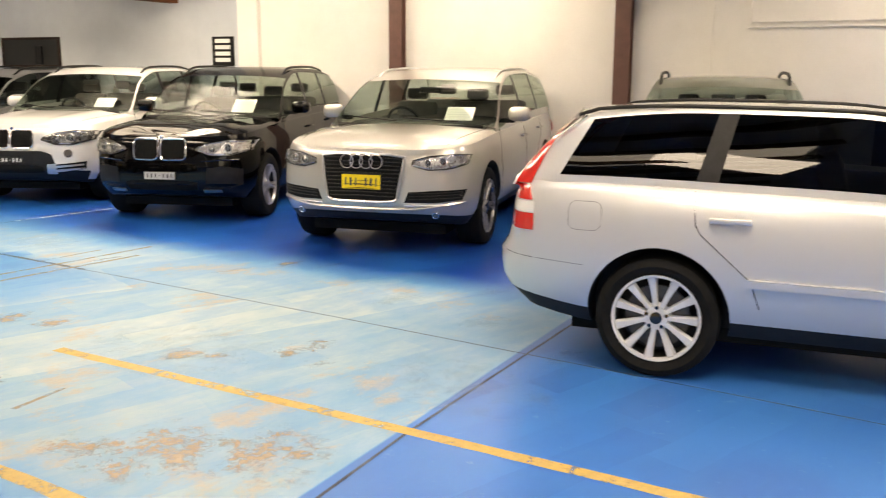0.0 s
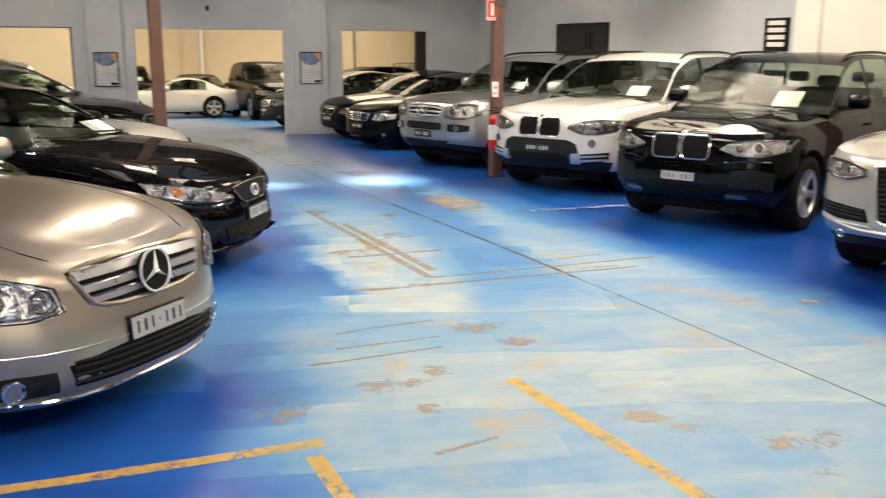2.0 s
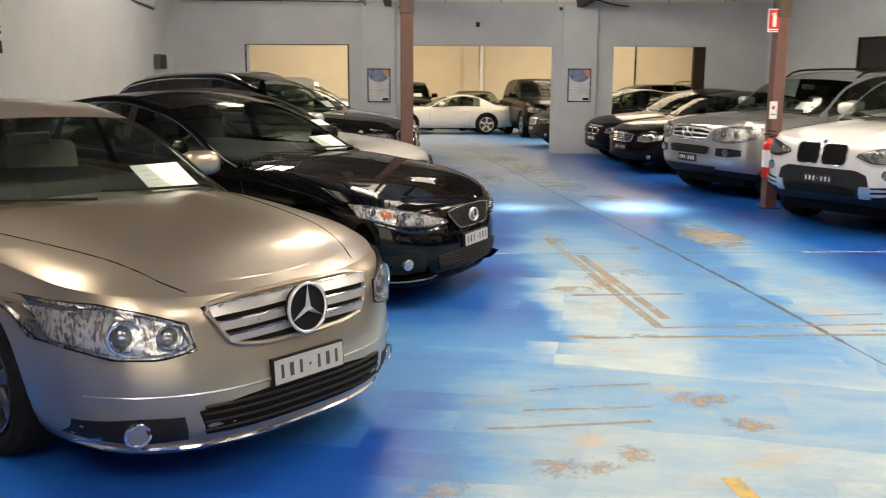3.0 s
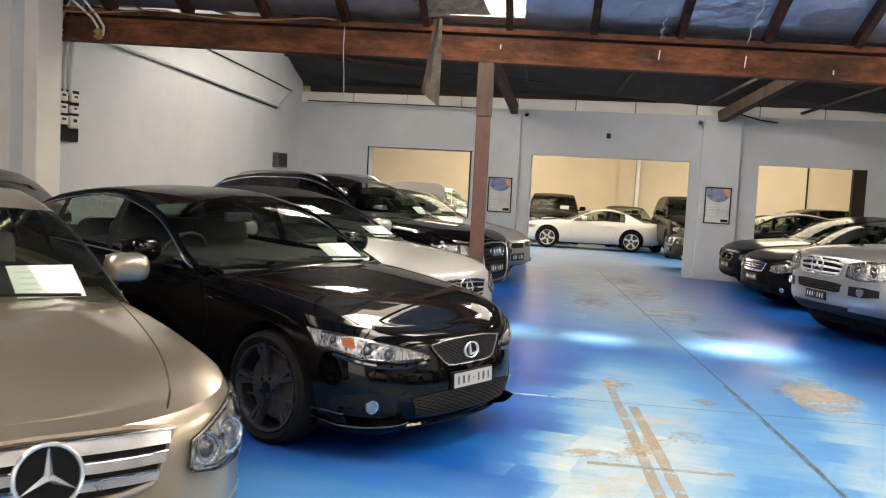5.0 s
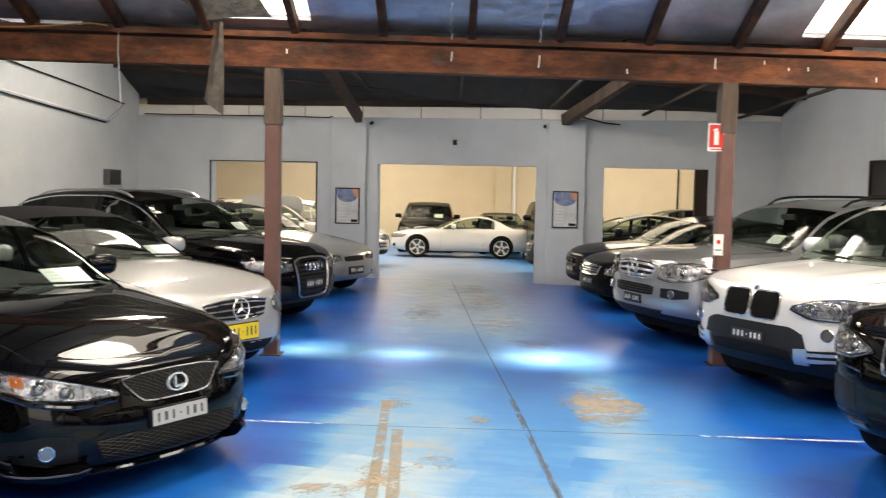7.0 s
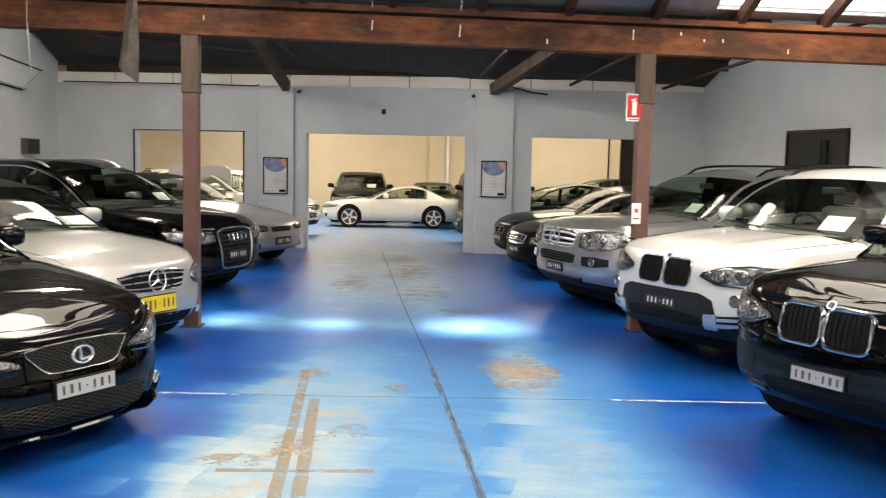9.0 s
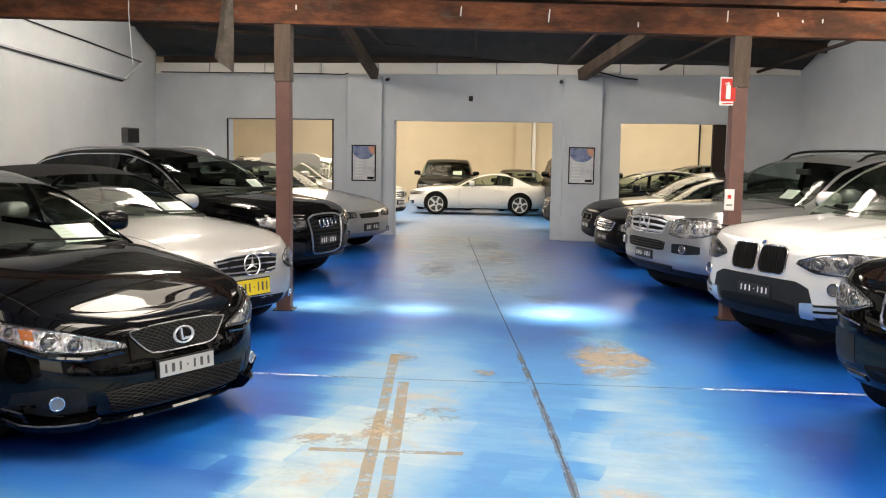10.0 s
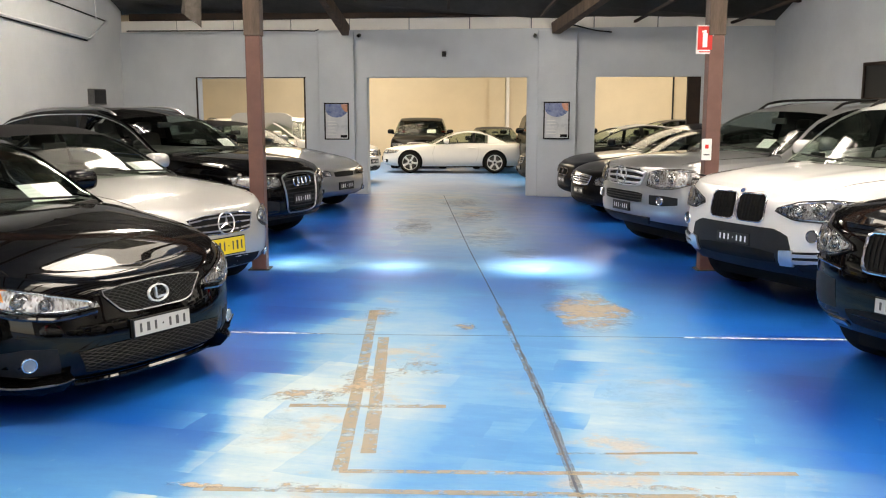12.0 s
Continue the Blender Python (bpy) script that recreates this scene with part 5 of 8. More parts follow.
P_GREY = car_paint("grey_paint", (0.37, 0.376, 0.38), 0.65, 0.32)
P_NAVY = car_paint("dark_blue_paint", (0.003, 0.004, 0.008), 0.0, 0.3, 0.002, 0.02, 0.35)
P_WHITE = car_paint("white_paint", (0.72, 0.71, 0.69), 0.0, 0.35)
P_DARK = car_paint("dark_grey_paint", (0.02, 0.02, 0.022), 0.2, 0.5, 0.015, 0.1, 0.25)
# black with a weak lacquer, which holds down mirrored light on the far cars
P_DULL_BLACK = car_paint("dull_black_paint", (0.003, 0.003, 0.0034), 0.0, 0.3, 0.002, 0.02, 0.35)
P_SOFT_TOP = surface("black_soft_top", (0.006, 0.006, 0.007), (0.014, 0.014, 0.016), 30, 0.85, bumps=0.3, fine=300, spec=0.2)
P_GREEN = car_paint("sage_paint", (0.20, 0.22, 0.17), 0.4, 0.34)


def model(base, **kw):
    c = dict(base)
    c.update(kw)
    return c


def no_front(car, c, sh, skin):
    pass


SEDAN = dict(
    size=1.08, nose_z=0.925,
    L=4.58, W=1.78, H=1.445, fo=0.82, wb=2.76, r=0.325, rim=0.225, tyre=0.225, nose=0.62, tail=0.4,
    shoulder=[(0, 0.85), (-0.3, 0.87), (-0.8, 0.90), (-1.5, 0.93), (-3.4, 0.985), (-4.2, 0.985), (-4.58, 0.93)],
    front_in=[(0, 0.11), (0.08, 0.04), (0.2, 0.0), (0.45, 0.0), (0.65, 0.025), (0.85, 0.05), (0.94, 0.085), (0.98, 0.13), (1, 0.19)],
    rear_in=[(0, 0.12), (0.15, 0.02), (0.4, 0.0), (0.6, 0.03), (0.85, 0.08), (1, 0.15)],
    side_in=[(0, 0.14), (0.1, 0.07), (0.3, 0.015), (0.5, 0.0), (0.75, 0.012), (0.9, 0.04), (0.96, 0.06), (1, 0.10)],
    roof=[(-1.45, 0.95), (-2.2, 1.355), (-2.75, 1.445), (-3.4, 1.37), (-4.05, 1.02)],
    cabin=(-1.45, -2.2, -3.4, -4.05), pillars=[(-2.58, -2.66), (-3.32, -3.38)], black_pillars=(0, 1), glass_x=(-3.72, -1.6),
    wheel=(7, "five", M_ALLOY), paint=P_SILVER, front=no_front,
    doors=[[(-1.42, 0.36), (-1.38, 0.7), (-1.5, 0.93)], [(-2.6, 0.34), (-2.62, 0.95)], [(-3.25, 0.55), (-3.6, 0.85), (-3.62, 0.97)]],
    handles=[(-2.45, 0.83), (-3.42, 0.86)],
)
SUV = dict(
    size=1.03, nose_z=0.973,
    L=4.85, W=1.94, H=1.76, fo=0.92, wb=2.93, r=0.375, rim=0.245, tyre=0.265, nose=0.6, tail=0.35, nose_n=2.7,
    shoulder=[(0, 1.035), (-0.3, 1.055), (-1.0, 1.09), (-1.6, 1.11), (-3.6, 1.16), (-4.5, 1.18), (-4.85, 1.12)],
    bottom=[(0, 0.33), (-0.5, 0.27), (-4.2, 0.28), (-4.85, 0.40)],
    front_in=[(0, 0.15), (0.12, 0.05), (0.25, 0.0), (0.5, 0.0), (0.72, 0.02), (0.88, 0.045), (0.95, 0.08), (0.985, 0.13), (1, 0.18)],
    rear_in=[(0, 0.12), (0.2, 0.02), (0.4, 0.0), (0.6, 0.05), (0.85, 0.09), (1, 0.16)],
    side_in=[(0, 0.12), (0.1, 0.06), (0.25, 0.01), (0.5, 0.0), (0.75, 0.012), (0.9, 0.045), (0.96, 0.065), (1, 0.11)],
    roof=[(-1.5, 1.14), (-2.2, 1.62), (-2.75, 1.745), (-3.5, 1.755), (-4.35, 1.68), (-4.75, 1.22)],
    cabin=(-1.5, -2.25, -4.35, -4.75), pillars=[(-2.72, -2.82), (-3.62, -3.72)], black_pillars=(0, 1), glass_x=(-4.45, -1.68), tumble=0.19,
    wheel=(5, "twin", M_ALLOY), paint=P_SILVER, front=no_front, arch=0.055, tail_in=0.06, bowD=0.1,
    doors=[[(-1.5, 0.45), (-1.46, 0.85), (-1.62, 1.1)], [(-2.76, 0.42), (-2.78, 1.12)], [(-3.45, 0.7), (-3.78, 1.0), (-3.8, 1.15)]],
    handles=[(-2.6, 0.98), (-3.6, 1.02)], mirror_z=0.13, rails=M_PLASTIC,
)


def chrome_line(car, skin, pts, w=0.012, d=0.008, mat=None, name="trim_strip"):
    bm = bmesh.new()
    stroke(bm, skin.front, pts, w, d, 0.05, n=6)
    return part(name, bm, mat or M_CHROME, car, "", True)


def front_champagne(car, c, sh, skin):
    grille(car, skin, sym([(0, 0.818), (0.28, 0.812), (0.435, 0.79)]), sym([(0, 0.60), (0.22, 0.605), (0.345, 0.625)]), 0, frame=P_CHAMPAGNE, frame_w=0.024)
    for z0, z1, w in ((0.79, 0.748, 0.415), (0.727, 0.689, 0.39), (0.668, 0.634, 0.36)):
        part("grille_bar", patch(skin.front, [(w, z0), (0, z0 + 0.012), (-w, z0)], [(w * 0.98, z1), (0, z1 + 0.012), (-w * 0.98, z1)], 0.022, 14, 2, 0.03), M_ALLOY, car, "", True)
        chrome_line(car, skin, [(w, z0), (0, z0 + 0.012), (-w, z0)], 0.008, 0.026)
    star_badge(car, skin.front(0, 0.715, 0.05), 0.10)
    for sd in (1, -1):
        headlight(car, skin, sd, [(0.50, 0.735), (0.62, 0.785), (0.74, 0.825), (0.87, 0.825)], [(0.48, 0.625), (0.60, 0.598), (0.73, 0.605), (0.86, 0.665)],
                  [(0.56, 0.685, 0.05), (0.69, 0.695, 0.06)])
        opening(car, skin, both([(0.54, 0.35), (0.68, 0.355), (0.81, 0.335)], sd), both([(0.52, 0.245), (0.68, 0.235), (0.80, 0.25)], sd), "fog_recess", M_PLASTIC, 0.004)
        fog_lamp(car, skin, 0.675 * sd, 0.29, 0.046)
    opening(car, skin, sym([(0, 0.41), (0.25, 0.405), (0.49, 0.365)]), sym([(0, 0.25), (0.25, 0.25), (0.46, 0.255)]), "lower_grille")
    for z in (0.28, 0.315, 0.35, 0.38):
        chrome_line(car, skin, sym([(0, z), (0.47, z)]), 0.012, 0.008, M_PLASTIC, "grille_bar")
    chrome_line(car, skin, sym([(0, 0.44), (0.4, 0.44), (0.8, 0.45)]), 0.008, 0.002, M_SATIN)
    chrome_line(car, skin, sym([(0, 0.195), (0.4, 0.195), (0.72, 0.205), (0.82, 0.22)]), 0.02, 0.008)
    plate(car, skin, 0.465, "white", tilt=-4)


def front_black_sport(car, c, sh, skin):
    grille(car, skin, sym([(0, 0.722), (0.2, 0.716), (0.335, 0.698)]), sym([(0, 0.562), (0.15, 0.562), (0.225, 0.57)]), 0, mesh=True, frame=M_ALLOY_MID, frame_w=0.008)
    p = skin.front(0, 0.640, 0.02)
    bm = bmesh.new()
    ring_at(bm, p, (1, 0, 0.1), 0.064, 0.009, 32, 8, 1.0, 0.7)
    bar_between(bm, p + Vector((0, -0.02, 0.035)), p + Vector((0, -0.012, -0.025)), 0.012, 0.014, (1, 0, 0))
    bar_between(bm, p + Vector((0, -0.012, -0.025)), p + Vector((0, 0.045, -0.02)), 0.012, 0.014, (1, 0, 0))
    part("badge", bm, M_BADGE, car, "oval chrome badge", True)
    for sd in (1, -1):
        headlight(car, skin, sd, [(0.36, 0.648), (0.52, 0.70), (0.70, 0.758), (0.84, 0.795)], [(0.35, 0.622), (0.52, 0.605), (0.70, 0.622), (0.84, 0.695)],
                  [(0.58, 0.655, 0.036), (0.675, 0.685, 0.042), (0.79, 0.735, 0.03)], amber=([(0.725, 0.745), (0.765, 0.755)], [(0.725, 0.69), (0.765, 0.70)]))
        chrome_line(car, skin, both([(0.36, 0.60), (0.55, 0.578), (0.70, 0.60), (0.80, 0.655)], sd), 0.026, 0.004, M_GLOSS_BLACK)
        opening(car, skin, both([(0.56, 0.42), (0.68, 0.43), (0.80, 0.40)], sd), both([(0.54, 0.28), (0.68, 0.27), (0.80, 0.29)], sd), "fog_recess", M_PLASTIC)
        fog_lamp(car, skin, 0.665 * sd, 0.345, 0.035)
        part("bumper_fin", patch(skin.front, both([(0.50, 0.275), (0.68, 0.245), (0.86, 0.275)], sd), both([(0.54, 0.19), (0.68, 0.185), (0.84, 0.20)], sd), 0.075, 10, 3, 0.10), P_BLACK, car, "gloss black bumper fin", True)
        chrome_line(car, skin, both([(0.505, 0.275), (0.68, 0.247), (0.855, 0.275)], sd), 0.01, 0.075, M_ALLOY_DARK)
    grille(car, skin, sym([(0, 0.405), (0.3, 0.405), (0.47, 0.385)]), sym([(0, 0.265), (0.3, 0.265), (0.43, 0.27)]), 0, mesh=True, frame=None)
    chrome_line(car, skin, sym([(0, 0.205), (0.45, 0.205)]), 0.03, 0.02, P_BLACK, "bumper_lip")
    plate(car, skin, 0.465, "white", 0.372, 0.085, tilt=-3)


def front_silver_coupe(car, c, sh, skin):
    grille(car, skin, sym([(0, 0.775), (0.2, 0.77), (0.36, 0.745)]), sym([(0, 0.60), (0.2, 0.605), (0.30, 0.62)]), 3, bar_mat=M_ALLOY_MID, bar_w=0.014, frame_w=0.012)
    star_badge(car, skin.front(0, 0.69, 0.03), 0.09, False)
    for sd in (1, -1):
        headlight(car, skin, sd, [(0.46, 0.715), (0.56, 0.775), (0.68, 0.785), (0.80, 0.755)], [(0.46, 0.655), (0.55, 0.60), (0.68, 0.60), (0.79, 0.655)], [(0.55, 0.69, 0.055), (0.68, 0.70, 0.05)])
        opening(car, skin, both([(0.50, 0.37), (0.65, 0.39), (0.78, 0.42)], sd), both([(0.50, 0.28), (0.65, 0.28), (0.78, 0.32)], sd), "fog_recess", M_PLASTIC)
        fog_lamp(car, skin, 0.66 * sd, 0.34, 0.035)
    opening(car, skin, sym([(0, 0.40), (0.43, 0.38)]), sym([(0, 0.28), (0.42, 0.28)]), "lower_grille")
    plate(car, skin, 0.49, "yellow", 0.372, 0.13, tilt=-3)


def front_black_suv(car, c, sh, skin):
    grille(car, skin, sym([(0, 0.915), (0.25, 0.905), (0.36, 0.87)]), sym([(0, 0.40), (0.22, 0.405), (0.30, 0.45)]), 9, bar_mat=M_PLASTIC, bar_w=0.014, frame=M_SATIN, frame_w=0.022)
    rings_badge(car, skin, 0.80, 0.056, 0.03)
    for sd in (1, -1):
        headlight(car, skin, sd, [(0.42, 0.85), (0.6, 0.895), (0.80, 0.905), (0.88, 0.88)], [(0.41, 0.755), (0.6, 0.735), (0.78, 0.75), (0.87, 0.80)], [(0.55, 0.82, 0.05), (0.70, 0.83, 0.05)])
        opening(car, skin, both([(0.44, 0.56), (0.65, 0.60), (0.84, 0.58)], sd), both([(0.42, 0.42), (0.65, 0.42), (0.82, 0.45)], sd), "air_intake", M_PLASTIC)
    chrome_line(car, skin, sym([(0, 0.345), (0.5, 0.345), (0.8, 0.37)]), 0.03, 0.01, M_CLAD, "bumper_lip")
    plate(car, skin, 0.575, "black", tilt=-2)


def front_big_suv(car, c, sh, skin):
    grille(car, skin, sym([(0, 1.0), (0.26, 0.995), (0.40, 0.975)]), sym([(0, 0.545), (0.22, 0.545), (0.335, 0.56)]), 0, 0, frame=M_ALLOY, frame_w=0.026, back=M_BLACK)
    for k in range(11):
        z = 0.965 - 0.036 * k
        chrome_line(car, skin, sym([(0, z), (0.385 - 0.0065 * k, z - 0.008)]), 0.013, 0.012, M_CLAD, "grille_bar")
    rings_badge(car, skin, 0.925, 0.062, 0.03)
    for sd in (1, -1):
        headlight(car, skin, sd, [(0.47, 0.945), (0.62, 0.985), (0.80, 1.0), (0.92, 0.985)], [(0.46, 0.895), (0.60, 0.855), (0.78, 0.86), (0.91, 0.90)], [(0.60, 0.92, 0.034), (0.72, 0.93, 0.036)])
        opening(car, skin, both([(0.44, 0.645), (0.66, 0.66), (0.91, 0.66)], sd), both([(0.40, 0.545), (0.66, 0.54), (0.88, 0.56)], sd), "air_intake", M_BLACK)
        for z in (0.575, 0.605, 0.63):
            chrome_line(car, skin, both([(0.45, z), (0.66, z + 0.005), (0.88, z + 0.01)], sd), 0.010, 0.006, M_PLASTIC, "grille_bar")
        chrome_line(car, skin, both([(0.40, 0.515), (0.66, 0.512), (0.90, 0.535)], sd), 0.02, 0.006, M_ALLOY)
    plate(car, skin, 0.735, "yellow", 0.372, 0.13, tilt=-2)
    chrome_line(car, skin, sym([(0, 0.475), (0.5, 0.48), (0.86, 0.53)]), 0.03, 0.006, P_WARM_SILVER, "bumper_lip")
    for sd in (1, -1):
        fog_lamp(car, skin, 0.66 * sd, 0.42, 0.03)


def kidneys(car, skin, z, w, h, gap, ring_mat, ring_w, bar_mat):
    for sd in (1, -1):
        cy = sd * (w / 2 + gap)
        top = [(cy + w / 2 * 0.72, z + h / 2), (cy - w / 2 * 0.72, z + h / 2)]
        pts = rounded(cy, z, w, h, 0.045, 4)
        half = len(pts) // 2
        up = [p for p in pts if p[1] >= z]
        dn = [p for p in pts if p[1] < z]
        up.sort(key=lambda p: p[0])
        dn.sort(key=lambda p: p[0])
        k = part("grille", patch(skin.front, up, dn, 0.006, 12, 4, 0.02), M_BLACK, car, "kidney-shaped half of the radiator grille", True)
        for i in range(7):
            y = cy + (i - 3) * w / 8
            bm = bmesh.new()
            stroke(bm, skin.front, [(y, z + h * 0.45), (y, z - h * 0.45)], 0.012, 0.012, 0.04, n=5)
            part("grille_bar", bm, bar_mat, k, "", True)
        bm = bmesh.new()
        stroke(bm, skin.front, pts, ring_w, 0.012, 0.03, True, 8)
        part("grille_frame", bm, ring_mat, k, "", True)


def front_kidney_suv(car, c, sh, skin):
    dark = c["paint"] is P_BLACK
    kidneys(car, skin, 0.868, 0.285, 0.225, 0.014, M_CHROME, 0.024 if dark else 0.014, M_BLACK)
    p = skin.front(0, 0.998, 0.004)
    bm = bmesh.new()
    disc_at(bm, p, (0.8, 0, 0.6), 0.03, 0.012, 24)
    b = part("badge", bm, M_SATIN, car, "round metal badge")
    bm = bmesh.new()
    disc_at(bm, p + Vector((0.003, 0, 0.002)), (0.8, 0, 0.6), 0.02, 0.012, 24)
    part("badge_disc", bm, M_BLUE, b, "blue centre")
    for sd in (1, -1):
        headlight(car, skin, sd, [(0.42, 0.895), (0.58, 0.95), (0.76, 0.975), (0.93, 0.955)], [(0.40, 0.86), (0.56, 0.80), (0.75, 0.795), (0.92, 0.85)],
                  [(0.57, 0.87, 0.048), (0.72, 0.882, 0.052)], dark=not dark)
    if dark:
        opening(car, skin, sym([(0, 0.52), (0.3, 0.52), (0.42, 0.50)]), sym([(0, 0.40), (0.3, 0.40), (0.40, 0.41)]), "lower_grille")
        for sd in (1, -1):
            opening(car, skin, both([(0.52, 0.66), (0.7, 0.68), (0.86, 0.64)], sd), both([(0.50, 0.44), (0.7, 0.42), (0.85, 0.46)], sd), "air_intake", M_PLASTIC)
            chrome_line(car, skin, both([(0.46, 0.74), (0.65, 0.755), (0.82, 0.75)], sd), 0.02, 0.004, M_GLOSS_BLACK)
            part("bumper_insert", patch(skin.front, both([(0.46, 0.41), (0.64, 0.41)], sd), both([(0.46, 0.375), (0.64, 0.375)], sd), 0.012, 6, 2, 0.02), M_SATIN, car, "silver bumper insert", True)
        plate(car, skin, 0.575, "white", 0.35, 0.08, tilt=-2)
    else:
        part("bumper_panel", patch(skin.front, sym([(0, 0.72), (0.42, 0.72), (0.52, 0.67)]), sym([(0, 0.34), (0.40, 0.34), (0.60, 0.38)]), 0.012, 16, 8, 0.03), M_CLAD, car, "dark grey plastic bumper panel", True)
        opening(car, skin, sym([(0, 0.54), (0.3, 0.54), (0.42, 0.52)]), sym([(0, 0.44), (0.3, 0.44), (0.42, 0.45)]), "lower_grille", M_BLACK, 0.016)
        for sd in (1, -1):
            opening(car, skin, both([(0.56, 0.545), (0.72, 0.56), (0.86, 0.575)], sd), both([(0.54, 0.44), (0.72, 0.44), (0.85, 0.48)], sd), "air_intake", M_PLASTIC, 0.014)
            for z in (0.515, 0.465):
                part("bumper_insert", patch(skin.front, both([(0.56, z + 0.016), (0.84, z + 0.03)], sd), both([(0.56, z - 0.012), (0.84, z + 0.012)], sd), 0.026, 8, 2, 0.03), M_ALLOY, car, "silver bumper insert", True)
            part("tow_cover", patch(skin.front, both([(0.47, 0.55), (0.57, 0.56)], sd), both([(0.46, 0.43), (0.565, 0.43)], sd), 0.03, 5, 3, 0.03), M_ALLOY, car, "", True)
            fog_lamp(car, skin, 0.70 * sd, 0.685, 0.046)
        plate(car, skin, 0.60, "black", 0.36, 0.085, tilt=-2)


def front_grey_suv(car, c, sh, skin):
    grille(car, skin, sym([(0, 1.0), (0.25, 0.995), (0.40, 0.965)]), sym([(0, 0.80), (0.25, 0.805), (0.34, 0.82)]), 3, bar_mat=M_ALLOY, bar_w=0.03, frame=M_ALLOY, frame_w=0.018)
    star_badge(car, skin.front(0, 0.905, 0.045), 0.105, False)
    for sd in (1, -1):
        headlight(car, skin, sd, [(0.45, 0.965), (0.6, 1.01), (0.78, 1.015), (0.90, 0.99)], [(0.45, 0.82), (0.6, 0.79), (0.78, 0.80), (0.89, 0.86)], [(0.56, 0.90, 0.06), (0.72, 0.90, 0.055)])
        opening(car, skin, both([(0.50, 0.715), (0.66, 0.72), (0.80, 0.70)], sd), both([(0.50, 0.61), (0.66, 0.60), (0.80, 0.62)], sd), "fog_recess", M_PLASTIC)
        fog_lamp(car, skin, 0.64 * sd, 0.66, 0.042)
    opening(car, skin, sym([(0, 0.735), (0.3, 0.735), (0.40, 0.72)]), sym([(0, 0.62), (0.3, 0.62), (0.38, 0.63)]), "lower_grille")
    for z in (0.65, 0.68, 0.71):
        chrome_line(car, skin, sym([(0, z), (0.39, z)]), 0.012, 0.008, M_PLASTIC, "grille_bar")
    part("skid_plate", patch(skin.front, sym([(0, 0.46), (0.5, 0.46)]), sym([(0, 0.38), (0.42, 0.38)]), 0.02, 10, 3, 0.04), M_CLAD, car, "", True)
    plate(car, skin, 0.555, "black", 0.35, 0.085, tilt=-2)


def front_dark_sedan(car, c, sh, skin):
    if c.get("kidney"):
        kidneys(car, skin, 0.655, 0.22, 0.13, 0.015, M_CHROME, 0.012, M_BLACK)
    else:
        grille(car, skin, sym([(0, 0.775), (0.33, 0.76)]), sym([(0, 0.60), (0.27, 0.61)]), 4, bar_w=0.012, frame_w=0.018)
        star_badge(car, skin.front(0, 0.69, 0.025), 0.07, False)
    for sd in (1, -1):
        headlight(car, skin, sd, [(0.44, 0.72), (0.6, 0.775), (0.80, 0.77)], [(0.43, 0.625), (0.6, 0.61), (0.79, 0.665)], [(0.55, 0.69, 0.05), (0.67, 0.695, 0.05)])
        fog_lamp(car, skin, 0.64 * sd, 0.34, 0.035)
    opening(car, skin, sym([(0, 0.40), (0.45, 0.38)]), sym([(0, 0.28), (0.42, 0.28)]), "lower_grille")
    plate(car, skin, 0.50, "black", 0.34, 0.085)


def front_convertible(car, c, sh, skin):
    opening(car, skin, sym([(0, 0.665), (0.26, 0.655)]), sym([(0, 0.575), (0.24, 0.58)]), "grille")
    for sd in (1, -1):
        headlight(car, skin, sd, [(0.36, 0.675), (0.60, 0.705), (0.85, 0.70)], [(0.34, 0.60), (0.60, 0.585), (0.84, 0.615)], [(0.46, 0.642, 0.04), (0.62, 0.648, 0.042)],
                  amber=([(0.70, 0.685), (0.81, 0.685)], [(0.70, 0.615), (0.80, 0.625)]) if c.get("amber", True) else None)
        opening(car, skin, both([(0.50, 0.40), (0.68, 0.42)], sd), both([(0.50, 0.31), (0.66, 0.32)], sd), "fog_recess", M_PLASTIC)
        fog_lamp(car, skin, 0.57 * sd, 0.355, 0.035)
    plate(car, skin, 0.43, "black")


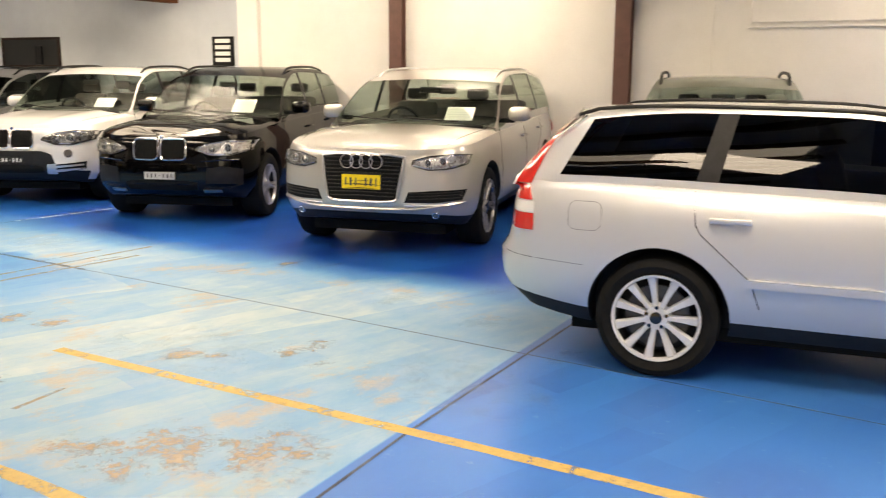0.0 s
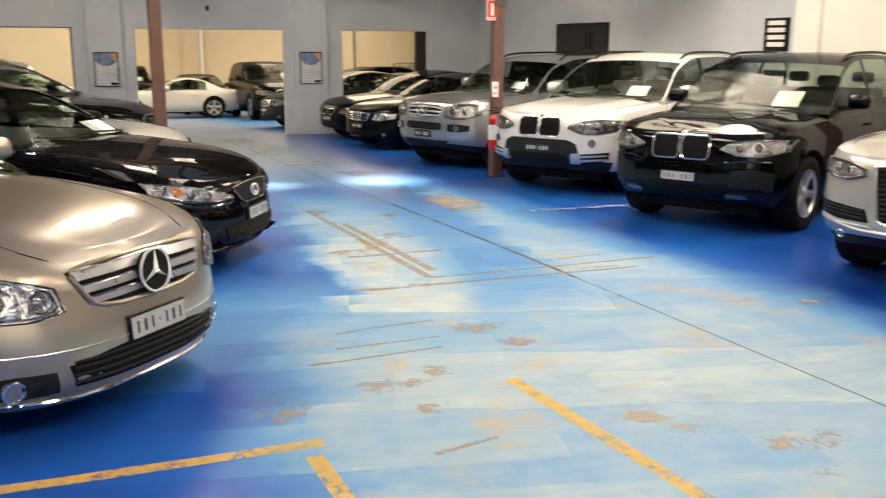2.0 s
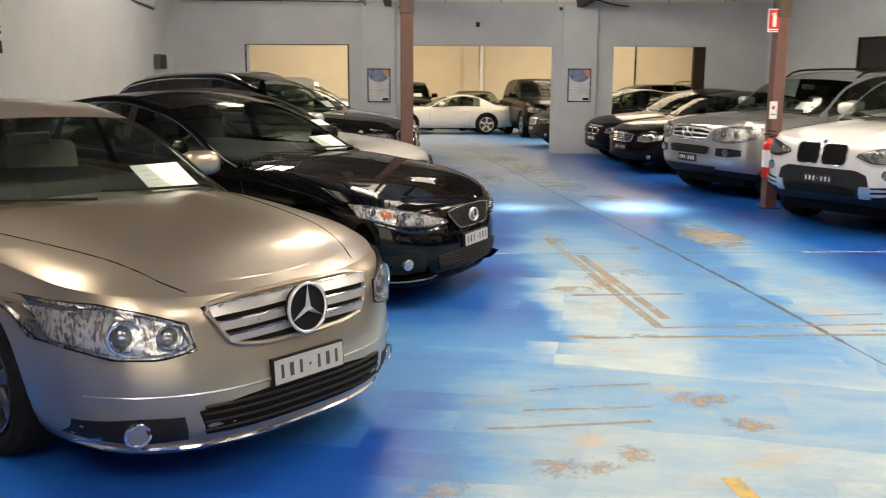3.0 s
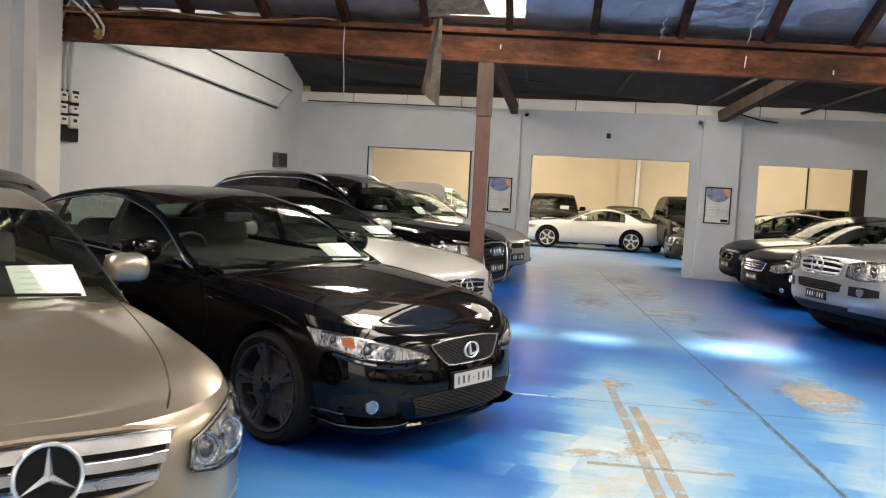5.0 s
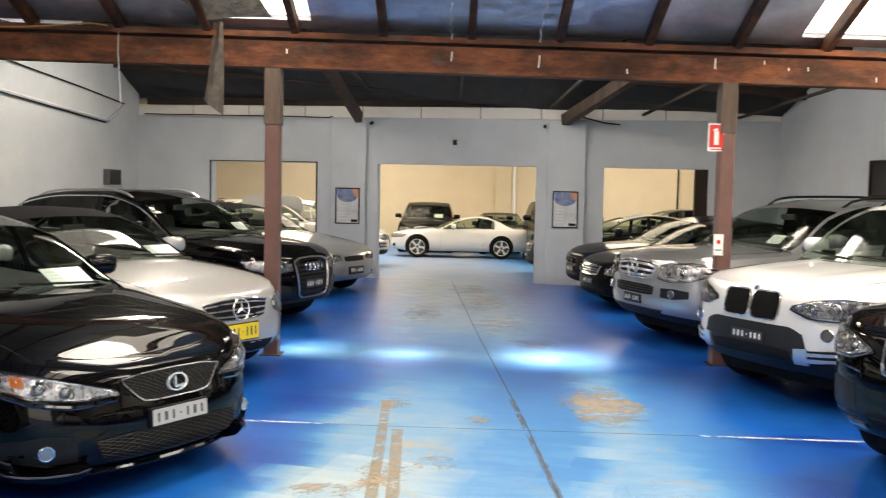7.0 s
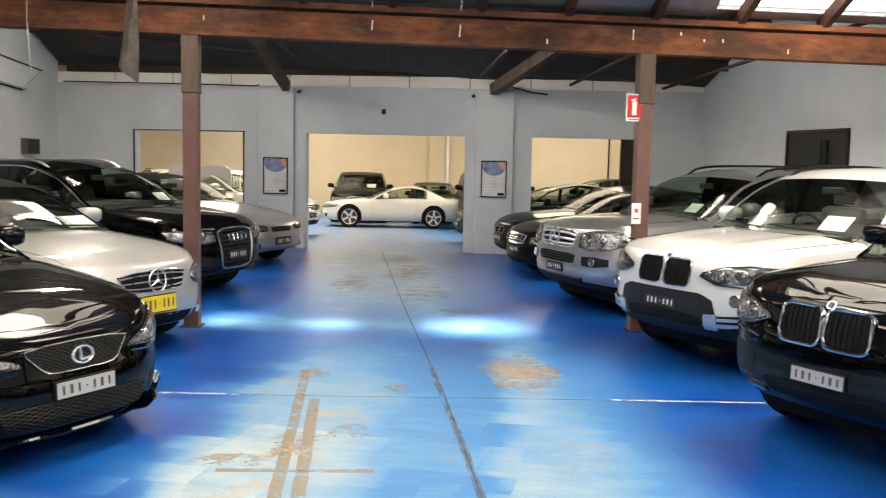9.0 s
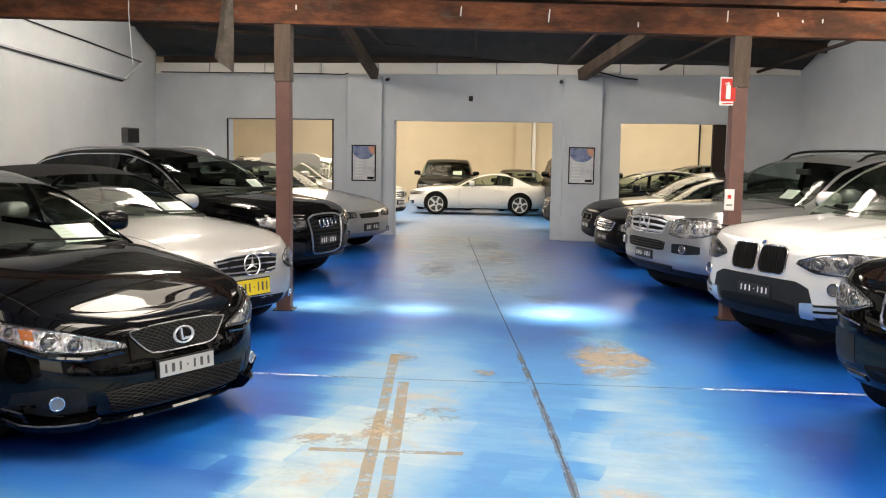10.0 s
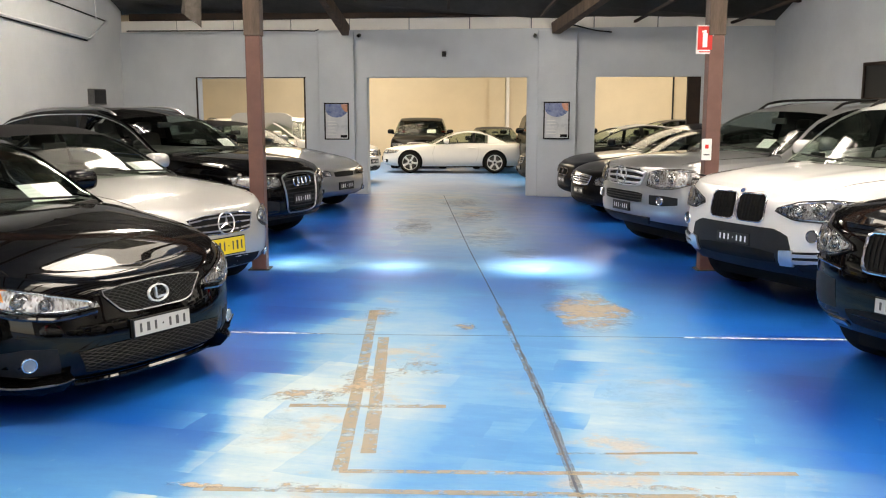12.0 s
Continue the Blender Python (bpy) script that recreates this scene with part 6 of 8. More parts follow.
def rear_wagon(car, c, sh, skin):
    """Tail of the estate: tall lamps up the corner pillars, filler flap, bump strip."""
    L = sh.L
    for sd in (1, -1):
        place = lambda x, z, d: skin.side(sd, x, z, d)
        for nm, z0, z1, mt in (("tail_lamp", 1.06, 1.47, M_RED), ("tail_lamp", 0.97, 1.055, M_RED), ("reversing_lamp", 0.90, 0.965, M_CLEAR_LENS), ("tail_lamp", 0.80, 0.895, M_RED)):
            edge = lambda z: -L + 0.135 + 0.295 * max(0, (z - 1.04) / 0.42) ** 1.15
            wd = lambda z: 0.185 - 0.13 * max(0, (z - 0.95) / 0.52) ** 0.7
            zs = [z0 + (z1 - z0) * k / 6 for k in range(7)]
            part(nm, patch(place, [(edge(z), z) for z in zs], [(edge(z) + wd(z), z) for z in zs], 0.012, 8, 4, 0.03), mt, car, "red tail lamp lens" if mt is M_RED else "clear reversing lamp", True)
        if sd < 0:
            loop = rounded(-L + 0.62, 0.90, 0.19, 0.16, 0.04, 4)
            bm = bmesh.new()
            stroke(bm, place, loop, 0.004, -0.0008, 0.03, True, 4)
            part("filler_flap_gap", bm, M_GAP, car)
        part("bump_strip", patch(place, [(-1.35, 0.60), (-2.5, 0.61)], [(-1.35, 0.555), (-2.5, 0.565)], 0.018, 10, 2, 0.02), c["paint"], car, "", True)
        part("bump_strip", patch(place, [(-2.56, 0.61), (-3.22, 0.615)], [(-2.56, 0.565), (-3.22, 0.57)], 0.018, 8, 2, 0.02), c["paint"], car, "", True)
        bm = bmesh.new()
        stroke(bm, place, [(-L + 0.62, 0.62), (-L + 0.3, 0.64), (-L + 0.1, 0.66)], 0.004, -0.0008, 0.05, n=4)
        part("bumper_gap", bm, M_GAP, car)
    front_dark_sedan(car, model(c, kidney=False), sh, skin)


def price_card(m, c, y=0.45, w=0.30, h=0.21, turn=0):
    """A white price card leaning inside the windscreen, on the dashboard."""
    (xa, xb), roof = c["cabin"][:2], curve(c["roof"])
    ang = math.degrees(math.atan2(roof(xb) - roof(xa), xa - xb))
    lift = c.get("bowA", 0.22) * (1 - (y / (c["W"] / 2)) ** 2)
    bm = box(-0.002, 0.002, -w / 2, w / 2, 0, h, None, 0.0)
    card = mesh_object("price_card", bm, M_PAPER)
    for k in range(4):
        part("printed_line", box(0.002, 0.003, -w * (0.42 - 0.06 * (k % 2)), w * 0.40, h * (0.78 - 0.18 * k) - 0.006, h * (0.78 - 0.18 * k) + 0.006), M_PRINT, card)
    if c["H"] > 1.55:
        stand = m @ pose(xa + lift - 0.16, y, roof(xa) + 0.05, 0, -(84 - ang), turn)
    else:
        stand = m @ pose(xa + lift - 0.075, y, roof(xa) + 0.03, 0, -(90 - ang), turn)
    card.matrix_world = stand
    return tagged(card, "white printed price card leaning inside the windscreen", "price card", "price cards")


M_PRINT = plain("faint_print", (0.80, 0.80, 0.80), 0.8)


def put_car(c, at, heading, label, category="car", anchor=0.0, card=None):
    """A car whose nose (or the point anchor metres behind it) stands at the place, facing heading."""
    car = build_car(c)
    fall = -math.degrees(math.atan(FALL)) if at[1] > FALL_FROM else 0
    car.matrix_world = pose(at[0], at[1], ground_z(at[1]), fall, 0, 0) @ pose(0, 0, 0, 0, 0, heading) @ pose(-anchor, 0, 0) @ Matrix.Scale(c.get("size", 1.0), 4)
    if card is not None:
        price_card(car.matrix_world, c, *card)
    return tagged(car, label, category, "parked cars")


# dark alloy here carries the shade of the front wheel arch in its colour
CHAMPAGNE = model(SEDAN, trim=M_CABIN_GREY, bottom=[(0, 0.14), (-0.6, 0.14), (-3.98, 0.18), (-4.58, 0.3)], paint=P_CHAMPAGNE, nose_n=2.7, front=front_champagne, ridge=0.018, belt_trim=M_CHROME, handle_mat=P_CHAMPAGNE, W=1.77, fo=1.06, wb=2.62, nose=0.70, bonnet_y=0.50, bonnet_out=0.36, bonnet_x=(-0.19, -1.63), wheel=(7, "five", M_ALLOY_DARK),
                  roof=[(-1.63, 0.95), (-2.36, 1.355), (-2.9, 1.445), (-3.5, 1.37), (-4.12, 1.02)], cabin=(-1.63, -2.36, -3.5, -4.12), pillars=[(-2.74, -2.82), (-3.44, -3.5)], glass_x=(-3.8, -1.78),
                  doors=[[(-1.55, 0.36), (-1.52, 0.7), (-1.66, 0.93)], [(-2.76, 0.34), (-2.78, 0.95)], [(-3.35, 0.55), (-3.7, 0.85), (-3.72, 0.97)]], handles=[(-2.6, 0.83), (-3.52, 0.86)])
BLACK_SPORT = model(SEDAN, bottom=[(0, 0.18), (-0.6, 0.18), (-3.98, 0.22), (-4.585, 0.3)], paint=P_BLACK, front=front_black_sport, W=1.795, L=4.585, wb=2.73, fo=0.86, r=0.335, rim=0.262, wheel=(5, "twin", M_ALLOY_DARK), belt_trim=M_CHROME,
                    shoulder=[(0, 0.795), (-0.3, 0.83), (-0.8, 0.88), (-1.5, 0.93), (-3.4, 1.0), (-4.2, 1.01), (-4.585, 0.97)], nose=0.68, tumble=0.22,
                    roof=[(-1.55, 0.95), (-2.3, 1.35), (-2.85, 1.44), (-3.5, 1.36), (-4.15, 1.03)], cabin=(-1.55, -2.3, -3.5, -4.15), glass_x=(-3.8, -1.7))
SILVER_COUPE = model(SEDAN, paint=P_COUPE, front=front_silver_coupe, W=1.74, L=4.64, H=1.40, roof_paint=P_SOFT_TOP, pillars=[(-2.95, -3.02)], black_pillars=(0,),
                     roof=[(-1.45, 0.95), (-2.25, 1.33), (-2.75, 1.41), (-3.3, 1.35), (-4.15, 1.0)], cabin=(-1.45, -2.25, -3.3, -4.15), belt_trim=M_CHROME)
BLACK_SUV = model(SUV, paint=P_BLACK, front=front_black_suv, nose_z=0.94, L=4.63, W=1.88, H=1.65, fo=0.88, wb=2.81, r=0.36, rim=0.25, rear_glass=M_GLASS_DARK, rails=M_SATIN, rail_up=0.03, belt_trim=M_CHROME,
                  shoulder=[(0, 0.955), (-0.3, 0.985), (-1.0, 1.035), (-1.6, 1.06), (-3.6, 1.11), (-4.3, 1.12), (-4.63, 1.06)],
                  bottom=[(0, 0.30), (-0.5, 0.25), (-4.0, 0.26), (-4.63, 0.38)], clad=0.12, clad_front=0.12,
                  roof=[(-1.45, 1.08), (-2.2, 1.53), (-2.75, 1.64), (-3.4, 1.63), (-4.05, 1.53), (-4.5, 1.16)], cabin=(-1.45, -2.2, -4.05, -4.5), glass_x=(-4.2, -1.62))
BIG_SUV = model(SUV, trim=M_CABIN_GREY, paint=P_WARM_SILVER, front=front_big_suv, size=1.04, nose_z=0.95, L=5.09, W=1.98, H=1.74, fo=1.0, wb=3.0, r=0.385, rim=0.27, clad=0.12, clad_front=0.12, wheel=(5, "twin", M_ALLOY_MID), rail_up=0.015, rail_r=0.012,
                shoulder=[(0, 1.07), (-0.3, 1.08), (-1.0, 1.10), (-1.6, 1.11), (-3.8, 1.17), (-4.7, 1.19), (-5.09, 1.12)], rails=M_SATIN, clad_mat=M_CLAD,
                roof=[(-1.5, 1.14), (-2.25, 1.60), (-2.8, 1.72), (-3.6, 1.74), (-4.5, 1.66), (-5.0, 1.22)], cabin=(-1.5, -2.25, -4.5, -5.0), glass_x=(-4.7, -1.68),
                pillars=[(-2.78, -2.88), (-3.75, -3.85)])
KIDNEY_SILVER = model(SUV, paint=P_PALE_SILVER, front=front_kidney_suv, ridge=0.03, rail_up=0.03, clad=0.1, clad_front=0.2, trim=M_CABIN_GREY, clad_mat=M_CLAD)
KIDNEY_BLACK = model(SUV, paint=P_BLACK, front=front_kidney_suv, ridge=0.03, wheel=(5, "twin", M_ALLOY), trim=M_CABIN_GREY, rail_up=0.03)
GREY_SUV = model(SUV, rear_glass=M_GLASS_DARK, paint=P_GREY, front=front_grey_suv, L=5.09, W=1.92, H=1.73, wb=3.07, fo=0.9, clad=0.14, clad_front=0.16, wheel=(6, "five", M_ALLOY), clad_mat=M_CLAD,
                 roof=[(-1.5, 1.14), (-2.15, 1.58), (-2.75, 1.71), (-3.7, 1.725), (-4.65, 1.66), (-4.98, 1.25)], cabin=(-1.5, -2.2, -4.65, -4.98), glass_x=(-4.8, -1.68),
                 shoulder=[(0, 1.045), (-0.3, 1.06), (-1.0, 1.09), (-1.6, 1.11), (-3.8, 1.17), (-4.7, 1.19), (-5.09, 1.14)], pillars=[(-2.72, -2.82), (-3.75, -3.85)])
WAGON = model(SEDAN, paint=P_SILVER, front=rear_wagon, size=1.04, nose_z=0.95, L=4.73, W=1.86, H=1.51, fo=0.93, wb=2.76, r=0.345, rim=0.25, belt_in=0.11, clad=0.14, clad_front=0.2, clad_mat=M_CLAD, tail=0.32, tail_n=2.8,
              shoulder=[(0, 0.80), (-0.3, 0.88), (-0.8, 0.96), (-1.5, 1.01), (-3.4, 1.065), (-4.4, 1.085), (-4.73, 1.05)], bottom=[(0, 0.28), (-0.6, 0.25), (-4.0, 0.26), (-4.73, 0.38)],
              roof=[(-1.5, 1.03), (-2.25, 1.43), (-2.8, 1.505), (-3.6, 1.515), (-4.30, 1.47), (-4.56, 1.10)], cabin=(-1.5, -2.25, -4.30, -4.56), glass_x=(-4.30, -1.65), drop=0.04,
              rear_in=[(0, 0.14), (0.12, 0.04), (0.26, 0.0), (0.44, 0.0), (0.50, 0.045), (0.62, 0.065), (0.85, 0.085), (1, 0.12)],
              pillars=[(-2.45, -2.56), (-3.42, -3.54)], black_pillars=(0, 1), rear_glass=M_GLASS_DARK, wheel=(11, "multi", M_ALLOY_BRIGHT), slant=0.2, rails=M_PLASTIC, rail_r=0.011, rail_up=0.025, tumble=0.16, tail_in=0.06, bowD=0.06,
              doors=[[(-1.45, 0.36), (-1.4, 0.7), (-1.52, 1.0)], [(-2.5, 0.34), (-2.52, 1.05)], [(-3.15, 0.45), (-3.2, 0.6), (-3.5, 0.86), (-3.52, 1.06)]], handles=[(-2.35, 0.90), (-3.32, 0.92)])
DARK_SEDAN = model(SEDAN, size=0.96, paint=P_DULL_BLACK, front=front_dark_sedan)
NAVY_SEDAN = model(SEDAN, size=0.97, paint=P_NAVY, front=front_dark_sedan, kidney=True, H=1.40)
CONVERTIBLE = model(SEDAN, paint=P_GREY, front=front_convertible, W=1.86, L=4.65, H=1.36, roof_paint=P_SOFT_TOP, nose=0.5,
                    shoulder=[(0, 0.745), (-0.3, 0.775), (-0.8, 0.83), (-1.5, 0.90), (-3.4, 0.95), (-4.2, 0.96), (-4.65, 0.92)],
                    roof=[(-1.55, 0.92), (-2.2, 1.27), (-2.7, 1.35), (-3.2, 1.30), (-4.0, 0.98)], cabin=(-1.55, -2.2, -3.2, -4.0), pillars=[(-3.0, -3.08)], black_pillars=(0,), glass_x=(-3.4, -1.7))
ROADSTER = model(SEDAN, paint=P_WHITE, amber=False, front=front_convertible, size=0.95, nose_z=1.0, W=1.82, L=4.53, H=1.30, fo=0.87, wb=2.56, r=0.325, rim=0.235, nose=0.7, wheel=(5, "five", M_ALLOY_BRIGHT),
                 shoulder=[(0, 0.745), (-0.3, 0.765), (-0.8, 0.80), (-1.5, 0.86), (-3.2, 0.88), (-4.1, 0.90), (-4.53, 0.86)],
                 roof=[(-1.55, 0.88), (-2.2, 1.21), (-2.65, 1.295), (-3.05, 1.25), (-3.75, 0.93)], cabin=(-1.55, -2.2, -3.05, -3.75), pillars=[(-2.78, -2.84)], black_pillars=(0,), glass_x=(-3.2, -1.7),
                 doors=[[(-1.6, 0.32), (-1.55, 0.6), (-1.62, 0.86)], [(-2.85, 0.34), (-2.95, 0.6), (-2.92, 0.87)]], handles=[(-2.75, 0.76)])

# ---------------------------------------------------------------- cars: places
put_car(CHAMPAGNE, (-0.87, 2.07), -38, "champagne metallic sedan parked nose to the aisle", anchor=-0.02, card=(0.44, 0.30, 0.25))
put_car(BLACK_SPORT, (-0.13, 5.31), -25, "gloss black sports sedan with a mesh grille", anchor=-0.02, card=(0.40, 0.30, 0.21))
put_car(SILVER_COUPE, (-0.74, 8.05), -24, "pale silver coupe with a black soft top and a yellow plate", card=(0.45, 0.30, 0.21))
put_car(BLACK_SUV, (-1.10, 11.65), -17, "black SUV with a tall chrome-framed grille", "suv", card=(0.5, 0.22, 0.16))
put_car(CONVERTIBLE, (-1.33, 15.0), -20, "grey convertible with a black soft top")
put_car(BIG_SUV, (4.42, 2.68), 205, "warm silver SUV with a yellow plate", "suv", card=(0.5, 0.30, 0.21))
put_car(KIDNEY_BLACK, (4.12, 5.66), 213, "gloss black SUV with chrome kidney grilles", "suv", card=(0.42, 0.28, 0.24))
put_car(KIDNEY_SILVER, (3.66, 8.40), 214, "pale silver SUV with black kidney grilles", "suv", card=(0.5, 0.28, 0.19))
put_car(GREY_SUV, (2.88, 11.34), 206.5, "silver-grey SUV with a three-bar grille", "suv", card=(0.5, 0.22, 0.15))
put_car(DARK_SEDAN, (2.42, 14.5), 203, "black sedan with a chrome grille")
put_car(NAVY_SEDAN, (2.15, 16.5), 198, "dark blue sedan close to the dividing wall")
put_car(WAGON, (5.27, -4.45), -70, "silver estate car with black rails and tall tail lamps", "estate car")
put_car(model(SUV, size=0.985, paint=P_GREEN, front=front_black_suv, rails=M_PLASTIC, rail_up=0.06, rail_r=0.018), (5.75, -0.3), 205, "grey-green SUV behind the silver estate car", "suv")
put_car(ROADSTER, (-3.16, 27.2), 188, "pale silver hardtop roadster parked across the second room")
DARK_SUV = model(SUV, size=0.98, paint=P_DULL_BLACK, front=front_black_suv, rails=None, rear_glass=M_GLASS_DARK)
put_car(model(DARK_SUV, size=0.94), (-2.40, 28.9), -84, "dusty black SUV against the cream wall", "suv", card=(0.4, 0.3, 0.2))
put_car(model(DARK_SEDAN, paint=P_DARK, size=0.93, H=1.40), (0.2, 29.1), -80, "dark sedan behind the silver roadster")
put_car(model(SEDAN, paint=P_WHITE, front=front_dark_sedan), (-2.3, 21.9), -12, "white sedan beside the wide opening")
put_car(DARK_SUV, (2.2, 24.4), -82, "dusty black SUV facing the wide opening", "suv", card=(0.35, 0.3, 0.3))
put_car(model(DARK_SEDAN, paint=P_DARK), (1.2, 20.6), 192, "dark grey sedan just past the dividing wall")
put_car(model(DARK_SEDAN, size=0.93), (2.9, 23.05), 192, "black sedan just past the dividing wall")
put_car(model(DARK_SUV, size=0.9), (2.9, 28.8), 190, "black SUV in the second room", "suv")
put_car(model(SUV, size=0.98, paint=P_GREEN, front=front_black_suv), (4.9, 31.0), 195, "grey-green SUV in the second room", "suv")
put_car(model(WAGON, paint=P_WHITE, front=front_dark_sedan), (-6.1, 24.5), -60, "white estate car in the second room", "estate car")


def bonnet_panel(m):
    """A bonnet panel standing on its hinge edge, rounded at the free end and slightly crowned."""
    bm = bmesh.new()
    for i in range(12):
        ya, yb = -0.68 + 1.36 * i / 12, -0.68 + 1.36 * (i + 1) / 12
        top = [0.57 - 0.09 * abs(y / 0.68) ** 8 for y in (ya, yb)]
        bow = [0.05 * (1 - (y / 0.68) ** 2) for y in (ya, yb)]
        vs = [[bm.verts.new((x + b, y, z)) for x in (-0.015, 0.015)] for (y, z, b) in ((ya, 0, bow[0]), (yb, 0, bow[1]), (yb, top[1], bow[1]), (ya, top[0], bow[0]))]
        for k in (0, 1):
            bm.faces.new([v[k] for v in vs])
        bm.faces.new((vs[3][0], vs[3][1], vs[2][1], vs[2][0]))
    bmesh.ops.remove_doubles(bm, verts=bm.verts, dist=1e-4)
    bmesh.ops.transform(bm, matrix=m, verts=bm.verts)
    return bm


bonnet_car = put_car(model(SEDAN, paint=P_SILVER, front=front_dark_sedan), (-4.9, 20.4), -86, "silver sedan with its bonnet raised")
part("raised_bonnet", bonnet_panel(pose(-1.22, 0, 0.95, 0, 5, 0)), P_WHITE, bonnet_car, "raised pale silver bonnet")
part("engine_bay", box(-1.2, -0.25, -0.6, 0.6, 0.9, 0.965, None, 0.02), M_BLACK, bonnet_car)
put_car(model(BLACK_SUV, rails=None), (-8.9, 5.35), 201, "black SUV in the side bay, tail to the aisle", "suv")


# ---------------------------------------------------------------- floor markings and joints
def marking_material(name, c, keep, top=0.9):
    """Worn paint or bare patch: breaks up along its length, with the floor showing through."""
    m, nt, b = nodes_of(name)
    big, small = noise_node(nt, 3.5, 6, 0.7), noise_node(nt, 22, 5, 0.7)
    nt.links.new(ramp(nt, small, [(0.3, tuple(v * 0.75 for v in c)), (0.7, c)]), b.inputs["Base Color"])
    b.inputs["Roughness"].default_value = 0.5
    f = math_node(nt, "ADD", math_node(nt, "MULTIPLY", big, 0.6), math_node(nt, "MULTIPLY", small, 0.4))
    nt.links.new(math_node(nt, "MULTIPLY", math_node(nt, "MULTIPLY", math_node(nt, "SUBTRACT", f, keep), 9, True), top), b.inputs["Alpha"])
    return m


def bare_material(name, c, sharp=2.2, amount=0.82, detail=6, hold=0.46):
    """A worn spot that thins out unevenly towards its edge."""
    m, nt, b = nodes_of(name)
    co = nt.nodes.new("ShaderNodeTexCoord")
    ln = nt.nodes.new("ShaderNodeVectorMath")
    ln.operation = "DISTANCE"
    ln.inputs[1].default_value = (0.5, 0.5, 0.0)
    sp = nt.nodes.new("ShaderNodeSeparateXYZ")
    cb = nt.nodes.new("ShaderNodeCombineXYZ")
    nt.links.new(co.outputs["Generated"], sp.inputs[0])
    nt.links.new(sp.outputs["X"], cb.inputs["X"])
    nt.links.new(sp.outputs["Y"], cb.inputs["Y"])
    nt.links.new(cb.outputs[0], ln.inputs[0])
    big, small = noise_node(nt, 5, detail, 0.7), noise_node(nt, 30, detail - 1, 0.75)
    nt.links.new(ramp(nt, small, [(0.3, tuple(v * 0.8 for v in c)), (0.7, c)]), b.inputs["Base Color"])
    b.inputs["Roughness"].default_value = 0.45
    f = math_node(nt, "SUBTRACT", hold, ln.outputs["Value"])
    f = math_node(nt, "ADD", f, math_node(nt, "MULTIPLY", math_node(nt, "SUBTRACT", big, 0.5), 2.4))
    f = math_node(nt, "ADD", f, math_node(nt, "MULTIPLY", math_node(nt, "SUBTRACT", small, 0.5), 1.3))
    rim = math_node(nt, "MULTIPLY", math_node(nt, "SUBTRACT", 0.47, ln.outputs["Value"]), 5.0, True)
    nt.links.new(math_node(nt, "MULTIPLY", math_node(nt, "MULTIPLY", math_node(nt, "MULTIPLY", f, sharp, True), amount), rim), b.inputs["Alpha"])
    return m


M_TAN = bare_material("bare_concrete", (0.52, 0.40, 0.27), 2.4, 0.72, 9, 0.30)
M_SCUFF = bare_material("pale_scuff", (0.44, 0.58, 0.66), 1.0, 0.26, 6, 0.36)
M_TAN_BIG = bare_material("bare_concrete_wide", (0.52, 0.41, 0.28), 2.4, 0.7, 9, 0.50)
M_BROWN_SOFT = bare_material("brown_traffic_film", (0.30, 0.27, 0.22), 1.0, 0.5, 5, 0.5)
M_TAN_LINE = marking_material("old_tan_line", (0.46, 0.36, 0.24), 0.40, 0.6)
M_JOINT_EDGE = marking_material("joint_edge", (0.20, 0.20, 0.20), 0.40, 0.55)
M_YELLOW = marking_material("yellow_line_paint", (0.78, 0.50, 0.09), 0.36, 0.66)
M_WHITE_LINE = marking_material("white_line_paint", (0.75, 0.82, 0.88), 0.42)


def line_on_floor(name, pts, w, mt, label, z=0.002, wob=0.006):
    """A painted strip along pts with a slightly uneven edge."""
    bm = bmesh.new()
    pts = resample([(x, y, 0) for x, y in pts], max(2, round(sum((Vector(b) - Vector(a)).length for a, b in zip(pts, pts[1:])) / 0.12)))
    prev = None
    for i, p in enumerate(pts):
        d = (pts[min(i + 1, len(pts) - 1)] - pts[max(i - 1, 0)]).normalized()
        s = Vector((-d.y, d.x, 0))
        e = [wob * noise.noise(p * 7 + Vector((k * 9, 0, 0))) for k in (0, 1)]
        cur = [bm.verts.new((*(p + s * (w / 2 + e[0])).xy, z)), bm.verts.new((*(p - s * (w / 2 + e[1])).xy, z))]
        if prev:
            bm.faces.new((prev[0], prev[1], cur[1], cur[0]))
        prev = cur
    return structure(name, bm, mt, label)


def patch_on_floor(x, y, rx, ry, seed, mt, turn=0.0, z=0.0025, label="patch of bare concrete worn through the blue paint"):
    bm = bmesh.new()
    vs = []
    for k in range(48):
        a = 2 * math.pi * k / 48
        e = Vector((math.cos(a), math.sin(a), 0))
        r = 1 + 0.45 * noise.noise(e * 1.3 + Vector((seed * 3.1, 0, 0))) + 0.28 * noise.noise(e * 4 + Vector((0, seed * 2.3, 0)))
        q = Matrix.Rotation(radians(turn), 3, "Z") @ Vector((e.x * r * rx, e.y * r * ry, 0))
        vs.append(bm.verts.new((x + q.x, y + q.y, z)))
    bm.faces.new(vs)
    return structure("floor_patch", bm, mt, label)


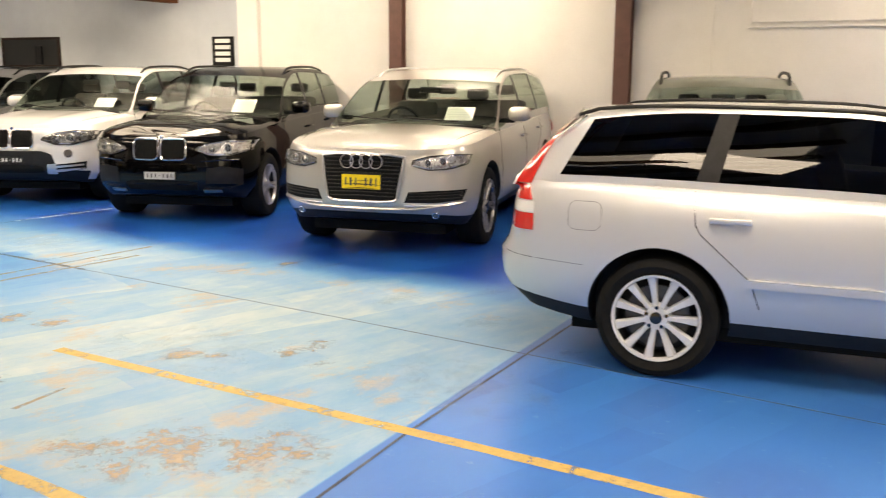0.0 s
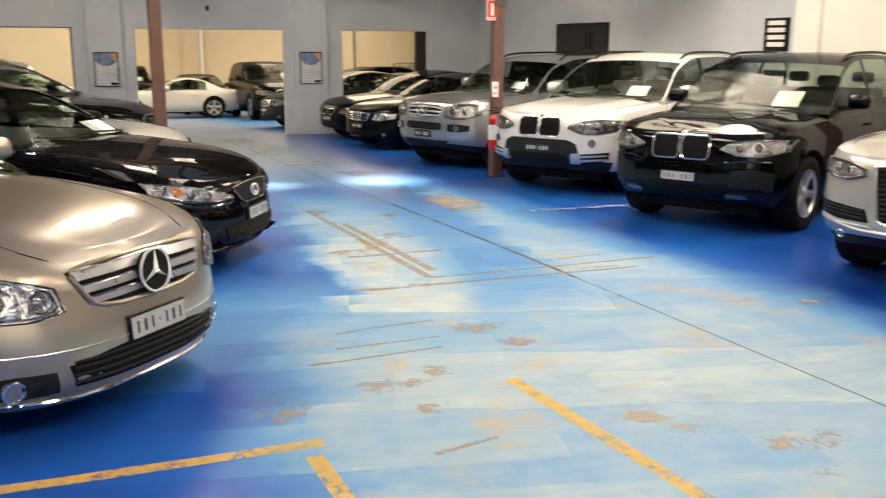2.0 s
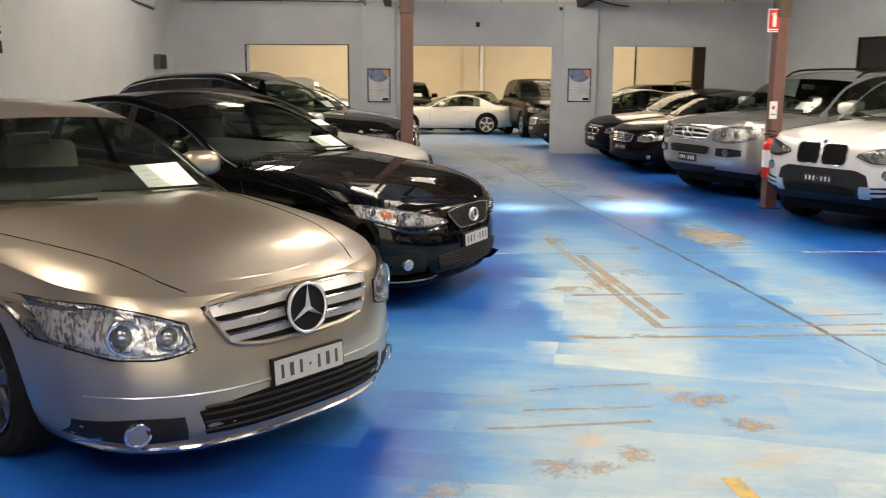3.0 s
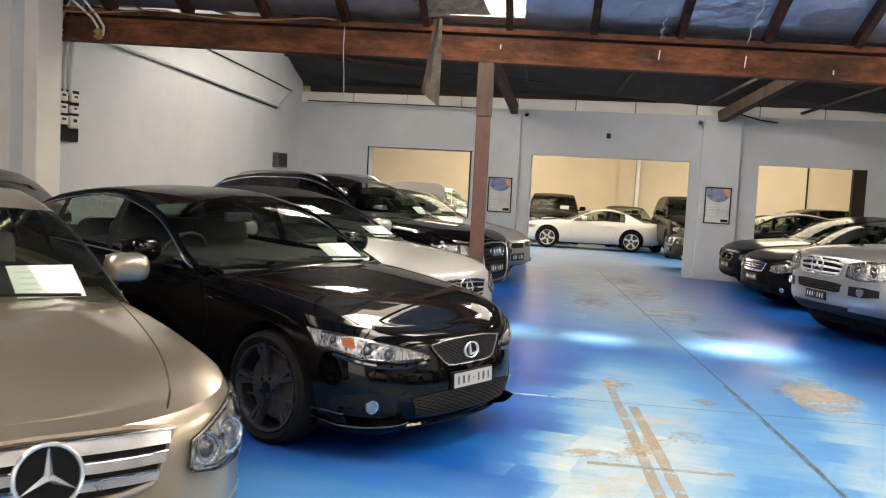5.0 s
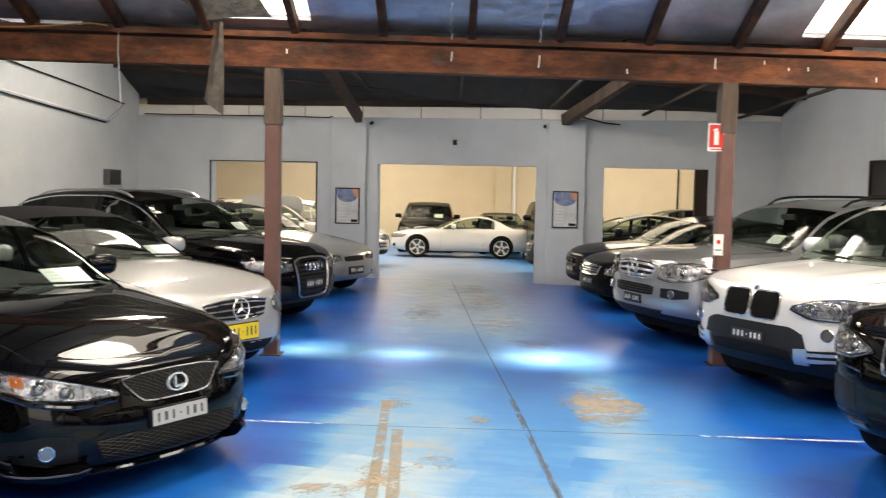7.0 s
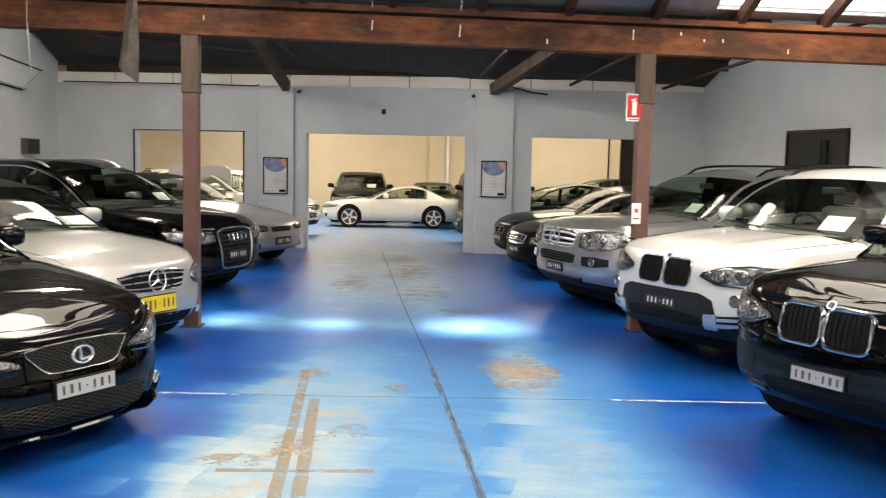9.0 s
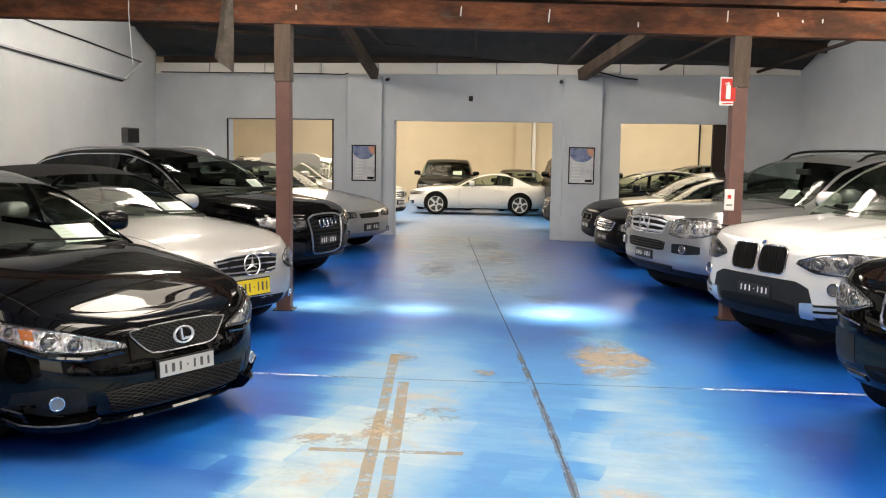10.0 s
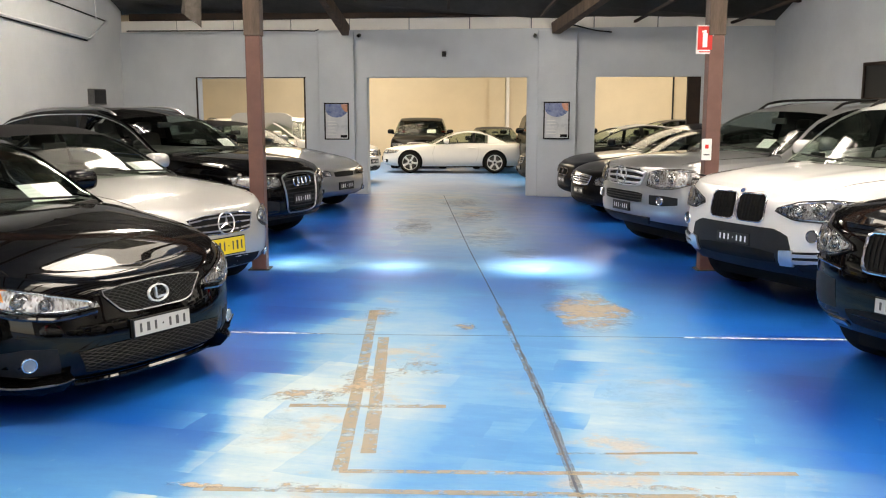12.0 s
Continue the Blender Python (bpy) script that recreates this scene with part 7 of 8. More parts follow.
line_on_floor("floor_joint", [(-0.11, 17.9), (1.07, 11.3), (1.82, 7.3), (2.15, 5.3), (2.4, 3.6), (2.75, 1.2), (3.1, -1.5), (3.4, -4)], 0.012, M_JOINT, "dark expansion joint in the floor", 0.0015, 0.003)
line_on_floor("floor_joint", [(0.2, -1.02), (1.5, -0.67), (3.6, -0.2), (5.5, 0.25), (9.5, 1.2)], 0.018, M_JOINT, "dark expansion joint in the floor", 0.0016, 0.003)
line_on_floor("floor_joint", [(-6, 6.7), (0.5, 6.95), (3.2, 7.2), (8, 7.6)], 0.012, M_JOINT, "dark expansion joint in the floor", 0.0012, 0.002)
line_on_floor("floor_line", [(0.63, 7.8), (0.86, 6.4), (1.18, 4.36)], 0.075, M_TAN_LINE, "worn tan line on the floor")
line_on_floor("floor_line", [(0.89, 6.9), (1.06, 5.9), (1.27, 4.6)], 0.08, M_TAN_LINE, "worn tan line on the floor", 0.0022)
line_on_floor("floor_line", [(0.66, 5.27), (1.56, 5.37)], 0.06, M_TAN_LINE, "worn tan line on the floor", 0.0026)
line_on_floor("floor_line", [(1.18, 4.36), (2.3, 4.48), (3.33, 4.61)], 0.045, M_TAN_LINE, "worn tan line on the floor", 0.0024)
line_on_floor("floor_line", [(0.62, 4.08), (1.9, 4.2), (3.0, 4.3)], 0.05, M_TAN_LINE, "worn tan line on the floor", 0.0024)
line_on_floor("floor_line", [(1.02, 1.95), (1.15, 1.27), (1.51, -0.58), (1.78, -2.05), (2.1, -3.8)], 0.085, M_YELLOW, "yellow bay line on the floor")
line_on_floor("floor_line", [(-0.18, 1.22), (-0.13, 0.89), (-0.01, 0.27), (0.25, -1.5), (0.5, -3.4)], 0.085, M_YELLOW, "yellow bay line on the floor")
line_on_floor("floor_line", [(-0.12, 1.36), (-0.7, 1.3), (-1.35, 1.24), (-2.4, 1.14)], 0.085, M_YELLOW, "yellow bay line on the floor", 0.0028)
line_on_floor("floor_line", [(-0.3, 6.9), (0.55, 6.96)], 0.035, M_WHITE_LINE, "thin white line on the floor", 0.003)
line_on_floor("floor_line", [(3.12, 7.19), (4.2, 7.27), (5.2, 7.36)], 0.035, M_WHITE_LINE, "thin white line on the floor", 0.003)
line_on_floor("floor_line", [(1.66, 8.1), (2.0, 6.2), (2.19, 5.05), (2.33, 4.1)], 0.045, M_JOINT_EDGE, "pale worn edge along the floor joint", 0.0010, 0.012)
for pts in ([(0.2, 3.02), (0.43, 3.1), (0.9, 3.18)], [(0.15, 2.72), (0.84, 2.81)], [(-0.1, 2.45), (0.35, 2.52), (0.8, 2.6)], [(0.35, 1.1), (0.69, 1.21)], [(2.2, 4.72), (2.9, 4.82)]):
    line_on_floor("floor_line", pts, 0.03, M_TAN_LINE, "thin worn tan scratch across the floor", 0.0023, 0.012)
for i, (x, y, rx, ry, turn) in enumerate(((2.45, 8.02, 0.30, 0.62, 14), (1.18, 2.96, 0.17, 0.13, 20), (1.28, 2.60, 0.16, 0.10, 10), (0.62, 0.05, 0.36, 0.30, 20), (0.86, -0.35, 0.26, 0.34, -20),
                                          (0.33, 2.0, 0.26, 0.12, 10), (0.49, 1.64, 0.12, 0.10, 0), (0.95, 5.75, 0.16, 0.34, 0), (0.70, 5.45, 0.20, 0.12, 0), (1.10, 4.16, 0.20, 0.05, 5), (0.62, 2.17, 0.14, 0.10, 60),
                                          (1.52, 1.22, 0.13, 0.09, -30), (1.62, 1.09, 0.07, 0.10, 40), (1.45, 7.3, 0.1, 0.12, 0), (0.72, 7.7, 0.14, 0.2, 8), (2.09, 0.80, 0.22, 0.10, -20), (1.94, 0.49, 0.16, 0.08, 10),
                                          (3.68, 2.90, 0.22, 0.09, -10), (-0.27, 1.74, 0.16, 0.10, 0), (1.25, 6.1, 0.22, 0.16, 0), (0.58, 4.11, 0.16, 0.025, 6), (2.82, 4.36, 0.30, 0.03, 6), (0.30, 0.35, 0.14, 0.22, 0))):
    patch_on_floor(x, y, rx * 1.35, ry * 1.35, i + 1, M_TAN_BIG if i == 0 else M_TAN, turn, 0.0031 + 0.0001 * i)
for i, (x, y, rx, ry, turn) in enumerate(((3.75, -0.45, 0.12, 0.07, 20), (3.9, 2.6, 0.25, 0.06, 10), (3.2, 3.1, 0.30, 0.05, -20), (2.2, 9.0, 0.3, 0.5, 0), (2.8, 5.6, 0.45, 0.6, 0), (0.75, 4.9, 0.4, 0.5, 0), (1.6, 1.4, 0.7, 0.9, 0), (2.2, -0.4, 0.6, 0.8, 0), (-0.3, 1.9, 0.2, 0.5, 30), (3.3, 0.35, 0.35, 0.16, -30), (3.05, -0.55, 0.28, 0.10, 15), (4.3, 0.9, 0.5, 0.12, 25), (3.5, 1.25, 0.4, 0.2, -15))):
    patch_on_floor(x, y, rx, ry, i + 30, M_SCUFF, turn, 0.0007 + 0.00005 * i, "pale scuffed patch of floor paint")


for i, (x, y, rx, ry) in enumerate(((1.25, 12.4, 0.45, 1.2), (0.8, 14.6, 0.45, 1.4), (1.75, 11.0, 0.35, 0.5), (0.1, 13.2, 0.3, 1.1), (0.4, 16.6, 0.5, 0.9))):
    patch_on_floor(x, y, rx, ry, i + 60, M_BROWN_SOFT, 12, 0.0014 + 0.00004 * i, "brown traffic film over the blue floor paint")


# ---------------------------------------------------------------- signs, posters, fittings
M_SIGN_RED = plain("sign_red", (0.62, 0.03, 0.025), 0.35)
M_SIGN_WHITE = plain("sign_white", (0.8, 0.8, 0.78), 0.35)
M_POSTER_BLUE = surface("poster_blue", (0.10, 0.14, 0.32), (0.28, 0.34, 0.52), 14, 0.3, bumps=0)
M_POSTER_ORANGE = surface("poster_orange", (0.60, 0.24, 0.14), (0.66, 0.38, 0.28), 20, 0.3, bumps=0)
M_POSTER_GREY = surface("poster_grey", (0.52, 0.54, 0.58), (0.70, 0.71, 0.73), 6, 0.3, bumps=0)


def poster(x0, x1, z0, z1, y):
    ob = new("framed_poster")
    w, h = x1 - x0, z1 - z0
    for a, b, c, d in ((0, w, 0, 0.022), (0, w, h - 0.022, h), (0, 0.022, 0.022, h - 0.022), (w - 0.022, w, 0.022, h - 0.022)):
        part("frame_bar", box(a, b, -0.025, 0, c, d), M_BLACK, ob)
    part("sheet", box(0.022, w - 0.022, -0.012, 0, 0.022, h - 0.022), M_POSTER_GREY, ob, "pale grey printed sheet")
    bm = bmesh.new()
    pts = [(0.025, h - 0.025), (w - 0.025, h - 0.025)] + [(w / 2 + (w / 2 - 0.025) * math.cos(a), h - 0.12 - 0.16 * math.sin(a)) for a in (math.pi * k / 14 for k in range(15))]
    f = bm.faces.new([bm.verts.new((x, -0.0145, z)) for x, z in pts])
    r = bmesh.ops.extrude_face_region(bm, geom=[f])
    bmesh.ops.translate(bm, vec=(0, 0.002, 0), verts=[v for v in r["geom"] if isinstance(v, bmesh.types.BMVert)])
    part("printed_area", bm, M_POSTER_BLUE, ob, "blue printed area")
    bm = bmesh.new()
    pts = [(w - 0.026, h - 0.026), (w - 0.15, h - 0.026)] + [(w - 0.026 - 0.124 * math.cos(a), h - 0.026 - 0.15 * math.sin(a)) for a in (math.pi / 2 * k / 8 for k in range(1, 9))]
    f = bm.faces.new([bm.verts.new((x, -0.0165, z)) for x, z in pts])
    r = bmesh.ops.extrude_face_region(bm, geom=[f])
    bmesh.ops.translate(bm, vec=(0, 0.002, 0), verts=[v for v in r["geom"] if isinstance(v, bmesh.types.BMVert)])
    part("printed_spot", bm, M_POSTER_ORANGE, ob, "orange printed spot")
    for k in range(5):
        part("printed_line", box(0.06, 0.24 - 0.02 * (k % 3), -0.0135, -0.012, 0.10 + 0.06 * k, 0.112 + 0.06 * k), M_SIGN_WHITE, ob)
    part("printed_block", box(w - 0.17, w - 0.04, -0.0135, -0.012, 0.04, 0.09), M_BLACK, ob)
    ob.location = (x0, y, z0)
    return tagged(ob, "framed poster with a blue top on the grey pier", "poster", "posters")


poster(-2.44, -1.955, 1.06, 1.765, 17.889)
poster(1.78, 2.265, 1.09, 1.785, 17.889)


def fire_sign():
    ob = new("fire_sign")
    part("panel", box(0, 0.175, -0.004, 0, 0, 0.285, None, 0.003), M_SIGN_WHITE, ob, "white enamel panel")
    part("red_field", box(0.014, 0.161, -0.0055, -0.004, 0.04, 0.272), M_SIGN_RED, ob, "red printed field")
    bm = box(0.064, 0.111, -0.007, -0.0055, 0.065, 0.205, None, 0.0)
    add_box(bm, 0.076, 0.099, -0.007, -0.0055, 0.207, 0.235)
    add_box(bm, 0.054, 0.076, -0.007, -0.0055, 0.212, 0.228)
    part("pictogram", bm, M_SIGN_WHITE, ob, "white extinguisher shape")
    part("printed_line", box(0.03, 0.145, -0.005, -0.004, 0.014, 0.026), M_SIGN_RED, ob)
    ob.matrix_world = pose(3.50, 10.10, 2.235, 0, 0, 7.3)
    return tagged(ob, "red and white fire point sign on the column", "sign")


fire_sign()


def small_notice():
    ob = new("notice")
    part("panel", box(0, 0.10, -0.003, 0, 0, 0.22), M_SIGN_WHITE, ob)
    part("picture", box(0.032, 0.068, -0.005, -0.003, 0.12, 0.16), M_SIGN_RED, ob, "red printed square")
    part("printed_block", box(0.02, 0.08, -0.005, -0.003, 0.05, 0.062), M_INK, ob)
    ob.matrix_world = pose(3.60, 10.10, 1.16, 0, 0, 7)
    return tagged(ob, "small white notice on the column", "notice")


small_notice()


def extinguisher():
    ob = new("fire_extinguisher")
    bm = bmesh.new()
    prof = [(0.0, 0.0), (0.065, 0.0), (0.075, 0.012), (0.075, 0.36), (0.066, 0.41), (0.03, 0.445), (0.022, 0.47), (0.0, 0.47)]
    rings = [[bm.verts.new((max(r, 1e-4) * math.cos(2 * math.pi * k / 24), max(r, 1e-4) * math.sin(2 * math.pi * k / 24), z)) for k in range(24)] for r, z in prof]
    for a, b in zip(rings, rings[1:]):
        for k in range(24):
            bm.faces.new((a[k], a[(k + 1) % 24], b[(k + 1) % 24], b[k]))
    part("cylinder", bm, plain("extinguisher_red", (0.6, 0.02, 0.015), 0.25, coat=0.5), ob, "glossy red cylinder", True)
    bm = bmesh.new()
    disc_at(bm, (0, 0, 0.33), (0, 0, 1), 0.0765, 0.20, 24)
    part("label_band", bm, M_SIGN_WHITE, ob, "white label band")
    bm = box(-0.02, 0.02, -0.02, 0.02, 0.46, 0.50, None, 0.005)
    add_box(bm, -0.09, 0.03, -0.012, 0.012, 0.505, 0.52)
    add_box(bm, -0.09, 0.0, -0.012, 0.012, 0.54, 0.555, pose(0, 0, 0, 0, 6, 0))
    part("valve", bm, M_PLASTIC, ob)
    bm = bmesh.new()
    tube(bm, [(0.02, 0, 0.48), (0.07, 0, 0.50), (0.095, 0, 0.42), (0.09, 0, 0.25), (0.085, 0, 0.14)], 0.011, 8)
    part("hose", bm, M_RUBBER, ob, "", True)
    part("bracket", box(-0.03, 0.03, 0.07, 0.095, 0.2, 0.45), M_STEEL_BROWN, ob)
    ob.matrix_world = pose(3.60, 9.99, 0.42) @ Matrix.Scale(1.08, 4)
    return tagged(ob, "red fire extinguisher with a white label on the column", "fire extinguisher")


extinguisher()


def on_wall_left(y0, y1, z0, z1):
    """Pose with x along the left wall towards the back, y into the wall."""
    y = y0
    m = Matrix(((0.08 * -1, -1, 0, wall_x_left(y)), (1, -0.08, 0, y), (0, 0, 1, z0), (0, 0, 0, 1)))
    return m


def meter_board():
    ob = new("meter_board")
    part("board", box(0, 0.54, -0.04, 0, 0, 0.60, None, 0.006), M_BLACK, ob, "black backing board")
    case = surface("meter_case", (0.60, 0.58, 0.53), (0.78, 0.76, 0.72), 9, 0.4)
    for x, z, w, h in ((0.05, 0.46, 0.19, 0.11), (0.31, 0.46, 0.17, 0.10), (0.05, 0.32, 0.19, 0.11), (0.31, 0.33, 0.16, 0.09), (0.05, 0.19, 0.20, 0.10), (0.29, 0.15, 0.19, 0.15)):
        mt = part("meter", box(x, x + w, -0.085, -0.04, z, z + h, None, 0.014), case, ob, "pale meter case", True)
        part("dial", box(x + w * 0.3, x + w * 0.7, -0.088, -0.085, z + h * 0.5, z + h * 0.75), M_CLAD, mt)
    ob.matrix_world = on_wall_left(8.80, 9.29, 1.92, 2.46)
    return tagged(ob, "black electric meter board with pale meters", "meter board")


meter_board()
bm = bmesh.new()
for y, r in ((8.86, 0.025), (9.02, 0.022), (9.14, 0.03)):
    tube(bm, [(wall_x_left(y) + 0.04, y, 2.46), (wall_x_left(y) + 0.04, y, 2.85), (wall_x_left(y) + 0.06, y + 0.03, 3.3), (wall_x_left(y) + 0.3, y + 0.05, 3.75)], r, 8)
tagged(mesh_object("conduit", bm, M_WALL_PALE), "grey conduits rising from the meter board", "conduit")
bm = bmesh.new()
tube(bm, [(wall_x_left(8.84) + 0.03, 8.84, 1.96), (wall_x_left(8.84) + 0.03, 8.84, 0.05)], 0.03, 8)
tagged(mesh_object("downpipe", bm, M_WALL_PALE), "white conduit running down the wall", "conduit")

ob = new("wall_box")
part("case", box(0, 0.55, -0.12, 0, 0, 0.29, None, 0.01), surface("grey_steel_box", (0.06, 0.065, 0.07), (0.12, 0.125, 0.13), 8, 0.5), ob)
part("door", box(0.03, 0.52, -0.128, -0.12, 0.02, 0.27, None, 0.004), M_CLAD, ob)
ob.matrix_world = on_wall_left(16.36, 16.9, 1.73, 2.02)
tagged(ob, "dark grey steel switch box on the wall", "switch box")


def wall_strip(name, pts, r, mt, label):
    bm = bmesh.new()
    tube(bm, [(wall_x_left(y) + 0.01 + r, y, z) for y, z in pts], r, 6)
    tagged(mesh_object(name, bm, mt), label, "pipe")


wall_strip("old_flashing", [(9.6, 3.26), (10.17, 3.21), (13, 3.06), (16.42, 2.88)], 0.016, M_CLAD, "dark line of old roof flashing on the wall")
wall_strip("old_pipe", [(9.8, 3.22), (12.0, 3.13), (16.5, 2.92), (17.3, 3.28)], 0.03, M_WALL_PALE, "painted pipe sloping along the wall")
wall_strip("wall_cable", [(9.7, 3.85), (11.5, 3.72), (13.08, 3.55), (15.5, 3.42), (17.3, 3.30)], 0.013, M_CLAD, "dark cable along the wall")


# right wall fittings
def on_wall_right(y, z):
    """Pose with x along the right wall towards the entrance, y into the wall."""
    d = Vector((0.245, -1, 0)).normalized()
    nrm = Vector((-d.y, d.x, 0))
    m = Matrix((d, nrm, Vector((0, 0, 1)))).transposed().to_4x4()
    m.translation = (wall_x_right(y), y, z)
    return m


ob = new("window_opening")
part("dark_panel", box(0, 1.52, -0.015, 0, 0, 0.47), plain("dark_opening", (0.012, 0.013, 0.014), 0.35), ob, "dark pane")
for a, b, c, d in ((-0.05, 1.57, 0.47, 0.52), (-0.05, 1.57, -0.05, 0), (-0.05, 0, 0, 0.47), (1.52, 1.57, 0, 0.47)):
    part("frame_bar", box(a, b, -0.04, 0, c, d, None, 0.004), M_TIMBER_DARK, ob)
part("pale_vase", box(0.92, 1.08, -0.035, -0.015, 0.0, 0.36, None, 0.03), M_CLAD, ob, "dim grey shape behind the pane", True)
ob.matrix_world = on_wall_right(15.05, 1.83)
tagged(ob, "dark framed window high in the side wall", "window")

ob = new("notice_board")
part("board", box(0, 0.46, -0.03, 0, 0, 0.49, None, 0.004), M_BLACK, ob, "black board")
for k in range(4):
    part("white_bar", box(0.07, 0.39, -0.034, -0.03, 0.07 + 0.105 * k, 0.135 + 0.105 * k), M_SIGN_WHITE, ob)
ob.matrix_world = on_wall_right(9.92, 1.82)
tagged(ob, "black board with white bars on the wall", "notice board")

for y in (6.46, 3.04):
    ob = new("wall_post")
    part("flange", box(0, 0.22, -0.14, -0.125, 0, 6.3), M_STEEL_BROWN, ob)
    part("web", box(0.095, 0.125, -0.125, 0, 0, 6.3), M_STEEL_BROWN, ob)
    part("back_flange", box(0, 0.22, -0.012, 0, 0, 6.3), M_STEEL_BROWN, ob)
    ob.matrix_world = on_wall_right(y, 0)
    tagged(ob, "brown painted steel post against the white wall", "post", "wall posts")
structure("wall_pilaster", box(0, 0.42, -0.1, 0, 0, 6.3, on_wall_right(9.32, 0), 0.01), M_WALL_WHITE, "white painted pilaster on the side wall")
bm = bmesh.new()
for z in (2.33, 2.40):
    add_box(bm, 0, 5.5, -0.03, 0, z - 0.012, z + 0.012, on_wall_right(1.35, 0))
add_box(bm, -0.03, 0, -0.03, 0, 2.31, 3.6, on_wall_right(1.35, 0))
tagged(mesh_object("wall_rail", bm, M_WALL_WHITE), "white painted twin rail on the wall", "rail")
bm = bmesh.new()
add_box(bm, 0, 0.02, -0.012, 0, 0.0, 6.0, on_wall_right(1.82, 0))
tagged(mesh_object("wall_cover_strip", bm, M_WALL_WHITE), "white cover strip over a wall joint", "trim")

# ---------------------------------------------------------------- under the roof
bm = bmesh.new()
g = []
for j in range(9):
    t = j / 8
    z = 3.44 - 0.95 * t
    row = []
    for i in range(5):
        s = i / 4
        x = -1.50 - 0.05 * t + (s - 0.5) * (0.10 + 0.10 * t)
        zz = z + (0.16 * (1 - s) * t)
        row.append(bm.verts.new((x, 9.40 + 0.03 * math.sin(6 * s + 3 * t), zz)))
    g.append(row)
for j in range(8):
    for i in range(4):
        bm.faces.new((g[j][i], g[j][i + 1], g[j + 1][i + 1], g[j + 1][i]))
r = bmesh.ops.extrude_face_region(bm, geom=list(bm.faces))
bmesh.ops.translate(bm, vec=(0, -0.008, 0), verts=[v for v in r["geom"] if isinstance(v, bmesh.types.BMVert)])
tagged(mesh_object("hanging_cloth", bm, surface("grey_sacking", (0.045, 0.038, 0.032), (0.13, 0.11, 0.09), 12, 0.9), smooth=True), "torn grey-brown sarking hanging from the beam", "cloth")
bm = bmesh.new()
g2 = [(-1.9, 8.6, 3.75), (-1.0, 8.7, 3.78), (-0.9, 9.3, 3.47), (-1.6, 9.25, 3.44)]
vs = [bm.verts.new(p) for p in g2]
f = bm.faces.new(vs)
bmesh.ops.subdivide_edges(bm, edges=bm.edges, cuts=4, use_grid_fill=True)
for v in bm.verts:
    v.co.z += 0.05 * noise.noise(v.co * 3)
tagged(mesh_object("torn_lining", bm, surface("torn_lining", (0.08, 0.06, 0.04), (0.42, 0.36, 0.27), 9, 0.8, fine=35), smooth=True), "torn piece of roof lining below the skylight", "cloth")
bm = bmesh.new()
tube(bm, [(-2.53, 9.29, 3.36), (-2.535, 9.29, 3.1), (-2.515, 9.29, 2.8), (-2.505, 9.29, 2.57)], 0.006, 5)
tagged(mesh_object("hanging_wire", bm, M_WALL_PALE), "thin white wire hanging from the beam", "wire")
for a, b, w in (((-1.98, 17.85, 3.12), (-2.14, 15.9, 3.9), 0.13), ((1.98, 17.85, 3.12), (3.3, 15.6, 3.82), 0.17)):
    bm = bmesh.new()
    bar_between(bm, a, b, w, 0.2)
    tagged(mesh_object("roof_strut", bm, M_TIMBER_GREY), "weathered timber strut on the wall pier", "strut", "roof struts")
bm = bmesh.new()
tube(bm, [(-6.4, 17.9, 3.16), (-3.4, 17.9, 3.14), (-2.6, 17.86, 3.12), (-2.5, 17.8, 3.14)], 0.012, 5)
tagged(mesh_object("wall_cable", bm, M_PLASTIC), "long black cable along the ledge of the wall", "cable", "wall cables")
bm = bmesh.new()
tube(bm, [(2.2, 17.8, 3.2), (2.7, 17.9, 3.08), (3.0, 17.93, 3.05)], 0.014, 5)
tagged(mesh_object("wall_cable", bm, M_PLASTIC), "short black cable drooping on the wall", "cable", "wall cables")
M_OCHRE = surface("ochre_glaze", (0.30, 0.17, 0.05), (0.52, 0.34, 0.13), 20, 0.5, bumps=0.3)
for x, z in ((-5.33, 3.14), (-5.83, 3.15)):
    ob = new("cable_insulator")
    bm = bmesh.new()
    disc_at(bm, (0, 0, 0.06), (0, 0, 1), 0.035, 0.12, 16, 0.028)
    part("stem", bm, M_OCHRE, ob, "", True)
    for dz in (-0.03, 0.03):
        bm = bmesh.new()
        disc_at(bm, (0, 0, dz + 0.012), (0, 0, 1), 0.055, 0.024, 20, 0.045)
        part("collar", bm, M_OCHRE, ob, "", True)
    ob.location = (x, 8.90, z)
    tagged(ob, "ochre glazed insulator on the face of the beam", "insulator", "insulators on the beam")
for x0, x1, lab in ((-5.55, -5.26, "pale bent conduit running down to the beam"), (-5.74, -5.34, "pale bent conduit running down beside the other")):
    bm = bmesh.new()
    tube(bm, [(x0 - 0.3, 8.55, 3.86), (x0, 8.76, 3.62), (x1 - 0.06, 8.88, 3.32), (x1, 8.90, 3.22), (x1 - 0.01, 8.90, 3.12)], 0.014, 8)
    tagged(mesh_object("conduit", bm, M_WALL_WHITE, smooth=True), lab, "conduit", "bent conduits")
# sagging cable under the roof lining
bm = bmesh.new()
tube(bm, [roof_point(u, -0.25, -0.16 - 0.07 * abs(math.sin(u * 1.7))) for u in (-6 + 0.15 * k for k in range(30))], 0.008, 5)
tagged(mesh_object("roof_cable", bm, plain("old_cable", (0.35, 0.2, 0.08), 0.6)), "old brown cable looping along the plate", "cable")
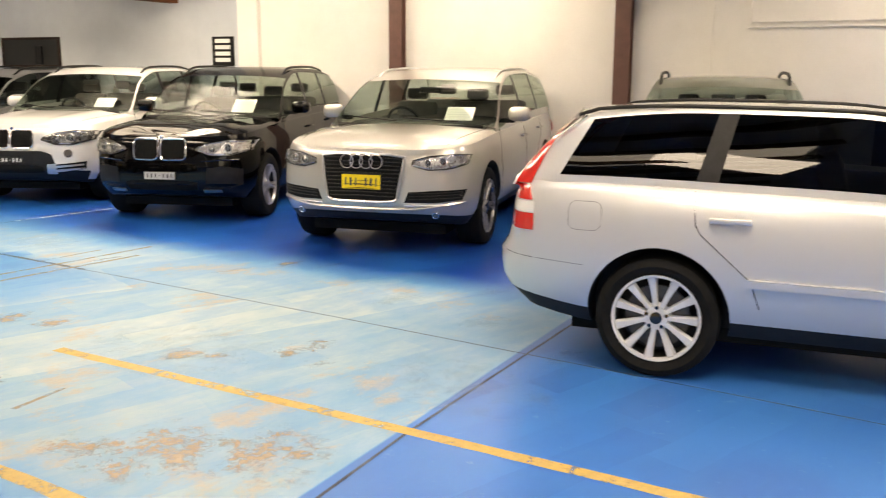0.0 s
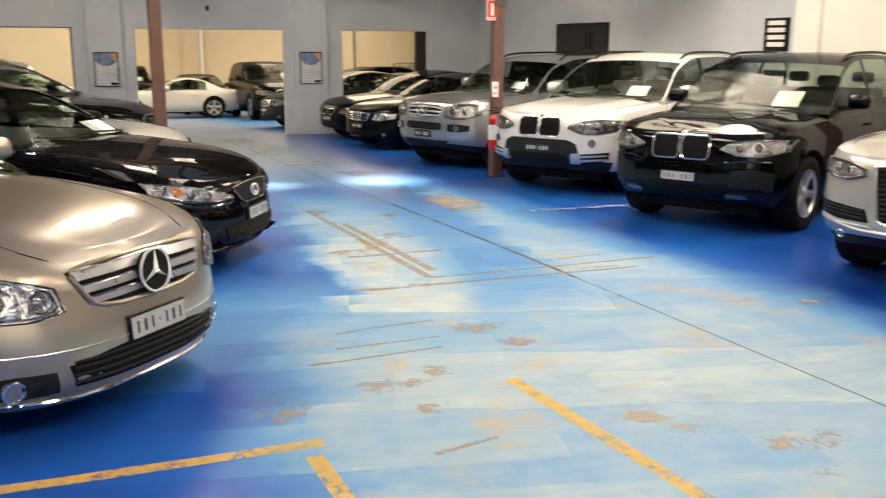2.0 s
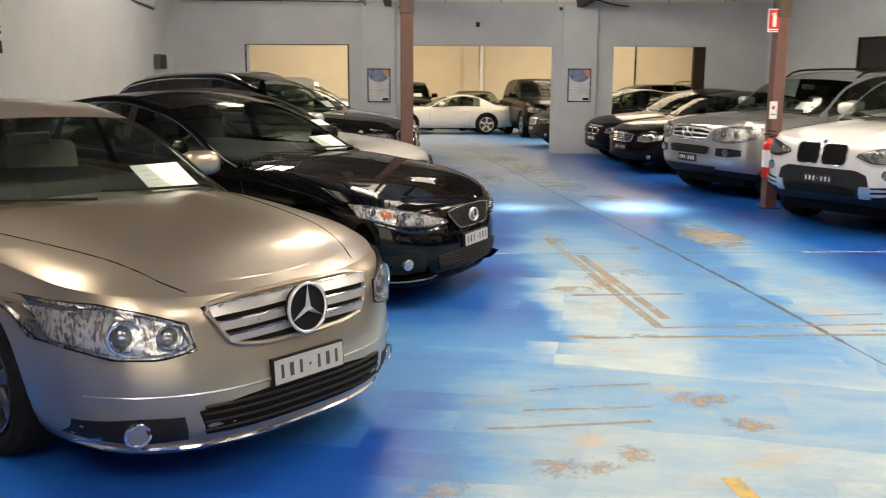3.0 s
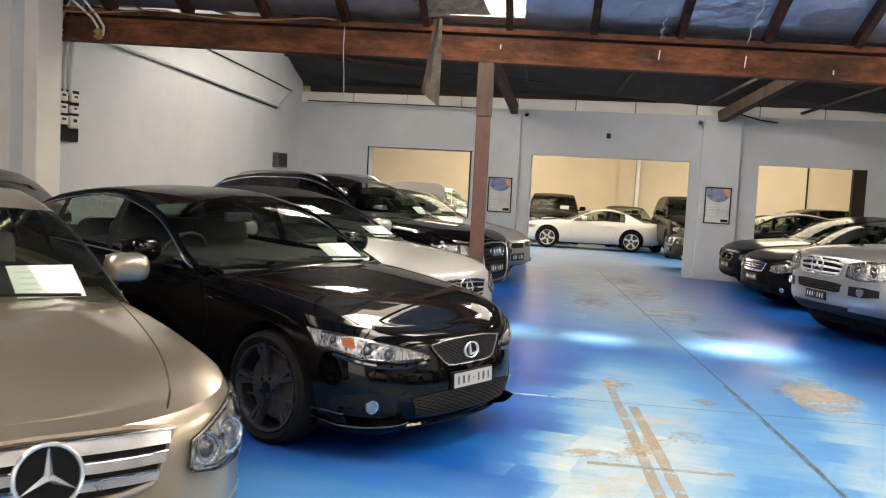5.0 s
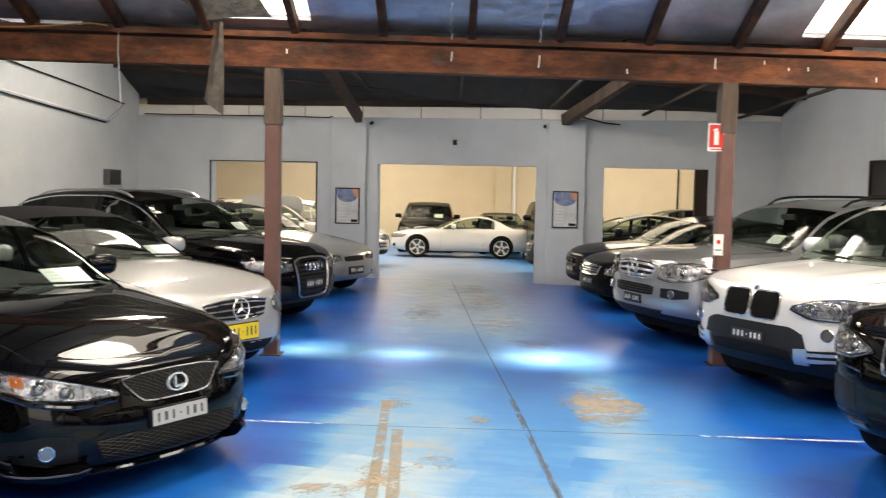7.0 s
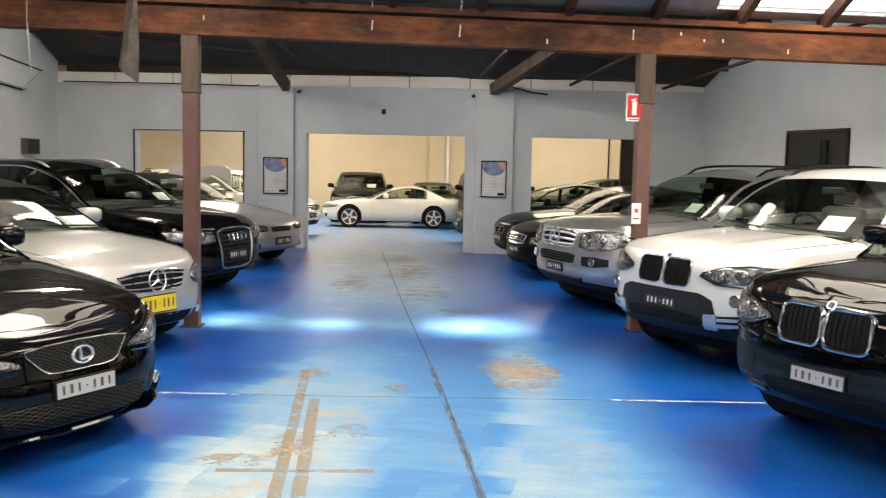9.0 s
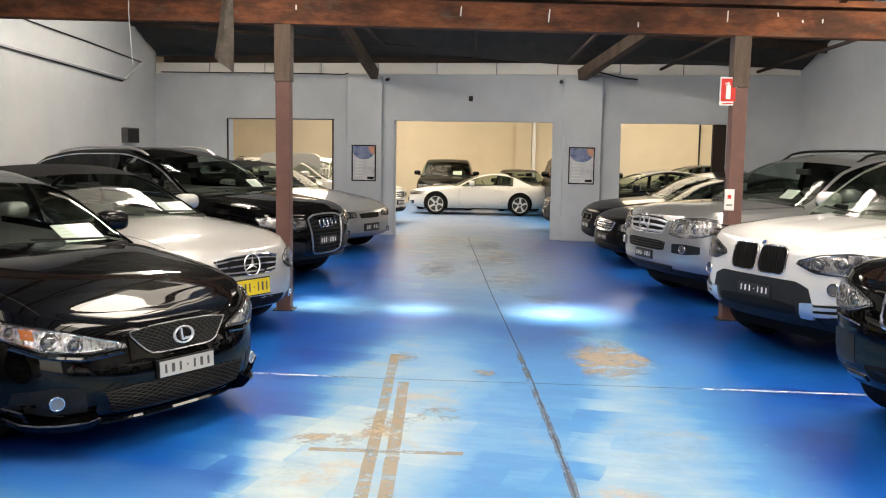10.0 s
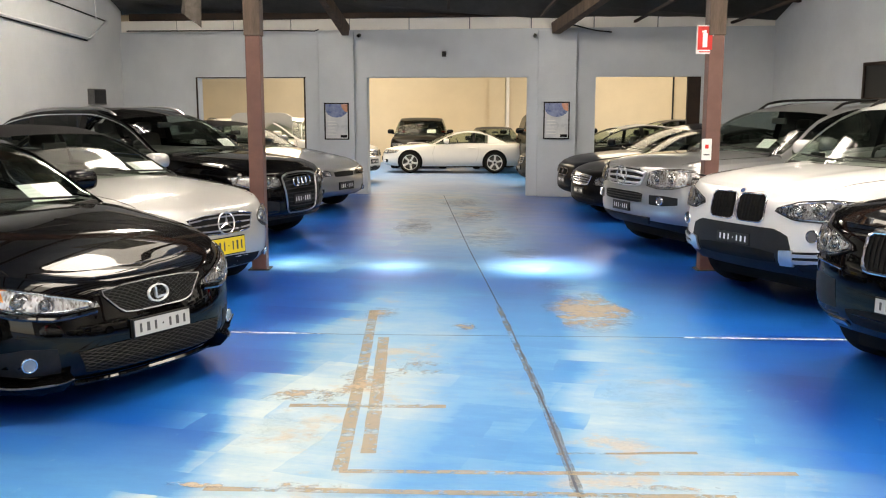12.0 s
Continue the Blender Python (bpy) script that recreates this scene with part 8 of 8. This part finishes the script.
# small fittings high on the dividing wall
def wall_camera(x, z):
    ob = new("security_camera")
    part("bracket", box(-0.02, 0.02, -0.06, 0, -0.02, 0.02), M_PLASTIC, ob)
    bm = bmesh.new()
    disc_at(bm, (0, -0.16, -0.03), (0, -1, -0.15), 0.032, 0.12, 16)
    part("body", bm, M_PLASTIC, ob, "small dark camera body", True)
    bm = bmesh.new()
    disc_at(bm, (0, -0.168, -0.032), (0, -1, -0.15), 0.022, 0.008, 16)
    part("lens", bm, M_GLOSS_BLACK, ob)
    ob.location = (x, WY0, z)
    tagged(ob, "small dark security camera high on the wall", "camera", "security cameras")


wall_camera(-1.74, 3.05)
wall_camera(1.60, 3.02)
ob = new("wall_hook")
part("plate", box(-0.04, 0.04, -0.012, 0, -0.05, 0.05, None, 0.004), M_CLAD, ob)
bm = bmesh.new()
tube(bm, [(0, 0, 0.02), (0, -0.06, 0.02), (0, -0.09, 0.0), (0, -0.08, -0.03)], 0.008, 6)
part("hook", bm, M_CLAD, ob)
ob.location = (-0.12, WY0, 2.68)
tagged(ob, "small dark hook on the grey wall", "hook")
# right opening jamb
structure("trim_jamb", box(4.42, 4.65, 18.02, 18.2, 0, 2.24), M_TIMBER_DARK, "dark timber jamb of the opening")
for (a, b) in ((-5.02, -2.87), (-1.62, 1.455)):
    bm = bmesh.new()
    for x in (a - 0.02, b + 0.02):
        add_box(bm, x - 0.02, x + 0.008, 17.985, 18.01, 0, 2.26)
    add_box(bm, a - 0.04, b + 0.04, 17.985, 18.01, 2.25, 2.264)
    structure("trim_edge", bm, M_TIMBER_DARK if a < -4 else M_WALL_GREY, "thin edging round the opening")
bm = bmesh.new()
tube(bm, [(0.02, 34.92, -0.42), (0.02, 34.92, 4.6)], 0.07, 12)
tagged(mesh_object("downpipe", bm, M_WALL_WHITE), "pale painted pipe down the far wall", "pipe")
bm = bmesh.new()
tube(bm, [(6.0, 34.9, -0.42), (6.0, 34.9, 4.6)], 0.03, 10)
tagged(mesh_object("downpipe", bm, M_CLAD), "dark pipe down the far wall", "pipe")
structure("wall_pilaster", box(-0.66, -0.07, 34.88, 35.0, -0.45, 4.6), M_WALL_CREAM, "cream painted pilaster on the far wall")


# ---------------------------------------------------------------- drips, nails and cobwebs on the beam
M_DRIP = plain("old_white_paint", (0.72, 0.71, 0.68), 0.6)
rnd = random.Random(5)
for u, ln in ((0.15, 0.05), (1.85, 0.10), (2.75, 0.13), (3.65, 0.05), (4.55, 0.11), (5.05, 0.04), (5.3, 0.03), (5.5, 0.04), (6.2, 0.05)):
    p = B0 + BU * u - BV * 0.101
    z = beam_z(u) + 0.10 + 0.15 * rnd.random()
    drip = mesh_object("paint_drip", box(-0.007, 0.007, -0.004, 0, -ln, 0, pose(p.x, p.y, z, 0, 6 * rnd.uniform(-1, 1), 7.3), 0.003), M_DRIP)
    tagged(drip, "white paint drip on the timber beam", "paint drip", "paint drips on the beam")
for u, v0, v1 in ((1.84, -0.12, -0.75), (2.74, -0.12, -1.1)):
    bm = bmesh.new()
    tube(bm, [roof_point(u + 0.02 * math.sin(9 * k), v0 + (v1 - v0) * k / 8, -0.145 - 0.012 * math.sin(5 * k)) for k in range(9)], 0.006, 5)
    tagged(mesh_object("loose_wire", bm, M_DRIP), "pale loose wire stapled along a rafter", "wire", "loose wires")
